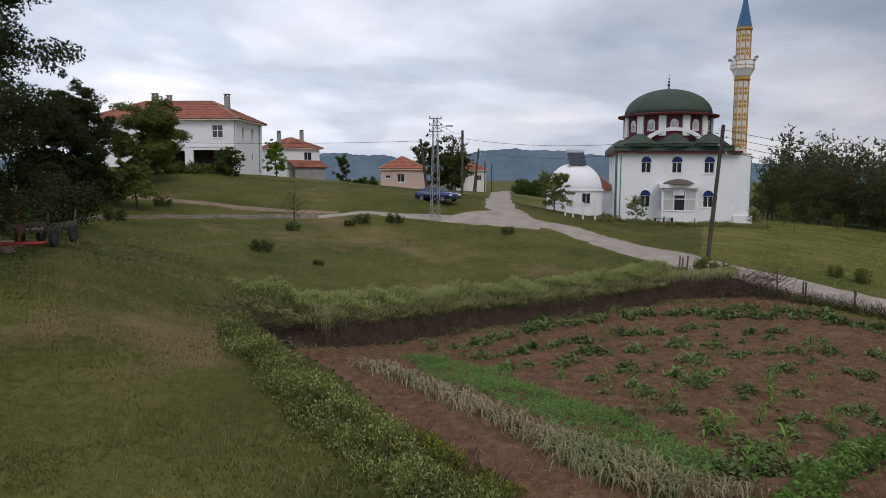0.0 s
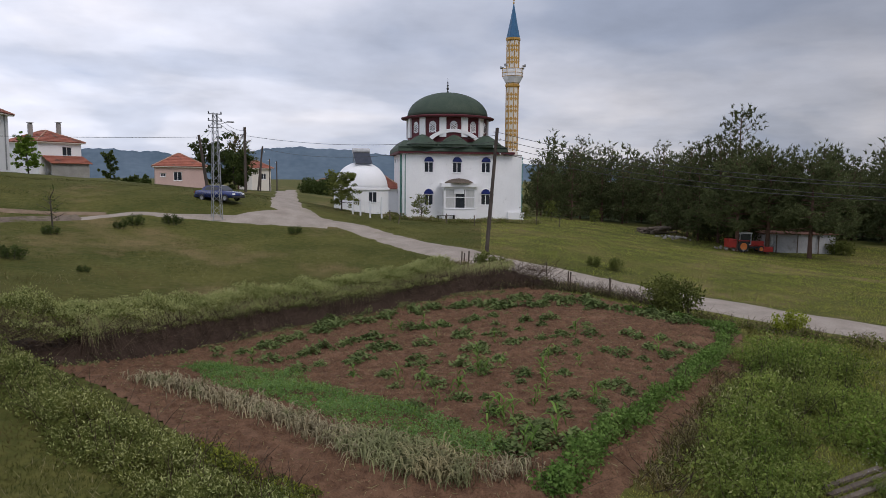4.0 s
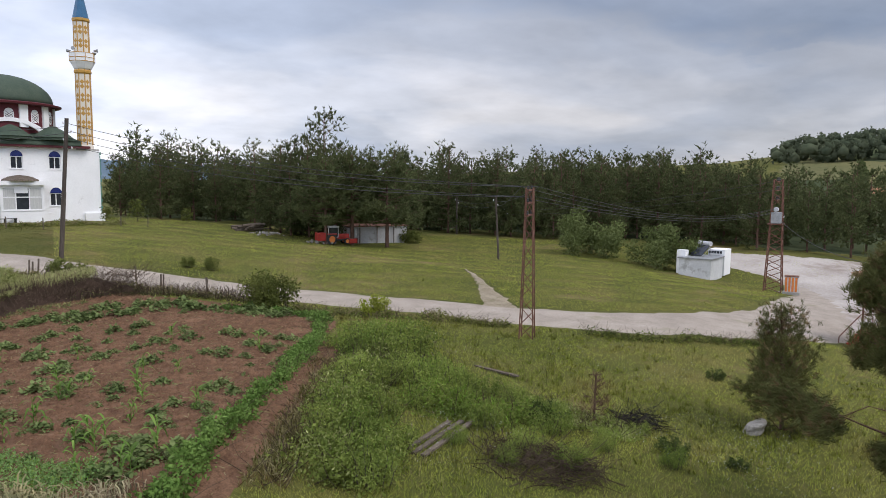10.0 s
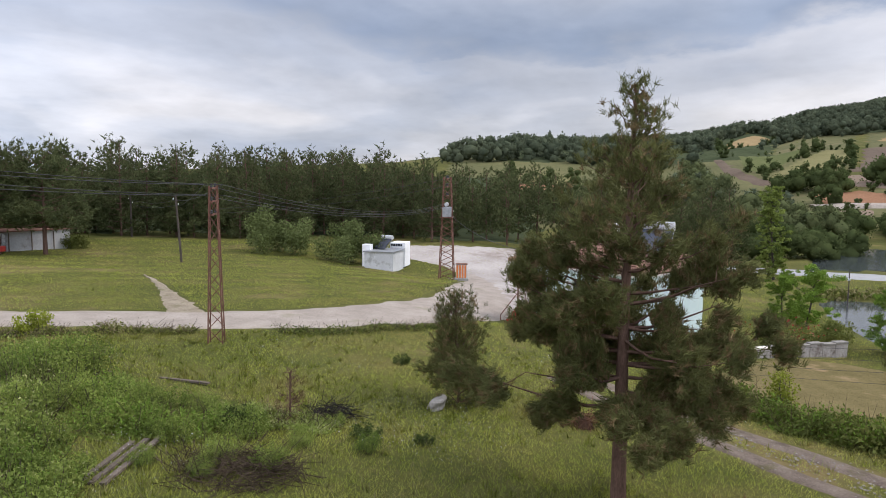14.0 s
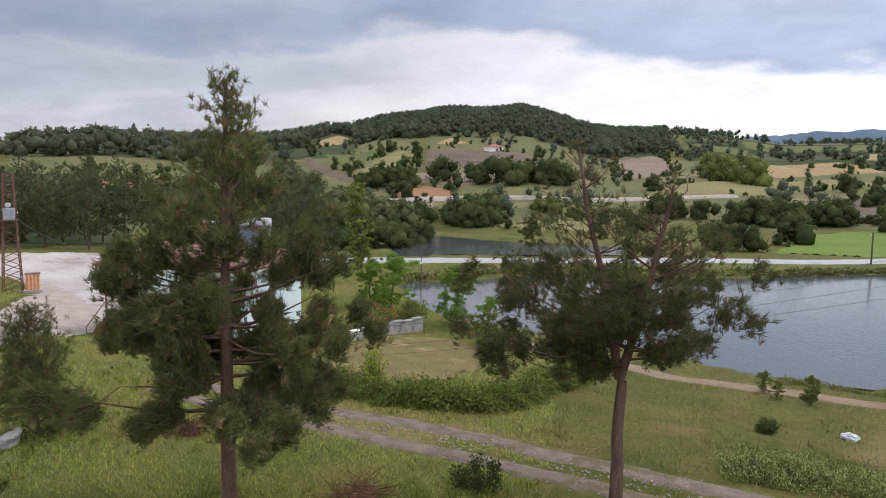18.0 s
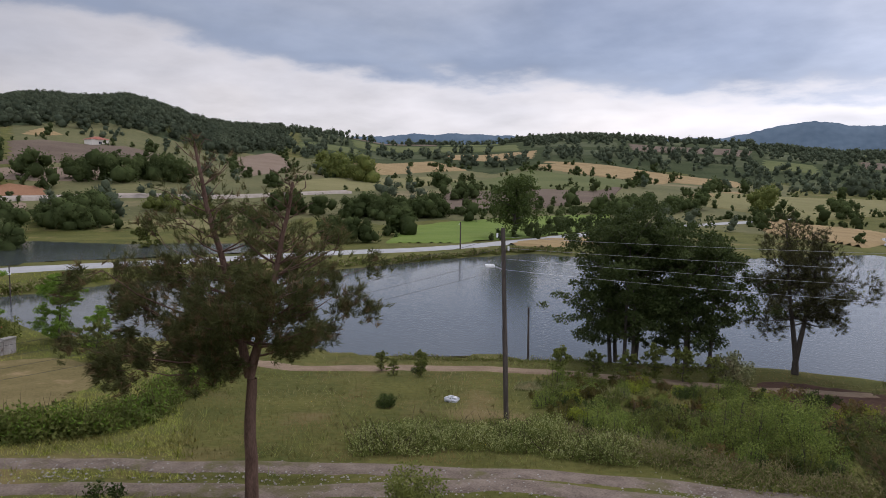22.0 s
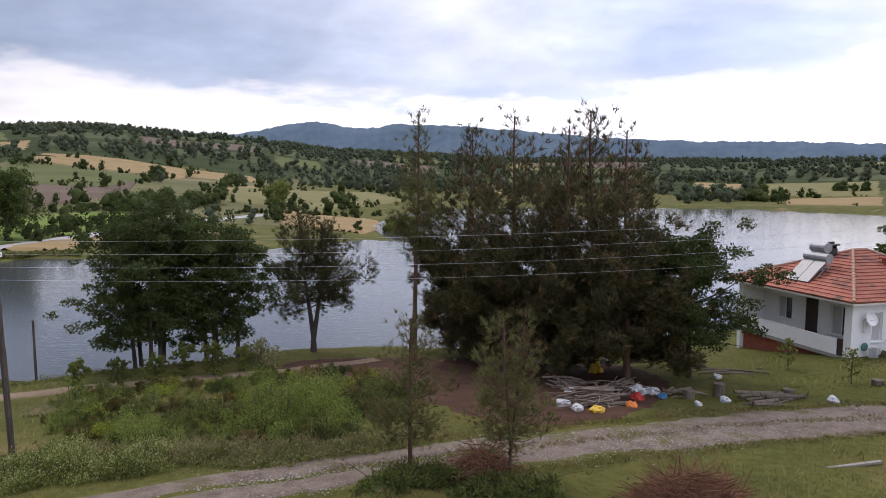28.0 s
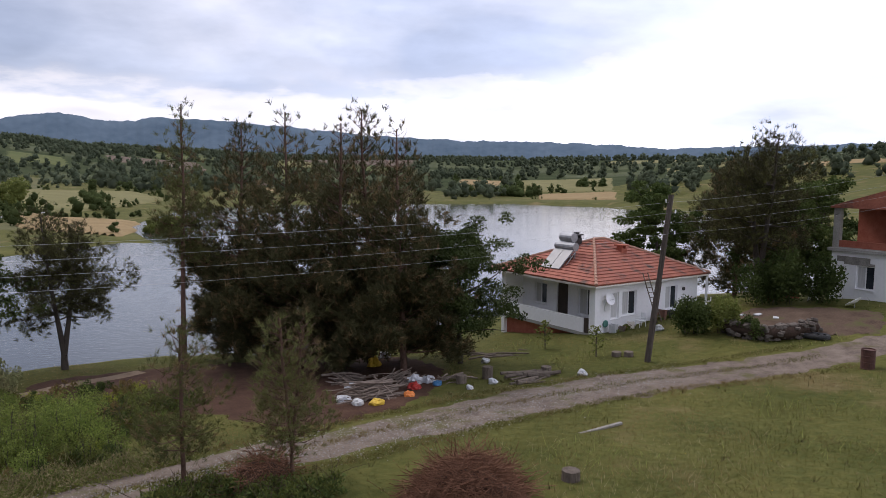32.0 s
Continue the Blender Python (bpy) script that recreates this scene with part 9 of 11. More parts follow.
def squash_plant(w, seed, n=130, leaf=0.058, mat=None):
    rng = np.random.default_rng(seed)
    a, q = rng.uniform(0, 6.28, n), rng.random(n) ** 0.6
    c = np.stack([np.cos(a) * q * w, np.sin(a) * q * w * 0.8, 0.05 + 0.3 * (1 - q) * rng.random(n) ** 0.5 + rng.random(n) * 0.1], 1)
    c[:, :2] += rng.normal(size=(n, 2)) * 0.07
    m = 5
    ang = np.arange(m) / m * 2 * np.pi
    s = leaf * rng.uniform(0.55, 1.2, n)
    tilt = rng.normal(size=(n, 2)) * 0.45
    ring = np.stack([np.cos(ang)[None] * s[:, None], np.sin(ang)[None] * s[:, None], (np.cos(ang)[None] * tilt[:, :1] + np.sin(ang)[None] * tilt[:, 1:]) * s[:, None] + 0.02], 2) + c[:, None]
    v = np.concatenate([c[:, None], ring], 1).reshape(-1, 3)
    f = []
    for k in range(n):
        o = k * (m + 1)
        f += [(o, o + 1 + j, o + 1 + (j + 1) % m) for j in range(m)]
    return [("leaves", v, np.array(f), mat or M_LEAF_GARDEN, False)]


M_LEAF_CORN = leaf_material("corn_leaves", (0.1, 0.19, 0.035), (0.19, 0.29, 0.07), 0.3, 0.3)
M_LEAF_BEAN = leaf_material("bean_leaves", (0.095, 0.18, 0.036), (0.19, 0.285, 0.075), 0.35, 0.25)
M_LEAF_GARDEN = leaf_material("garden_leaves", (0.105, 0.15, 0.05), (0.21, 0.26, 0.1), 0.35, 0.25)
M_LEAF_DILL = leaf_material("feathery_green", (0.11, 0.21, 0.06), (0.21, 0.32, 0.11), 0.35, 0.25)
M_LEAF_ONION = leaf_material("grey_green_onion_leaves", (0.16, 0.175, 0.075), (0.32, 0.315, 0.165), 0.4, 0.2, spot=(0.33, 0.28, 0.15), spot_scale=1.2, spot_at=0.5)

rngg = np.random.default_rng(31)
corn = [plant("corn_plant", x, y, corn_plant(h, 40 + k), "young green corn plant in the garden", "corn", "corn plants") for k, (x, y, h) in enumerate(((7.66, 21.15, 1.05), (6.59, 16.21, 1.1), (7.42, 14.96, 1.2)))]
squash = [plant("potato_plant", x, y, squash_plant(w, 50 + k), "low leafy vegetable plant in red soil", "vegetable", "low vegetable plants") for k, (x, y, w) in enumerate(((6.40, 24.17, 0.42), (7.63, 22.86, 0.34), (5.55, 26.63, 0.48)))]
CORN_SPOTS = [(7.07, 29.57), (8.27, 30.19), (6.87, 30.54), (8.29, 28.10), (8.65, 23.99), (10.24, 26.38), (9.78, 20.82), (9.13, 19.13), (10.85, 22.63), (10.06, 17.86), (10.65, 18.56), (6.36, 19.07), (5.41, 18.42), (5.00, 21.22), (5.50, 20.16), (6.34, 16.74), (8.15, 17.83), (6.63, 14.56), (7.03, 16.68), (3.76, 22.28), (1.85, 22.83), (0.68, 25.19), (0.01, 24.60), (14.04, 26.74), (15.35, 22.58), (8.88, 22.08), (8.00, 21.35), (8.48, 18.33), (8.06, 16.20), (6.43, 14.54), (6.80, 17.10), (11.58, 21.70), (6.36, 19.28), (6.81, 16.88), (5.83, 15.43), (9.49, 20.18), (9.88, 17.62), (7.82, 21.63)]
for x, y in CORN_SPOTS:
    again(corn[int(rngg.integers(0, 3))], x, y, rngg.uniform(0, 360), rngg.uniform(0.5, 0.95))


def rows_of(line, n, jit, makers, smin, smax):
    n = int(n * 1.45)
    c = smooth_line(line, 0.3)
    for k in range(n):
        p = c[int((k + 0.5) / n * len(c))] + rngg.normal(size=2) * jit
        again(makers[int(rngg.integers(0, len(makers)))], p[0], p[1], rngg.uniform(0, 360), rngg.uniform(smin, smax) * (0.55 if rngg.random() < 0.35 else 1.0))


# irregular rows of low plants across the bed
for line, n, jit, lo, hi in (
        ([(1.26, 28.37), (3.98, 31.65), (8.23, 34.12), (13.89, 34.94)], 22, 0.3, 0.7, 1.15),
        ([(1.36, 25.26), (4.08, 27.70), (8.27, 30.19), (14.01, 32.18)], 22, 0.3, 0.7, 1.2),
        ([(2.38, 23.28), (5.65, 26.10), (9.60, 28.00), (15.24, 30.84)], 22, 0.35, 0.6, 1.1),
        ([(3.55, 22.02), (6.49, 23.73), (10.27, 25.83), (16.18, 28.53)], 20, 0.35, 0.5, 1.0),
        ([(4.36, 20.24), (7.07, 21.78), (10.81, 23.76), (16.53, 26.58)], 18, 0.35, 0.45, 0.95),
        ([(4.92, 18.04), (7.87, 19.79), (11.81, 22.03), (16.91, 24.90)], 16, 0.35, 0.45, 0.9),
        ([(5.50, 16.09), (8.83, 17.83), (12.54, 20.11), (17.48, 23.64)], 14, 0.35, 0.45, 0.9),
        ([(11.79, 35.28), (15.52, 35.67), (17.79, 34.59), (18.94, 30.50), (20.22, 26.08)], 24, 0.3, 0.8, 1.3),
        ([(11.95, 33.96), (15.39, 33.87), (17.57, 32.22)], 9, 0.3, 0.9, 1.4),
        ([(6.27, 14.72), (7.63, 15.08)], 6, 0.3, 0.9, 1.2),
        ([(5.66, 14.96), (7.91, 15.95), (10.72, 17.82), (14.91, 20.81)], 10, 0.3, 0.5, 0.9),
        ([(-2.37, 27.80), (-1.05, 28.88), (0.21, 27.50), (1.17, 28.48)], 8, 0.4, 0.6, 1.0),
        ([(3.20, 32.94), (6.08, 35.58), (9.51, 36.89)], 9, 0.3, 0.8, 1.2)):
    rows_of(line, n, jit, squash, lo, hi)


def leaf_band(name, line, width, height, leaves, leaf, mat, label, category, seed, droop=0.0, twigs=0, lumps=0.35, narrow=0.55, foot=0.0, twig_mat=None, second=None, share=0.0):
    """A bank of foliage along a line: uneven mounds of leaves, with twigs inside."""
    rng = np.random.default_rng(seed)
    c = smooth_line(line, 0.4)
    tan = unit(np.gradient(c, axis=0))
    nrm = np.stack([tan[:, 1], -tan[:, 0]], 1)
    length = len(c) * 0.4
    nl = max(12, int(length * width / (lumps * lumps * 0.22)))
    li = rng.integers(0, len(c), nl)
    lu = rng.uniform(-0.5, 0.5, nl)
    broad = np.array([0.8 + 0.5 * noise.noise((x * 0.6, y * 0.6, seed + 9)) for x, y in c])
    lc = c[li] + nrm[li] * (lu * width * broad[li])[:, None] + tan[li] * rng.uniform(-0.3, 0.3, (nl, 1))
    lr = rng.uniform(0.5, 1.0, nl) * lumps * (0.6 + 0.4 * height)
    wave = np.array([noise.noise((x * 0.75, y * 0.75, seed)) + 0.6 * noise.noise((x * 1.9, y * 1.9, seed + 5)) for x, y in lc])
    swell = np.clip(0.62 + 0.75 * wave, 0.08, 1.35)
    lz = heights(lc[:, 0], lc[:, 1]) + foot + height * (1 - (2 * lu) ** 2 * 0.55) * swell * rng.uniform(0.75, 1.05, nl) - lr * 0.5
    k = rng.integers(0, nl, leaves)
    dirn = unit(rng.normal(size=(leaves, 3)))
    p = np.stack([lc[k, 0], lc[k, 1], lz[k]], 1) + rng.normal(size=(leaves, 3)) * lumps * 0.12 + dirn * (lr[k] * rng.random(leaves) ** 0.4)[:, None] * np.array([1.2, 1.2, 1.0])
    g = heights(p[:, 0], p[:, 1])
    p[:, 2] = np.maximum(p[:, 2], g + 0.03 + rng.random(leaves) * 0.1)
    t = thing(name, *c[len(c) // 2], label, category)
    o = np.array(t.location)
    up = dirn[:, 2].copy()
    dirn[:, 2] = np.abs(dirn[:, 2]) * 0.6
    other = rng.random(leaves) < share * (1 + 1.5 * up)
    v, f = leaf_cards(p[~other] - o, leaf, rng, droop=droop, outward=dirn[~other] * 0.7, narrow=narrow)
    tagged(mesh_object("leaves", v, f, mat, t), kind="stuff")
    if share:
        v, f = leaf_cards(p[other] - o, leaf * 1.1, rng, droop=-0.8, outward=dirn[other] * 0.7, narrow=narrow * 0.6)
        tagged(mesh_object("shoot_mass", v, f, second, t), kind="stuff")
    if twigs:
        pcs = []
        for j in range(twigs):
            q = int(rng.integers(0, nl))
            base = np.array([*lc[q], heights(lc[q, 0], lc[q, 1])[0]]) - o
            tip = base + np.array([rng.normal() * 0.4, rng.normal() * 0.4, height * rng.uniform(0.5, 1.15)])
            pcs.append(tube(wobble_line(base, tip, 4, 0.05, rng), [0.012, 0.009, 0.007, 0.004], 3))
        v, f = join(pcs)
        tagged(mesh_object("stem_mass", v, f, twig_mat or M_TWIG, t), kind="stuff")
    return t


leaf_band("dill_bed", [(-0.93, 24.78), (0.74, 22.59), (2.42, 19.65), (3.76, 17.50), (4.86, 15.87), (5.56, 14.68)], 2.7, 0.42, 34000, 0.065, M_LEAF_DILL, "dense bed of feathery bright green herbs", "herb bed", 71, lumps=0.3, narrow=0.45, second=M_LEAF_BRIGHT, share=0.12)
leaf_band("bean_row", [(21.21, 26.06), (18.33, 22.86), (14.84, 19.87), (11.89, 17.43), (9.19, 15.24), (7.55, 13.76), (6.38, 12.58), (6.24, 12.75)], 0.8, 0.6, 14000, 0.11, M_LEAF_BEAN, "long row of leafy green bean plants", "bean row", 73, lumps=0.3, twigs=150)
leaf_band("bean_row", [(19.63, 31.60), (20.51, 28.73), (20.77, 25.52)], 0.9, 0.45, 3000, 0.15, M_LEAF_BEAN, "leafy green plants along the garden end", "bean row", 74, lumps=0.3, twigs=60)


def onion_row(name, line, n, seed, label, mat, h=0.5):
    rng = np.random.default_rng(seed)
    c = smooth_line(line, 0.1)
    t = thing(name, *c[len(c) // 2], label, "onion row")
    o = np.array(t.location)
    k = np.sort(rng.integers(0, len(c), n))
    p = c[k] + rng.normal(size=(n, 2)) * 0.27
    base = np.stack([p[:, 0], p[:, 1], heights(p[:, 0], p[:, 1]) + 0.05], 1) - o
    a = rng.uniform(0, 6.28, n)
    d = np.stack([np.cos(a), np.sin(a), np.zeros(n)], 1)
    w = np.stack([-np.sin(a), np.cos(a), np.zeros(n)], 1) * 0.014
    hh = (h * rng.uniform(0.4, 1.2, n))[:, None]
    bend = rng.uniform(0.3, 1.0, n)[:, None]
    z = np.array([0, 0, 1.0])
    m1 = base + z * hh * 0.7 + d * hh * 0.2
    m2 = base + z * hh * (1.0 - bend * 0.35) + d * hh * 0.55
    m3 = base + z * hh * (1.0 - bend) + d * hh * 0.95
    v = np.stack([base - w, base + w, m1 - w, m1 + w, m2 - w * 0.8, m2 + w * 0.8, m3 - w * 0.2, m3 + w * 0.2], 1).reshape(-1, 3)
    f = (np.arange(n)[:, None, None] * 8 + np.array([[0, 1, 3, 2], [2, 3, 5, 4], [4, 5, 7, 6]])[None]).reshape(-1, 4)
    for q in range(8):
        a0, a1 = q * n // 8, (q + 1) * n // 8
        tagged(mesh_object("leaf_clump", v[8 * a0:8 * a1], f[3 * a0:3 * a1] - 8 * a0, mat, t), kind="stuff")


M_STALK = leaf_material("dry_onion_stalks", (0.22, 0.18, 0.1), (0.42, 0.37, 0.24), 0.4, 0.2, 1.5, spot=(0.14, 0.16, 0.06), spot_scale=1.5, spot_at=0.54)
onion_row("onion_row", [(-2.46, 22.26), (-1.21, 21.07), (0.10, 19.50)], 700, 81, "row of dry yellowing onion leaves", M_STALK, 0.36)
onion_row("onion_row", [(-0.03, 19.70), (1.05, 17.97), (2.10, 16.26), (2.85, 15.03)], 1100, 85, "row of dry yellowing onion leaves", M_STALK, 0.36)
onion_row("onion_row", [(2.60, 15.59), (3.15, 14.77), (3.88, 13.87), (4.45, 13.38)], 1300, 82, "row of drooping grey-green onion leaves", M_LEAF_ONION, 0.42)
onion_row("onion_row", [(3.09, 15.60), (3.78, 14.83), (4.56, 14.08)], 700, 83, "row of drooping grey-green onion leaves", M_LEAF_ONION, 0.4)
onion_row("onion_row", [(5.26, 13.40), (5.65, 13.57), (5.99, 13.75)], 160, 86, "clump of dry onion leaves on the bed", M_STALK, 0.35)


# the twiggy bank behind the garden, and bramble borders
BANK_COLS = np.array([-0.6, -0.42, -0.24, -0.08, 0.06, 0.14, 0.2, 0.26, 0.33, 0.4, 0.48])
BANK_RISE = np.array([-0.2, 0.35, 0.75, 0.97, 1.05, 1.0, 0.78, 0.52, 0.3, 0.12, -0.2])


def earth_bank(name, line, width, height, label):
    c = smooth_line(line, 0.35)
    tan = unit(np.gradient(c, axis=0))
    nrm = np.stack([tan[:, 1], -tan[:, 0]], 1)
    cols, rise = BANK_COLS, BANK_RISE
    rng = np.random.default_rng(9)
    ends = np.minimum(1, np.minimum(np.arange(len(c)), np.arange(len(c))[::-1]) / 13)
    pts = c[:, None] + nrm[:, None] * (cols * width)[None, :, None]
    z = heights(pts[..., 0].ravel(), pts[..., 1].ravel()).reshape(len(c), -1) + rise[None] * height * ends[:, None] + rng.normal(size=(len(c), len(cols))) * 0.09 + np.array([0.2 * noise.noise((x * 0.5, y * 0.5, 3)) for x, y in c])[:, None]
    ob = mesh_object(name, np.stack([pts[..., 0].ravel(), pts[..., 1].ravel(), z.ravel()], 1), grid_faces(len(c), len(cols)), M_BANK, smooth=True)
    if ob.data.polygons[0].normal.z < 0:
        ob.data.flip_normals()
    tagged(ob, label, "bank", kind="structure")


BANK = [(-7.16, 25.72), (-5.47, 25.11), (-2.32, 29.31), (0.72, 32.39), (4.88, 34.96), (9.66, 37.68), (12.08, 39.18), (15.81, 39.77), (18.80, 39.67)]
earth_bank("bank_garden", BANK, 3.0, 1.25, "dark brown earth bank behind the garden")


def twig_bank(n, seed):
    rng = np.random.default_rng(seed)
    c = smooth_line(BANK, 0.3)
    pcs = []
    for j in range(n):
        p = c[int(rng.integers(0, len(c)))] + rng.normal(size=2) * 0.5 - np.array([0.1, 0.35])
        z = ground_z(*p) + rng.uniform(0.1, 1.0)
        tip = np.array([p[0] + rng.normal() * 0.6, p[1] + rng.normal() * 0.6, z + rng.uniform(0.1, 0.9)])
        pcs.append(tube(wobble_line((p[0], p[1], z), tip, 3, 0.06, rng), [0.009, 0.007, 0.004], 3))
    v, f = join(pcs)
    tagged(mesh_object("dry_bramble_twigs", v, f, M_TWIG), "tangled dry bramble twigs on the bank", "twigs", kind="stuff")


twig_bank(4200, 12)


def bank_thatch(n, seed, mat, name, label, lo, hi, drop, thick):
    """Stems and roots that hang from the bank's lip down its face."""
    rng = np.random.default_rng(seed)
    c = smooth_line(BANK, 0.2)
    tan = unit(np.gradient(c, axis=0))
    nrm = np.stack([tan[:, 1], -tan[:, 0]], 1)
    k = rng.integers(12, len(c) - 12, n)
    off = rng.uniform(lo, hi, n)
    length = drop * rng.uniform(0.4, 1.2, n) * (0.8 + 0.4 * np.sin(k * 0.13) * np.sin(k * 0.041 + 1))
    z0 = heights(c[k, 0], c[k, 1]) + 1.25 * np.interp(off, BANK_COLS, BANK_RISE) + rng.uniform(-0.05, 0.22, n)
    side = rng.normal(size=n) * 0.25
    rows = []
    for u, fall in ((0.0, 0.0), (0.35, 0.12), (0.7, 0.5), (1.0, 1.0)):
        q = c[k] + nrm[k] * (off * 3.0 + 0.12 + 0.5 * u * length)[:, None] + tan[k] * (side * u * length)[:, None]
        w = thick * (1.1 - u)
        for sgn in (-1, 1):
            rows.append(np.stack([q[:, 0] + tan[k, 0] * w * sgn, q[:, 1] + tan[k, 1] * w * sgn, z0 - fall * length], 1))
    v = np.stack(rows, 1).reshape(-1, 3)
    f = (np.arange(n)[:, None, None] * 8 + np.array([[0, 1, 3, 2], [2, 3, 5, 4], [4, 5, 7, 6]])[None]).reshape(-1, 4)
    tagged(mesh_object(name, v, f, mat), label, "stems", kind="stuff")


bank_thatch(1500, 13, M_TWIG, "hanging_stems", "dry brown stems hanging down the earth bank", 0.02, 0.36, 0.6, 0.009)
bank_thatch(1500, 14, M_BLADE_DRY, "hanging_grass", "dry grass hanging over the bank edge", 0.0, 0.16, 0.6, 0.009)
bank_thatch(5000, 15, M_LEAF_PALE, "hanging_creeper", "pale green creepers hanging over the bank edge", -0.05, 0.17, 0.55, 0.014)
leaf_band("bramble_bank", [(q[0] * 1.0, q[1] * 1.0 + 0.25) for q in BANK[:7]], 2.0, 0.7, 52000, 0.075, M_LEAF, "pale green flowering brambles on the bank top", "brambles", 91, twigs=160, foot=1.4, lumps=0.3, second=M_LEAF_PALE, share=0.6)
leaf_band("bramble_bank", [(q[0] * 0.975, q[1] * 0.975) for q in BANK[:7]], 0.7, 0.4, 17000, 0.07, M_LEAF, "pale brambles hanging over the bank edge", "brambles", 113, twigs=80, foot=0.95, lumps=0.25, second=M_LEAF_PALE, share=0.6)
leaf_band("bank_foot_weeds", [(q[0] * 0.95, q[1] * 0.95) for q in BANK[1:8]], 0.9, 0.4, 6000, 0.08, M_LEAF_GARDEN, "scattered weeds at the foot of the bank", "weeds", 114, twigs=120, second=M_LEAF_PALE, share=0.3)
leaf_band("bramble_border", [(-6.9, 24.0), (-6.1, 22.2), (-4.4, 19.6), (-2.9, 17.1), (-1.5, 15.0), (-0.3, 13.2), (0.7, 11.9)], 2.1, 0.85, 52000, 0.068, M_LEAF, "leafy green bramble border beside the meadow", "brambles", 92, twigs=200, lumps=0.34, second=M_LEAF_PALE, share=0.2)
leaf_band("bramble_border", [(-1.0, 15.9), (0.1, 14.4), (1.1, 13.3)], 0.9, 0.6, 7000, 0.07, M_LEAF, "leafy green bramble border by the garden", "brambles", 93, twigs=60, lumps=0.3, second=M_LEAF_YELLOW, share=0.3)
leaf_band("dry_brush", [(13.5, 39.0), (16.5, 38.6), (19.2, 37.0), (20.9, 34.6), (21.9, 31.8)], 1.3, 0.7, 2600, 0.07, M_LEAF_DARK, "dry brown brush along the garden fence", "brush", 119, twigs=900, lumps=0.3, second=M_BLADE_DRY, share=0.4)
leaf_band("bramble_thicket", [(19.99, 21.42), (17.84, 18.50), (14.62, 16.30), (12.40, 14.40), (11.42, 12.72), (9.44, 11.53)], 2.4, 1.0, 17000, 0.1, M_THICKET, "dense green bramble undergrowth beside the garden", "brambles", 94, twigs=260, lumps=0.6, second=M_LEAF_PALE, share=0.12)
leaf_band("bramble_thicket", [(17.99, 16.63), (17.17, 14.85), (15.28, 14.11), (16.07, 12.57), (16.43, 11.23)], 1.9, 0.8, 11000, 0.1, M_THICKET, "low green bramble growth in the meadow", "brambles", 95, twigs=120, lumps=0.6, second=M_LEAF_BRIGHT, share=0.2)
leaf_band("bramble_thicket", [(17.51, 11.59), (18.19, 10.29), (18.48, 8.87)], 1.6, 0.45, 6000, 0.085, M_THICKET, "low weeds round the brush heap", "weeds", 96, twigs=120, second=M_LEAF_PALE, share=0.3)
leaf_band("dry_weeds", [(8.37, 12.21), (9.59, 13.42), (11.22, 14.96), (13.61, 16.90), (15.94, 19.52)], 1.1, 0.5, 3500, 0.22, M_BLADE_S, "grey-green dry weeds on the garden edge", "weeds", 115, narrow=0.1, droop=-1.3, lumps=0.3, twigs=160, second=M_BLADE_DRY, share=0.4)


def bramble_bush(w, h, seed):
    """A bramble bush: leafy arching stems with pale tips."""
    rng = np.random.default_rng(seed)
    pcs = shrub(w, h, seed, 2600, 0.095, M_THICKET, twigs=26, low=0.3, high=1.15)
    a, q = rng.uniform(0, 6.28, 170), rng.random(170) ** 0.5
    tips = np.stack([np.cos(a) * q * w * 0.52, np.sin(a) * q * w * 0.52, h * (1.05 - 0.5 * q * q) + rng.normal(size=170) * 0.16 - 0.1], 1)
    v, f = leaf_cards(tips, 0.09, rng, droop=-1.0, narrow=0.4)
    return pcs + [("shoot_mass", v, f, M_LEAF_BRIGHT, False)]


bush = [plant("bramble_bush", x, y, bramble_bush(w, h, 170 + k), "bushy green bramble with pale shoots", "brambles", "bramble bushes") for k, (x, y, w, h) in enumerate(((17.84, 19.59, 2.2, 1.3), (18.01, 18.19, 2.0, 1.5), (12.43, 14.10, 1.7, 1.1)))]
for x, y, s in ((17.81, 20.82, 0.7), (20.20, 21.23, 0.9), (19.32, 18.13, 0.95), (14.70, 17.69, 0.6), (14.85, 16.50, 0.95), (15.53, 16.00, 0.85), (16.73, 15.19, 0.8), (17.04, 14.39, 0.8), (14.99, 13.98, 0.75), (13.47, 13.82, 0.7), (10.97, 13.12, 0.75), (11.39, 12.48, 0.9), (11.84, 11.92, 0.8), (9.79, 11.49, 0.8), (10.19, 10.87, 0.8), (17.51, 13.48, 0.6), (17.72, 12.53, 0.65), (17.62, 11.61, 0.6), (15.47, 12.20, 0.5), (16.65, 10.35, 0.6), (16.86, 16.37, 0.8), (15.18, 11.59, 0.6), (14.75, 9.96, 0.6), (14.85, 8.68, 0.65), (16.66, 8.72, 0.5), (18.94, 8.84, 0.4), (17.30, 7.11, 0.4), (16.34, 13.35, 0.5), (17.76, 11.01, 0.5), (13.67, 11.40, 0.4), (13.69, 9.74, 0.35), (12.92, 13.80, 0.5), (11.19, 13.19, 0.5)):
    again(bush[int(rngg.integers(0, 3))], x, y, rngg.uniform(0, 360), s * rngg.uniform(0.65, 1.0))


leaf_band("bramble_mound", [(17.83, -14.37), (16.94, -16.29), (15.46, -18.09), (13.16, -19.23), (11.09, -19.81)], 2.6, 0.95, 27000, 0.085, M_LEAF, "mound of green brambles with pale shoots above the track", "brambles", 97, twigs=160, lumps=0.45, second=M_LEAF_PALE, share=0.3)
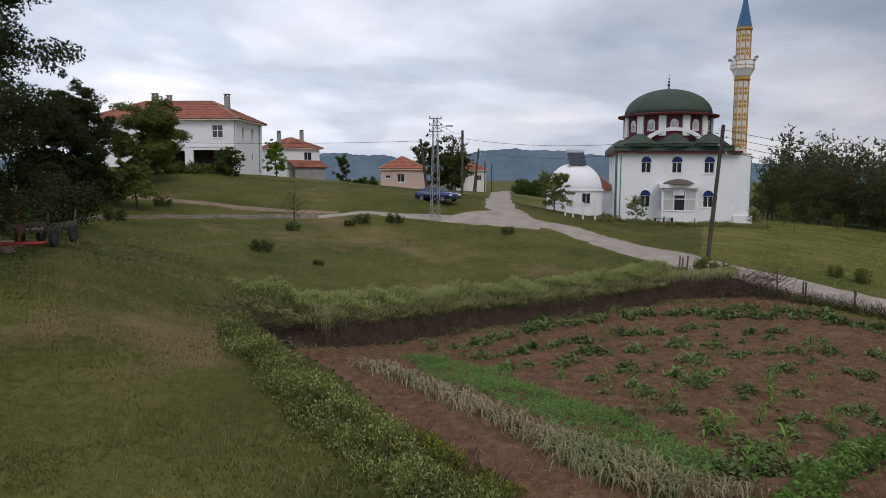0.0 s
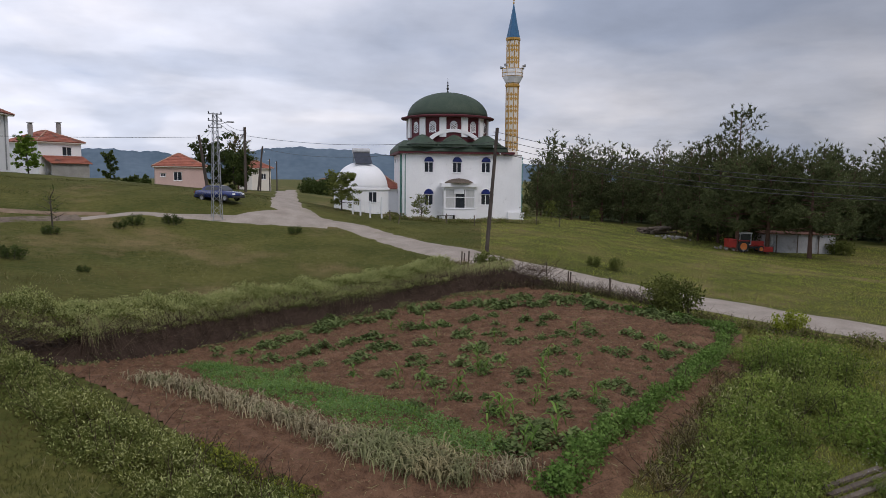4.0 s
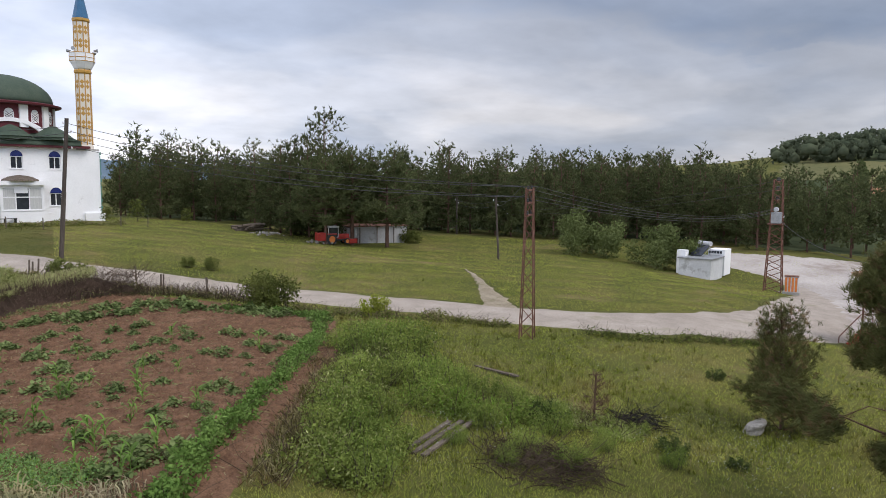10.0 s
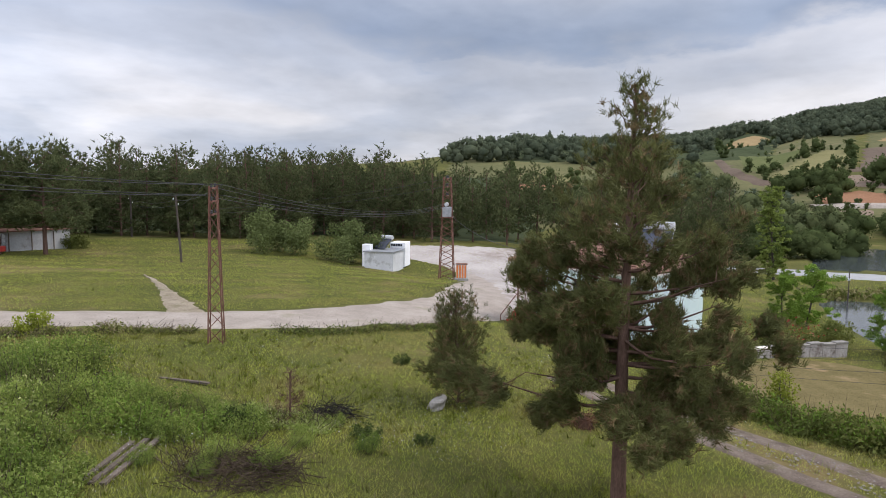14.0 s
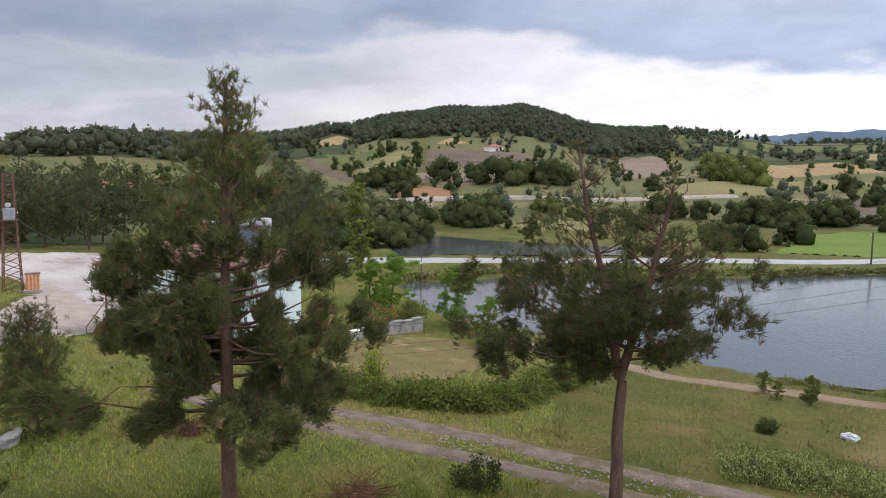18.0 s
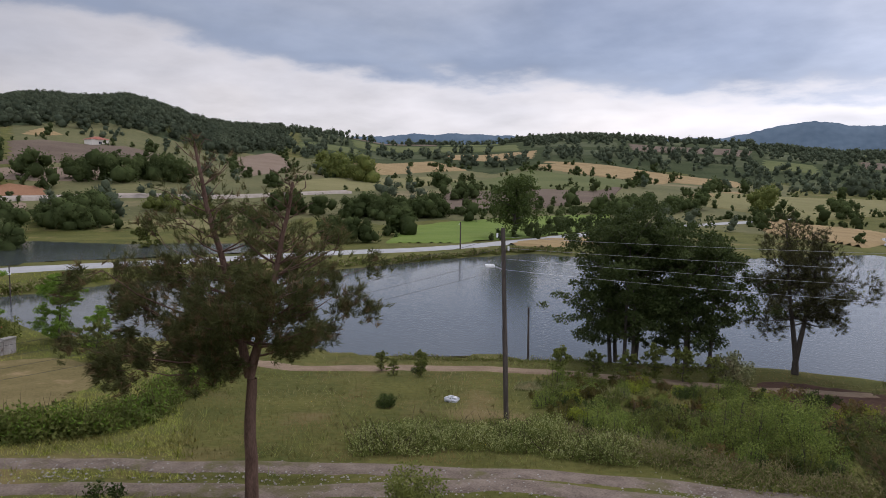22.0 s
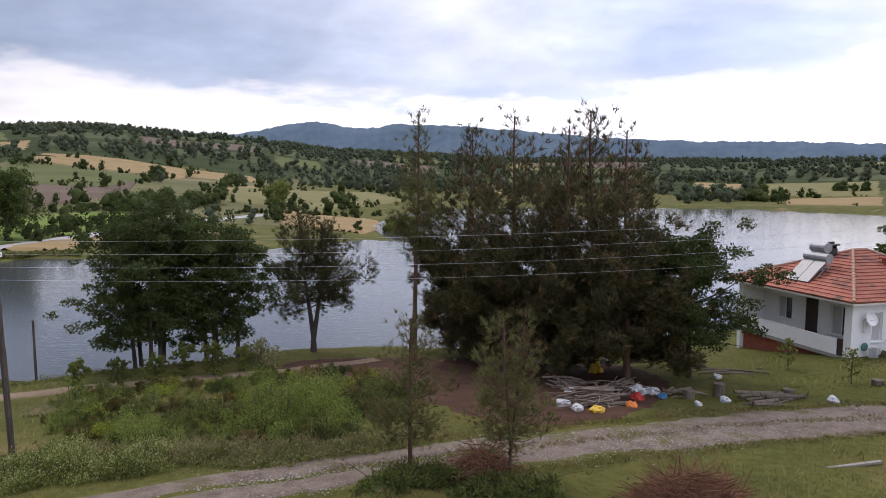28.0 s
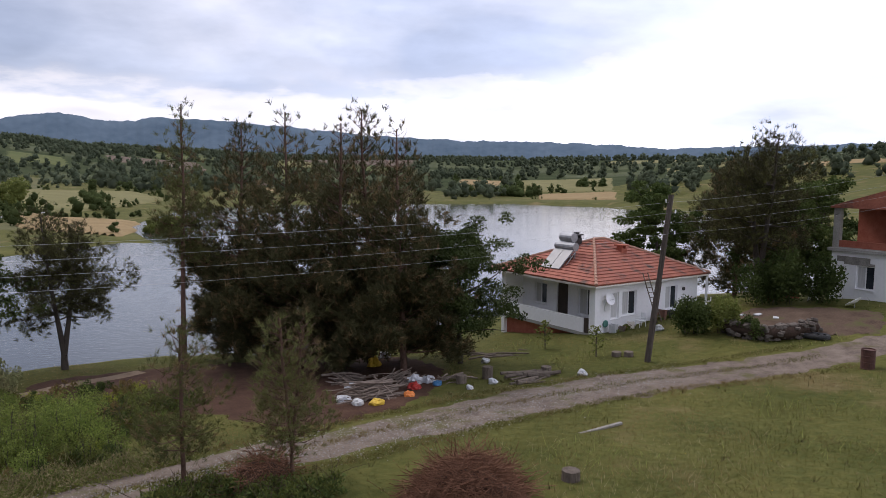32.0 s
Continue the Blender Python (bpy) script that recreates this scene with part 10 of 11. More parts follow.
leaf_band("bramble_mound", [(18.59, -15.49), (17.21, -17.15), (15.92, -19.54), (14.44, -20.77)], 1.6, 0.8, 11000, 0.085, M_LEAF_PALE, "pale flowering bramble mound", "brambles", 98, twigs=60, second=M_LEAF, share=0.5)
leaf_band("hedge_plot", [(31.60, -2.49), (29.50, -4.23), (27.69, -6.29), (26.32, -8.30), (27.22, -10.58), (29.60, -13.17), (33.37, -17.11)], 2.4, 1.3, 24000, 0.15, M_LEAF, "thick green hedge round the dry plot", "hedge", 99, twigs=120, lumps=0.5, second=M_LEAF_BRIGHT, share=0.2)
leaf_band("weeds_lakeside", [(13.75, -20.16), (10.95, -20.57), (8.07, -20.47), (5.90, -20.78), (3.83, -22.27)], 2.4, 0.65, 15000, 0.085, M_LEAF, "tall mixed weeds beside the track", "weeds", 101, twigs=500, second=M_BLADE_DRY, share=0.4, twig_mat=M_BLADE_DRY)
leaf_band("weeds_lakeside", [(13.95, -26.22), (11.37, -25.70), (9.15, -26.99), (6.57, -28.25), (5.13, -30.98)], 3.0, 0.7, 9000, 0.12, M_LEAF, "overgrown weeds in the lakeside plot", "weeds", 102, twigs=400, second=M_LEAF_DARK, share=0.4)
leaf_band("reed_plot", [(20.81, -27.02), (18.74, -28.01), (16.65, -29.07)], 2.0, 0.35, 6000, 0.2, M_LEAF_ONION, "grey-green onion plot by the lake path", "vegetable plot", 103, narrow=0.12, droop=-1.2, lumps=0.2)
leaf_band("weeds_pines", [(3.83, -17.49), (2.85, -18.78), (0.92, -17.88), (-0.56, -17.89)], 1.6, 0.6, 7000, 0.12, M_LEAF_DARK, "dark weeds under the young pines", "weeds", 104, twigs=120, second=M_LEAF, share=0.4)
leaf_band("road_weeds", [(13.95, 45.20), (16.09, 42.45), (18.95, 38.38), (21.09, 33.99)], 1.0, 0.55, 4200, 0.12, M_LEAF, "weeds along the garden fence", "weeds", 105, twigs=220, second=M_BLADE_DRY, share=0.4)
leaf_band("road_weeds", [(21.67, 28.75), (23.33, 25.42), (25.97, 22.56), (27.37, 20.18)], 0.9, 0.5, 3600, 0.12, M_LEAF, "weeds along the gravel road", "weeds", 106, twigs=260, second=M_BLADE_DRY, share=0.3)
leaf_band("road_weeds", [(29.6, 16.6), (31.2, 13.9), (33.6, 11.6), (35.9, 10.2)], 0.8, 0.5, 3000, 0.1, M_LEAF, "tall grey-green weeds at the road edge", "weeds", 107, twigs=160, second=M_LEAF_DARK, share=0.3)
leaf_band("mosque_weeds", [(14.50, 68.48), (19.94, 72.30), (26.51, 73.36), (33.89, 74.67)], 1.4, 0.6, 4000, 0.2, M_LEAF, "rough grass and weeds before the mosque", "weeds", 108, second=M_BLADE_DRY, share=0.4)
leaf_band("house_hedge", [(-34.01, 61.18), (-31.38, 67.02), (-28.26, 72.70), (-24.22, 78.34)], 1.6, 1.2, 7000, 0.25, M_LEAF_DARK, "overgrown hedge in front of the farmhouse", "hedge", 109, second=M_LEAF, share=0.4)
leaf_band("shore_weeds", [(31.76, -28.69), (28.68, -32.44), (26.40, -34.32), (23.53, -37.42)], 0.7, 0.4, 2600, 0.18, M_LEAF, "reeds and weeds along the shore", "reeds", 110, narrow=0.2, droop=-1.0, second=M_BLADE_DRY, share=0.3)
leaf_band("shore_weeds", [(76.93, -16.14), (81.10, -31.21), (79.26, -45.72), (72.70, -61.31)], 2.2, 1.0, 5000, 0.4, M_LEAF, "bushy bank of the causeway", "bank plants", 111, second=M_BLADE_DRY, share=0.3)
leaf_band("shore_weeds", [(72.47, -62.04), (72.59, -75.87), (69.23, -91.70), (62.99, -92.85)], 2.0, 0.9, 4500, 0.4, M_LEAF, "green bank of the far shore", "bank plants", 112, second=M_BLADE_DRY, share=0.3)

leaf_band("track_grass", [(5.4, -19.1), (2.8, -20.4), (-0.26, -21.8), (-3.8, -23.7), (-8.2, -26.0), (-13.7, -27.8), (-19.3, -28.5), (-24.0, -29.0)], 0.7, 0.1, 5500, 0.13, M_BLADE_S, "ragged grass growing between the wheel ruts", "grass", 116, narrow=0.1, droop=-1.0, lumps=0.2, second=M_BLADE_DRY, share=0.3)
for side in (-1.9, 1.8):
    leaf_band("track_grass", [(2.8 + side * 0.3, -20.4 - side), (-0.26 + side * 0.35, -21.8 - side), (-3.8 + side * 0.4, -23.7 - side), (-8.2 + side * 0.45, -26.0 - side), (-13.7 + side * 0.2, -27.8 - side), (-19.3, -28.5 - side), (-24.0, -29.0 - side)], 0.8, 0.16, 7000, 0.14, M_BLADE_S, "ragged grass along the track's edge", "grass", 121 + int(side), narrow=0.1, droop=-1.0, lumps=0.2, second=M_BLADE_DRY, share=0.3)
leaf_band("wall_plants", [on_lake_house(1.2, -0.55), on_lake_house(2.4, -0.5)], 0.5, 0.35, 900, 0.1, M_LEAF, "potted plants along the house wall", "plants", 117, lumps=0.2, second=M_RED, share=0.08)
leaf_band("wall_plants", [on_lake_house(5.2, -0.6), on_lake_house(6.8, -0.6)], 0.6, 0.5, 1400, 0.1, M_LEAF_DARK, "dark plants beside the ladder", "plants", 118, lumps=0.25, second=M_LEAF, share=0.3)


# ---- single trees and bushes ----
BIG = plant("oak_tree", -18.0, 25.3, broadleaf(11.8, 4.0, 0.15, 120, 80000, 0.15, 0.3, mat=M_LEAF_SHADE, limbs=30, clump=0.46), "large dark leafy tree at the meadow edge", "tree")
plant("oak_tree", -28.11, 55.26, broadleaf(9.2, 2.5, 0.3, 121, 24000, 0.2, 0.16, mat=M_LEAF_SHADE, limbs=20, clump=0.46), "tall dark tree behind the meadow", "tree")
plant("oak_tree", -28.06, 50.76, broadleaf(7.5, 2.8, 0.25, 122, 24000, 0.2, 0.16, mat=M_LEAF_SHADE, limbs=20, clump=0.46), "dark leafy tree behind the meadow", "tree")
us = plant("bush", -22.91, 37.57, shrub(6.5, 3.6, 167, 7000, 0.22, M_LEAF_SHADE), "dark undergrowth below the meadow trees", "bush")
again(us, -25.17, 45.50, 70, 0.9)
again(us, -27.76, 55.44, 140, 0.8)
plant("walnut_tree", -28.14, 66.27, broadleaf(7.2, 3.0, 0.2, 123, 34000, 0.2, 0.16, mat=M_LEAF, limbs=20, clump=0.44), "green leafy tree in front of the farmhouse", "tree")
plant("small_tree", -23.95, 55.01, broadleaf(3.9, 1.7, 0.3, 124, 4000, 0.2, 0.09, mat=M_LEAF), "small green tree on the meadow slope", "tree")
plant("small_tree", -22.66, 95.34, broadleaf(4.5, 1.6, 0.15, 125, 3000, 0.3, 0.09, mat=M_LEAF_BRIGHT), "light green tree beside the house", "tree")
plant("small_tree", -23.35, 76.52, broadleaf(3.0, 1.6, 0.15, 126, 3000, 0.25, 0.08, mat=M_LEAF_DARK), "dark small tree at the house wall", "tree")
plant("small_tree", -17.18, 118.76, broadleaf(5.2, 1.3, 0.2, 127, 1800, 0.35, 0.1, mat=M_LEAF_DARK), "slim dark tree against the mountains", "tree")
plant("bush", -13.15, 117.27, shrub(4.5, 1.6, 128, 1500, 0.35, M_LEAF_DARK), "rounded dark bush at the field edge", "bush")
plant("oak_tree", -2.13, 111.98, broadleaf(7.2, 3.4, 0.15, 129, 7000, 0.35, 0.15, mat=M_LEAF_DARK), "dark leafy tree behind the parked car", "tree")
plant("oak_tree", 0.96, 108.00, broadleaf(5.6, 2.8, 0.15, 130, 6000, 0.33, 0.15, mat=M_LEAF_DARK), "dark leafy tree behind the parked car", "tree")
plant("pine_tree", 1.61, 117.99, pine(8.5, 2.2, 0.25, 131, 420, 8, 0.8, 0.15, width=0.08), "sparse pine above the village houses", "pine tree")
plant("bush", 13.94, 124.22, shrub(7, 3.2, 132, 2600, 0.4, M_LEAF_DARK), "dark green bushes beside the road", "bush")
plant("bush", 16.64, 118.84, shrub(6, 4.0, 133, 2600, 0.4, M_LEAF_DARK), "tall dark green bushes beside the road", "bush")
plant("small_tree", 11.05, 72.16, broadleaf(4.0, 1.9, 0.25, 134, 4500, 0.2, 0.08, mat=M_LEAF), "young green tree by the washhouse", "tree")
sap = plant("sapling", 20.86, 77.23, broadleaf(2.7, 1.2, 0.3, 135, 1500, 0.16, 0.05, mat=M_LEAF), "thin young tree in front of the mosque", "tree")
again(sap, 37.95, 79.40, 40, 0.9)
again(sap, 43.61, 78.73, 140, 0.7)
again(sap, 33.49, 77.04, 200, 0.6)
plant("bush", 20.90, 29.68, shrub(2.3, 2.1, 136, 4200, 0.14, M_LEAF), "dense round green bush at the road edge", "bush")
plant("bush", 23.96, 25.24, shrub(1.5, 1.0, 137, 1600, 0.11, M_LEAF_YELLOW), "small yellowish green bush at the road edge", "bush")
b3 = plant("bush", 16.03, 43.12, shrub(1.6, 1.2, 138, 1600, 0.12, M_LEAF), "small green bush round the pole foot", "bush")
again(b3, 16.60, 42.26, 70, 0.9)
again(b3, 25.10, 42.20, 10, 0.7)
again(b3, 24.00, 43.29, 80, 0.6)
tuft = plant("bush", -11.92, 45.88, shrub(1.5, 0.8, 139, 1500, 0.09, M_LEAF_DARK), "small dark green weed clump on the meadow", "bush")
for x, y, s in ((-7.92, 44.09, 0.5), (-11.73, 54.55, 0.8), (-7.83, 58.07, 0.7), (-4.23, 59.75, 1.0), (5.17, 57.87, 0.8), (-23.49, 49.84, 1.2), (-22.84, 57.32, 1.0), (-7.04, 59.28, 1.0), (17.18, 10.81, 0.8), (18.79, 5.91, 0.4), (18.23, 7.46, 0.6), (27.24, 9.67, 0.5), (22.72, -19.89, 0.5), (22.08, -19.10, 0.5), (27.43, -26.16, 0.5), (22.06, -19.28, 0.5)):
    again(tuft, x, y, rngf.uniform(0, 360), s)
bt = plant("bare_tree", -12.02, 56.33, broadleaf(3.1, 1.2, 0.3, 140, 160, 0.12, 0.07, mat=M_LEAF_DARK, limbs=12), "small bare leafless tree on the meadow", "tree")
plant("willow_bush", 73.19, 41.23, shrub(7.0, 4.8, 141, 6500, 0.3, M_LEAF_WILLOW := leaf_material("willow_leaves", (0.1, 0.13, 0.04), (0.17, 0.2, 0.08), 0.3, 0.25)), "pale green willow bush at the field edge", "bush")
plant("willow_bush", 72.23, 31.99, shrub(7.0, 4.2, 142, 6500, 0.28, M_LEAF_WILLOW), "pale green willow bush beside the hut", "bush")
plant("bush", 62.21, 59.38, shrub(2.4, 1.8, 143, 1500, 0.2, M_LEAF), "green bush beside the shed", "bush")
plant("dead_sapling", 18.53, 10.09, pine(1.5, 0.45, 0.05, 144, 120, 8, 0.2, 0.03, levels=8, mats=(M_BARK, M_NEEDLE_BROWN, M_NEEDLE_BROWN)), "small brownish dying pine sapling", "pine tree")
gt = plant("garden_tree", 51.04, -15.34, broadleaf(4.4, 1.7, 0.04, 145, 13000, 0.12, 0.08, mat=M_LEAF_BRIGHT, tall=1.4), "bright green pointed garden tree by the water", "tree")
again(gt, 58.82, -11.85, 60, 1.05)
again(gt, 60.51, -10.43, 160, 0.9)
again(gt, 47.17, -16.59, 100, 0.6)
plant("small_tree", 43.48, -15.03, broadleaf(2.6, 0.9, 0.1, 146, 2000, 0.15, 0.05, mat=M_LEAF), "young green tree by the lake path", "tree")
plant("rose_bush", 52.22, -12.51, shrub(2.2, 1.9, 147, 2200, 0.16, M_LEAF), "dark green garden bush behind the wall", "bush")
fl = plant("rose_bush", 51.17, -10.31, shrub(2.4, 1.5, 148, 900, 0.16, M_LEAF), "garden bush with red flowers behind the wall", "bush")
v, f = leaf_cards(np.random.default_rng(2).normal(size=(60, 3)) * np.array([0.9, 0.6, 0.35]) + np.array([0, 0, 1.1]), 0.13, np.random.default_rng(3), narrow=0.9)
tagged(mesh_object("flower_mass", v, f, M_RED, fl), kind="stuff")
again(fl, 49.87, -7.98, 90, 1.0)
plant("yellow_bush", 30.10, -5.51, shrub(0.9, 1.9, 149, 1200, 0.12, M_LEAF_YELLOW), "bright yellow-green upright bush in the hedge", "bush")
pop = plant("poplar", 86.89, -13.92, broadleaf(11.0, 1.7, 0.03, 150, 11000, 0.26, 0.15, mat=M_THICKET, limbs=34, tall=2.2), "slim upright green poplar", "tree")
plant("small_tree", 115.22, -48.74, broadleaf(6.6, 2.0, 0.1, 151, 3000, 0.4, 0.12, mat=M_LEAF), "green tree on the pond bank", "tree")
plant("oak_tree", 88.65, -110.80, broadleaf(12.42, 5.2, 0.2, 152, 11000, 0.42, 0.35, mat=M_LEAF_DARK, limbs=24, clump=0.44), "large round oak on the far shore", "tree")
plant("small_tree", 89.23, -129.18, broadleaf(3.2, 1.6, 0.1, 153, 1500, 0.35, 0.1, mat=M_LEAF_DARK), "small tree beside the shore road", "tree")
plant("small_tree", 88.04, -141.91, broadleaf(6.4, 1.5, 0.1, 154, 2200, 0.4, 0.1, mat=M_LEAF_DARK), "slim green tree beside the shore road", "tree")
st = plant("small_tree", 17.71, -34.30, broadleaf(1.9, 0.7, 0.25, 155, 1600, 0.13, 0.04, mat=M_LEAF), "small round fruit tree by the lake path", "tree")
for x, y, s in ((16.36, -34.85, 1.0), (15.10, -35.85, 0.8), (21.30, -30.86, 0.9), (20.19, -32.31, 0.8), (28.13, -27.01, 0.6), (18.72, -33.30, 0.8), (27.81, -24.71, 0.5), (26.59, -25.59, 0.5), (29.43, -25.29, 0.6)):
    again(st, x, y, rngf.uniform(0, 360), s)
plant("bush", 14.61, -37.02, shrub(1.8, 1.6, 156, 1500, 0.16, M_LEAF_ONION), "grey-green bush at the lake shore", "bush")
sb = plant("bush", 8.78, -23.09, shrub(1.7, 1.9, 157, 4200, 0.08, M_THICKET, twigs=24, low=0.35, high=1.2), "tall feathery green bush in the overgrown plot", "bush")
again(sb, 7.14, -24.48, 60, 0.85)
again(sb, 12.88, -21.66, 130, 0.7)
again(sb, 8.22, -26.24, 30, 0.8)
weed = [plant("weed_clump", x, y, shrub(w, h, 180 + k, n, lf, mt, twigs=12, low=0.3, high=1.1), lb, "weeds", "lakeside weeds") for k, (x, y, w, h, n, lf, mt, lb) in enumerate((
    (12.6, -24.0, 1.3, 0.7, 1300, 0.07, M_LEAF, "leafy green weed clump in the lakeside plot"),
    (9.8, -29.0, 1.0, 0.9, 1100, 0.06, M_THICKET, "light green weed clump in the lakeside plot"),
    (15.2, -23.5, 0.8, 0.6, 800, 0.06, M_LEAF_YELLOW, "yellowish flowering weed clump in the lakeside plot"),
    (7.4, -28.6, 1.1, 0.6, 700, 0.1, M_BLADE_S, "brownish dry weed clump in the lakeside plot"),
    (17.3, -25.4, 1.4, 0.5, 1300, 0.065, M_LEAF_DARK, "low dark weed clump in the lakeside plot")))]
PLOT_SOUTH = [(21.5, -28.5), (20.2, -31.2), (15.2, -33.6), (10.0, -36.5), (5.6, -33.0), (4.4, -27.5), (5.0, -22.6), (9.0, -20.6), (14.6, -21.8), (18.6, -23.6)]
rngw = np.random.default_rng(77)
for q in rngw.uniform((4, -37), (22, -20), (420, 2)):
    if edge_distance(q[:1], q[1:], PLOT_SOUTH)[0] < -0.2:
        again(weed[int(rngw.choice(5, p=(0.3, 0.22, 0.1, 0.23, 0.15)))], q[0], q[1], rngw.uniform(0, 360), rngw.uniform(0.4, 1.1))
plant("bush", 12.26, -11.49, shrub(1.4, 1.3, 158, 3600, 0.08, M_LEAF), "green broom bush beside the track", "bush")
again(tuft, 17.90, -6.08, 20, 1.0)
plant("oak_tree", -28.53, -52.78, broadleaf(9.2, 3.7, 0.2, 159, 20000, 0.25, 0.2, mat=M_LEAF_DARK), "tall dark green tree behind the lake house", "tree")
od = plant("oak_tree", -41.71, -51.15, broadleaf(8.8, 4.0, 0.12, 160, 18000, 0.26, 0.2, mat=M_LEAF_DARK), "dark leafy tree beside the unfinished house", "tree")
again(od, -37.45, -49.41, 100, 0.95)
plant("pine_tree", -33.46, -49.80, pine(9.6, 3.6, 0.12, 166, 2600, 10, 0.5, 0.2, levels=20, taper=0.6, width=0.06, mats=(M_BARK, M_NEEDLE_DARK, M_NEEDLE_BROWN)), "broad dark brownish pine behind the house", "pine tree")
plant("bush", -21.31, -35.49, shrub(1.5, 2.2, 161, 4000, 0.15, M_LEAF_DARK), "dark green bush at the house corner", "bush")
plant("bush", -22.77, -35.05, shrub(1.8, 2.0, 162, 3000, 0.15, M_LEAF), "green bush beside the stone wall", "bush")
plant("bush", -23.40, -33.18, shrub(1.4, 1.2, 163, 1800, 0.13, M_LEAF_DARK), "low dark bush on the stone wall", "bush")
ob2 = plant("bush", -29.99, -38.50, shrub(4.5, 3.2, 164, 5500, 0.2, M_LEAF_DARK), "overgrown dark bushes at the unfinished house", "bush")
again(ob2, -28.70, -39.72, 80, 0.8)

fr2 = plant("sapling", -14.58, -33.14, broadleaf(1.7, 0.5, 0.3, 165, 350, 0.12, 0.03, mat=M_LEAF), "thin young sapling on the house lawn", "tree")
again(fr2, -13.10, -36.63, 50, 1.0)


# hedgerows and single trees across the valley
def hedgerow(name, line, n, h, seed, label, mat=None, jit=2.0, leaves=520):
    rng = np.random.default_rng(seed)
    c = smooth_line(line, 2.0)
    p = c[rng.integers(0, len(c), n)] + rng.normal(size=(n, 2)) * jit
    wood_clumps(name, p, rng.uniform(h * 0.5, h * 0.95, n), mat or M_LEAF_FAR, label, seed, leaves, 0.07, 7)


hedgerow("valley_trees", [(164.23, -99.46), (151.05, -110.23), (139.31, -118.66), (130.44, -134.00)], 26, 8.5, 201, "row of dark trees beyond the water")
hedgerow("valley_trees", [(97.77, -74.64), (96.94, -78.75)], 5, 8.0, 202, "dark round trees at the shore")
hedgerow("valley_trees", [(133.92, -137.58), (117.78, -156.66), (105.14, -174.82)], 46, 3.0, 203, "low dark hedge behind the green field")
hedgerow("valley_trees", [(125.02, -12.07), (112.44, -16.21), (125.25, -30.48)], 9, 7.5, 204, "dark trees along the pond")
hedgerow("valley_trees", [(155.90, -5.48), (172.19, -16.68), (153.04, -24.55), (157.58, -33.03)], 40, 9, 205, "dark wooded slope above the pond", M_NEEDLE_FAR, 7.0)
hedgerow("valley_trees", [(155.76, -44.53), (163.42, -56.76)], 14, 9, 206, "tall green trees by the valley road", M_LEAF_FAR, 4.0)
hedgerow("valley_trees", [(172.18, -75.48), (167.03, -79.53), (164.06, -87.63)], 9, 6, 207, "green trees by the valley road", M_LEAF)
hedgerow("valley_trees", [(233.68, -66.67), (226.04, -86.42), (225.75, -105.05)], 18, 11, 208, "dark trees between the fields")
hedgerow("valley_trees", [(226.11, -36.30), (226.85, -53.18)], 10, 9, 209, "dark trees between the fields")
hedgerow("valley_trees", [(159.14, -176.97), (158.39, -178.98)], 1, 8, 210, "single tree in the ploughed field")
hedgerow("valley_trees", [(206.10, -206.85), (203.66, -209.26)], 2, 9, 211, "single trees in the fields")
hedgerow("valley_trees", [(161.62, -170.60), (158.50, -177.54)], 2, 8, 212, "single trees on the slope")
hedgerow("valley_trees", [(104.14, -170.75), (96.32, -196.68), (93.81, -207.81)], 22, 7, 213, "hedge of dark trees by the lake head")
hedgerow("valley_trees", [(80.64, -221.80), (79.54, -224.32)], 3, 12, 214, "tall pale trees across the lake", M_LEAF)
hedgerow("valley_trees", [(69.29, -247.48), (67.58, -248.99)], 3, 9, 215, "dark green trees across the lake")
hedgerow("valley_trees", [(84.76, -187.75), (67.47, -197.81), (46.10, -208.98), (34.77, -203.04)], 40, 2.6, 216, "low hedge at the lake head")
hedgerow("valley_trees", [(-92.45, -415.85), (-112.42, -405.71), (-122.34, -377.68)], 14, 8, 217, "dark trees on the far shore")
hedgerow("valley_trees", [(-155.01, -437.34), (-171.13, -426.98), (-179.81, -409.24)], 9, 8, 218, "dark trees on the far shore fields")
hedgerow("valley_trees", [(31.09, -149.81), (31.89, -174.10), (27.89, -184.91)], 12, 5, 219, "green bushes at the lake head", M_LEAF)
hedgerow("valley_trees", [(341.57, -264.48), (326.75, -315.20), (301.52, -324.55)], 9, 5, 220, "small trees in the stubble field")
hedgerow("valley_trees", [(278.12, -202.44), (240.00, -197.80)], 12, 16, 221, "tall green poplars across the valley", M_LEAF)
hedgerow("valley_trees", [(173.32, 30.57), (169.88, 19.57), (156.33, 14.47)], 14, 9, 222, "dark trees beyond the yard", M_NEEDLE_FAR)
hedgerow("valley_trees", [(136.76, -115.49), (136.29, -123.61), (132.85, -133.02)], 20, 7.5, 223, "dark trees beyond the water")
hedgerow("valley_trees", [(260.66, -13.39), (234.48, -15.57), (202.05, -19.61)], 20, 10, 224, "dark pines on the slope", M_NEEDLE_FAR)


# ---- grass and meadow flowers ----
PLOT = [(35.39, -2.80), (44.44, -5.66), (46.66, -9.40), (45.93, -13.61), (40.63, -14.98), (36.61, -12.84), (31.34, -8.21), (31.80, -5.08)]
STRIP_OBJECTS = [o for o in bpy.data.objects if o.type == "MESH" and not o.parent and o.name.startswith(("road_", "path_", "yard_", "garden_soil", "dry_plot", "needle_floor", "bare_platform"))]


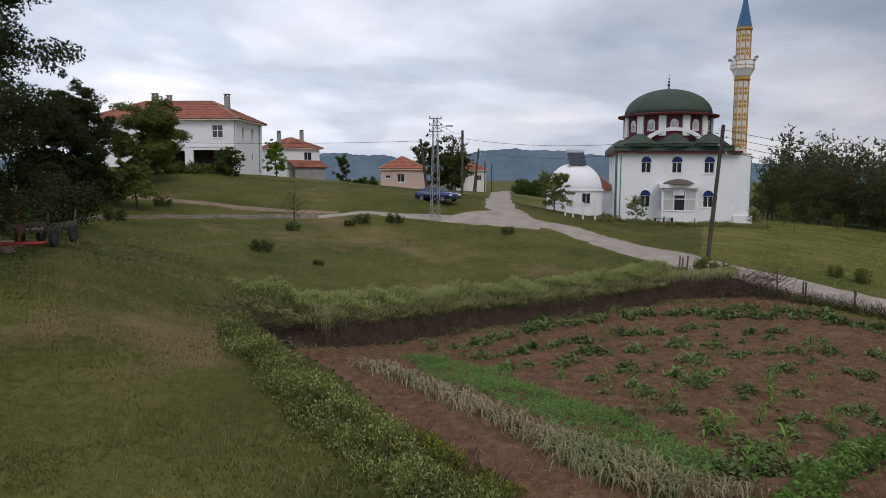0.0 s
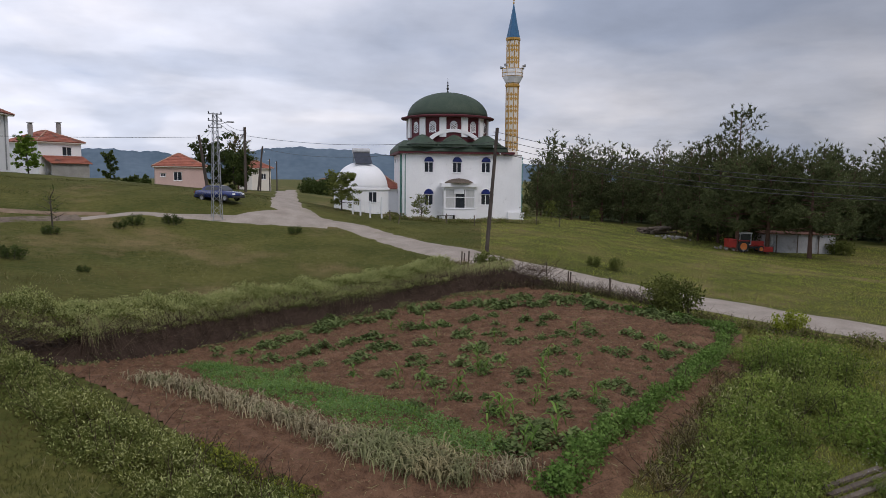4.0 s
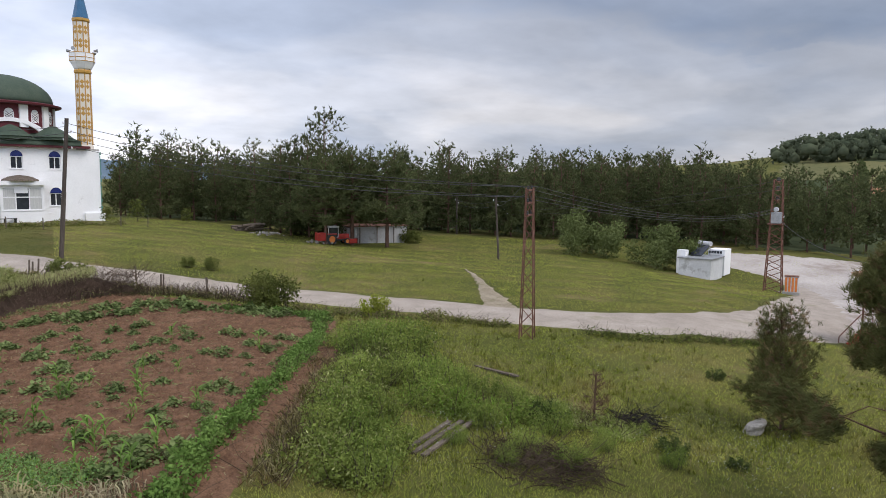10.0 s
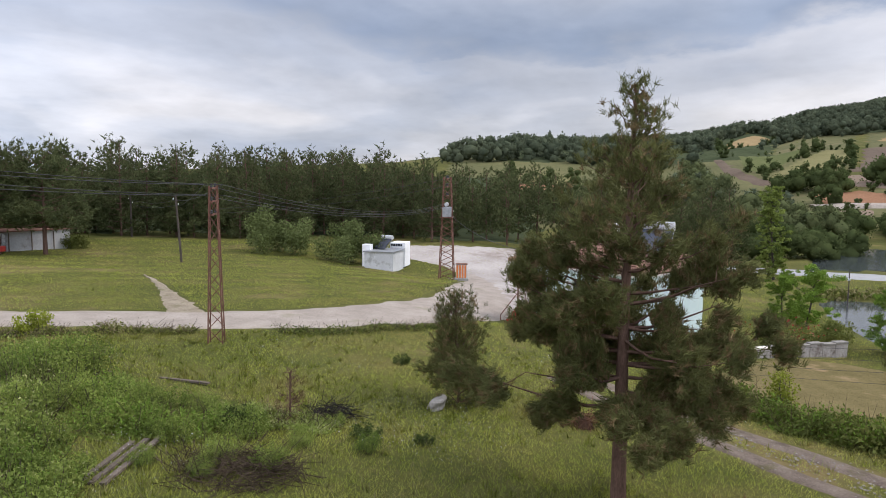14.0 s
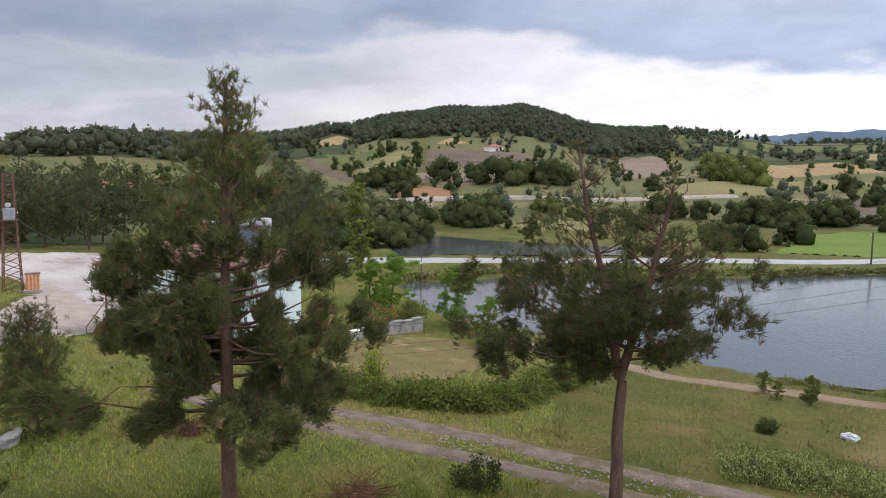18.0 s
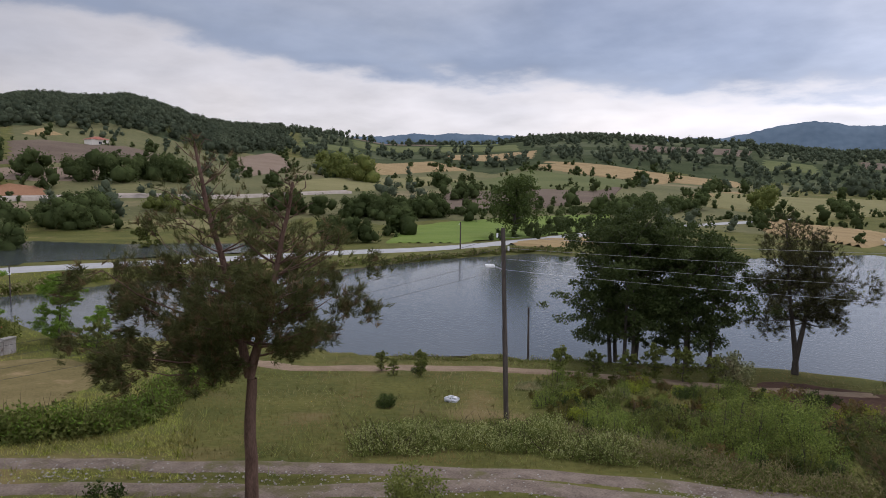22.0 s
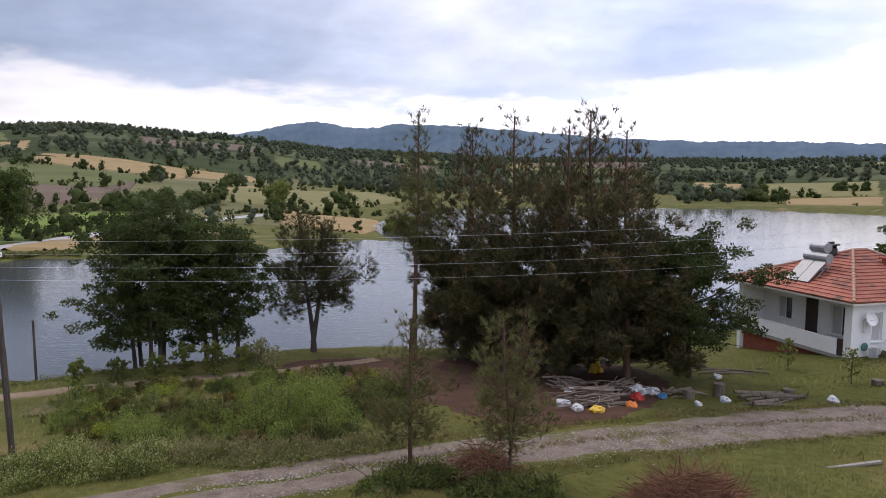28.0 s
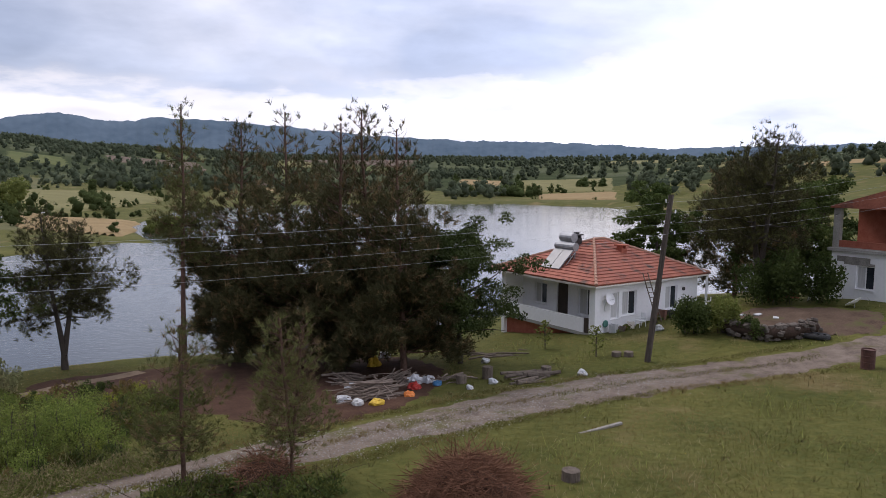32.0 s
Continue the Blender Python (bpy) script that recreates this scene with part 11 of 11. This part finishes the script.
def bare_mask(cell=0.25, size=75.0):
    """Raster of the ground where no grass grows."""
    n = int(2 * size / cell)
    m = np.zeros((n, n), bool)
    for o in STRIP_OBJECTS:
        me = o.data
        co = np.empty(len(me.vertices) * 3, np.float32)
        me.vertices.foreach_get("co", co)
        co = co.reshape(-1, 3)
        lv = np.empty(len(me.loops), np.int32)
        me.loops.foreach_get("vertex_index", lv)
        q = co[lv.reshape(-1, 4)][:, :, :2]
        for u in np.linspace(0.05, 0.95, 6):
            for w in np.linspace(0.05, 0.95, 6):
                p = (q[:, 0] * (1 - u) + q[:, 1] * u) * (1 - w) + (q[:, 3] * (1 - u) + q[:, 2] * u) * w
                i = ((p + size) / cell).astype(int)
                ok = ((i >= 0) & (i < n)).all(1)
                m[i[ok, 0], i[ok, 1]] = True
    return m, cell, size


MASK, CELL, HALF = bare_mask()


def is_bare(x, y):
    i, j = ((x + HALF) / CELL).astype(int), ((y + HALF) / CELL).astype(int)
    ok = (i >= 0) & (i < MASK.shape[0]) & (j >= 0) & (j < MASK.shape[0])
    out = np.zeros(len(x), bool)
    out[ok] = MASK[i[ok], j[ok]]
    return out


def blades(name, n, d0, d1, a0, a1, h, mat, label, seed, wide=1.0, patchy=None, power=0.5):
    """Grass blades over a sector of the land, denser where the camera hovers near."""
    rng = np.random.default_rng(seed)
    dd = (d0 ** power + (d1 ** power - d0 ** power) * rng.random(n)) ** (1 / power)
    az = np.radians(rng.uniform(a0, a1, n))
    x, y = dd * np.sin(az), dd * np.cos(az)
    x, y = x + rng.normal(size=n) * 0.05, y + rng.normal(size=n) * 0.05
    ok = ~is_bare(x, y)
    ok &= edge_distance(x, y, LAKE) > 0.5
    if patchy:
        v = np.sin(x * patchy[0] + 2 * np.sin(y * patchy[0] * 0.7)) * np.sin(y * patchy[0] * 1.1 + 1.5 * np.sin(x * patchy[0] * 0.6))
        ok &= v + rng.normal(size=n) * 0.25 > patchy[1]
    x, y, dd = x[ok], y[ok], dd[ok]
    n = len(x)
    z = heights(x, y)
    a = rng.uniform(0, 6.28, n)
    hh = h * rng.uniform(0.6, 1.2, n) * (1 + 0.3 * np.sin(x * 0.8) * np.sin(y * 0.9))
    w = (0.0045 + 0.00024 * dd) * wide
    bx, by = np.cos(a), np.sin(a)
    reach = hh * rng.uniform(0.3, 1.9, n)
    v = np.stack([np.stack([x - bx * w, y - by * w, z - 0.02], 1), np.stack([x + bx * w, y + by * w, z - 0.02], 1), np.stack([x - by * reach, y + bx * reach, z + hh * rng.uniform(0.5, 1.0, n)], 1)], 1)
    ob = mesh_object(name, v.reshape(-1, 3), np.arange(3 * n).reshape(-1, 3), mat, smooth=True)
    up = np.tile(np.array([0.0, 0.0, 1.0]), (3 * n, 1)) + rng.normal(size=(3 * n, 3)) * 0.12
    ob.data.normals_split_custom_set_from_vertices(unit(up))
    tagged(ob, label, "grass", kind="stuff")


blades("meadow_grass_blades", 260000, 10, 80, -34, 20, 0.09, M_BLADE_N, "short grazed meadow grass", 301)
blades("meadow_grass_blades_east", 420000, 10, 96, 20, 115, 0.12, M_BLADE, "lush green meadow grass", 302)
blades("meadow_grass_blades_south", 230000, 11, 48, 115, 226, 0.11, M_BLADE_S, "rough meadow grass above the lake", 303)
blades("dry_grass_blades", 60000, 10, 55, -34, 226, 0.2, M_BLADE_DRY, "scattered dry grass stalks", 304, patchy=(0.35, 0.25))
blades("tall_grass_blades", 60000, 12, 60, 30, 226, 0.34, M_LEAF, "taller weedy grass in patches", 305, patchy=(0.5, 0.45))


def tufts(name, n, d0, d1, a0, a1, h, mat, label, seed, per=11):
    """Clumps of longer grass, blades spreading from one root."""
    rng = np.random.default_rng(seed)
    dd = (d0 ** 1.2 + (d1 ** 1.2 - d0 ** 1.2) * rng.random(n)) ** (1 / 1.2)
    az = np.radians(rng.uniform(a0, a1, n))
    x, y = dd * np.sin(az), dd * np.cos(az)
    lush = np.array([noise.noise((px * 0.16, py * 0.16, seed)) for px, py in zip(x, y)]) + rng.normal(size=n) * 0.18
    ok = ~is_bare(x, y) & (edge_distance(x, y, LAKE) > 0.6) & (lush > 0.0)
    x, y, dd = (np.repeat(q[ok], per) for q in (x, y, dd))
    n = len(x)
    a = rng.uniform(0, 6.28, n)
    hh = h * rng.uniform(0.5, 1.2, n)
    out = hh * rng.uniform(0.2, 1.1, n)
    x, y = x + np.cos(a) * 0.05, y + np.sin(a) * 0.05
    z = heights(x, y)
    w = 0.005 + 0.00028 * dd
    v = np.stack([np.stack([x + np.sin(a) * w, y - np.cos(a) * w, z - 0.02], 1), np.stack([x - np.sin(a) * w, y + np.cos(a) * w, z - 0.02], 1), np.stack([x + np.cos(a) * out, y + np.sin(a) * out, z + hh], 1)], 1)
    ob = mesh_object(name, v.reshape(-1, 3), np.arange(3 * n).reshape(-1, 3), mat, smooth=True)
    up = np.tile(np.array([0.0, 0.0, 1.0]), (3 * n, 1)) + rng.normal(size=(3 * n, 3)) * 0.3
    ob.data.normals_split_custom_set_from_vertices(unit(up))
    tagged(ob, label, "grass", kind="stuff")


tufts("grass_tufts_lush", 5000, 11, 34, 24, 116, 0.2, M_BLADE, "clumps of longer lush grass", 312)
tufts("grass_tufts_dry", 1200, 11, 34, 24, 226, 0.16, M_BLADE_DRY, "clumps of dry grass stalks", 314, 7)


def flowers(n, seed, a0, a1, d0, d1, mat, name, label, h=0.22, s=0.024):
    rng = np.random.default_rng(seed)
    dd = np.sqrt(rng.uniform(d0 ** 2, d1 ** 2, n))
    az = np.radians(rng.uniform(a0, a1, n))
    x, y = dd * np.sin(az), dd * np.cos(az)
    ok = ~is_bare(x, y)
    v = np.sin(x * 0.5 + 1.0) * np.sin(y * 0.45 + 2.0)
    ok &= v > 0.25
    x, y = x[ok], y[ok]
    c = np.stack([x, y, heights(x, y) + h * rng.uniform(0.5, 1.2, len(x))], 1)
    vv, f = leaf_cards(c, s, rng, narrow=1.0)
    tagged(mesh_object(name, vv, f, mat), label, "flowers", kind="stuff")


flowers(3600, 401, 45, 100, 13, 34, M_PVC, "white_meadow_flowers", "small white meadow flowers", 0.22, 0.02)
flowers(2500, 403, 48, 78, 14, 27, M_PVC, "white_meadow_flowers", "small white meadow flowers", 0.25, 0.02)
flowers(1200, 402, 45, 226, 13, 34, M_YELLOW, "yellow_meadow_flowers", "small yellow meadow flowers")


def gravel(n, seed, line, width, name, label, s0=0.02, s1=0.07):
    """Loose stones on a track."""
    rng = np.random.default_rng(seed)
    c = smooth_line(line, 0.3)
    p = c[rng.integers(0, len(c), n)] + rng.normal(size=(n, 2)) * width * 0.3
    s = rng.uniform(s0, s1, n)
    z = heights(p[:, 0], p[:, 1]) + 0.04
    a = rng.uniform(0, 6.28, n)
    tet = np.array([[1, 0, 0], [-0.3, 0.8, 0], [-0.7, -0.6, 0], [0, 0.1, 0.7]])
    v = np.stack([tet[None, :, 0] * np.cos(a)[:, None] - tet[None, :, 1] * np.sin(a)[:, None], tet[None, :, 0] * np.sin(a)[:, None] + tet[None, :, 1] * np.cos(a)[:, None], np.broadcast_to(tet[None, :, 2], (n, 4))], 2) * s[:, None, None]
    v += np.stack([p[:, 0], p[:, 1], z], 1)[:, None]
    f = (np.arange(n)[:, None, None] * 4 + np.array([[0, 1, 3], [1, 2, 3], [2, 0, 3]])[None]).reshape(-1, 3)
    tagged(mesh_object(name, v.reshape(-1, 3), f, M_STONE), label, "gravel", kind="stuff")


gravel(8000, 501, [(7.96, -17.58), (4.18, -19.56), (0.69, -21.39), (-4.74, -23.63), (-10.52, -26.92), (-16.59, -28.64)], 2.6, "track_stones", "loose pale stones on the farm track", 0.012, 0.05)
gravel(900, 502, [(28.60, -0.09), (25.25, -2.76), (22.49, -6.09), (17.78, -10.01), (11.44, -14.92)], 2.4, "rut_stones", "loose stones on the wheel track")


def plot_grass(n, seed):
    """Dry mown grass on the round plot."""
    rng = np.random.default_rng(seed)
    lo, hi = np.array(PLOT).min(0), np.array(PLOT).max(0)
    q = rng.uniform(lo, hi, (n, 2))
    q = q[edge_distance(q[:, 0], q[:, 1], PLOT) < -0.2]
    z = heights(q[:, 0], q[:, 1])
    a = rng.uniform(0, 6.28, len(q))
    w, hh = 0.018, 0.08 * rng.uniform(0.5, 1.3, len(q))
    lean = rng.normal(size=(len(q), 2)) * 0.06
    v = np.stack([np.stack([q[:, 0] - np.cos(a) * w, q[:, 1] - np.sin(a) * w, z], 1), np.stack([q[:, 0] + np.cos(a) * w, q[:, 1] + np.sin(a) * w, z], 1), np.stack([q[:, 0] + lean[:, 0], q[:, 1] + lean[:, 1], z + hh], 1)], 1)
    tagged(mesh_object("plot_grass_blades", v.reshape(-1, 3), np.arange(3 * len(q)).reshape(-1, 3), M_MOWN), "dry mown grass on the round plot", "grass", kind="stuff")


plot_grass(26000, 601)
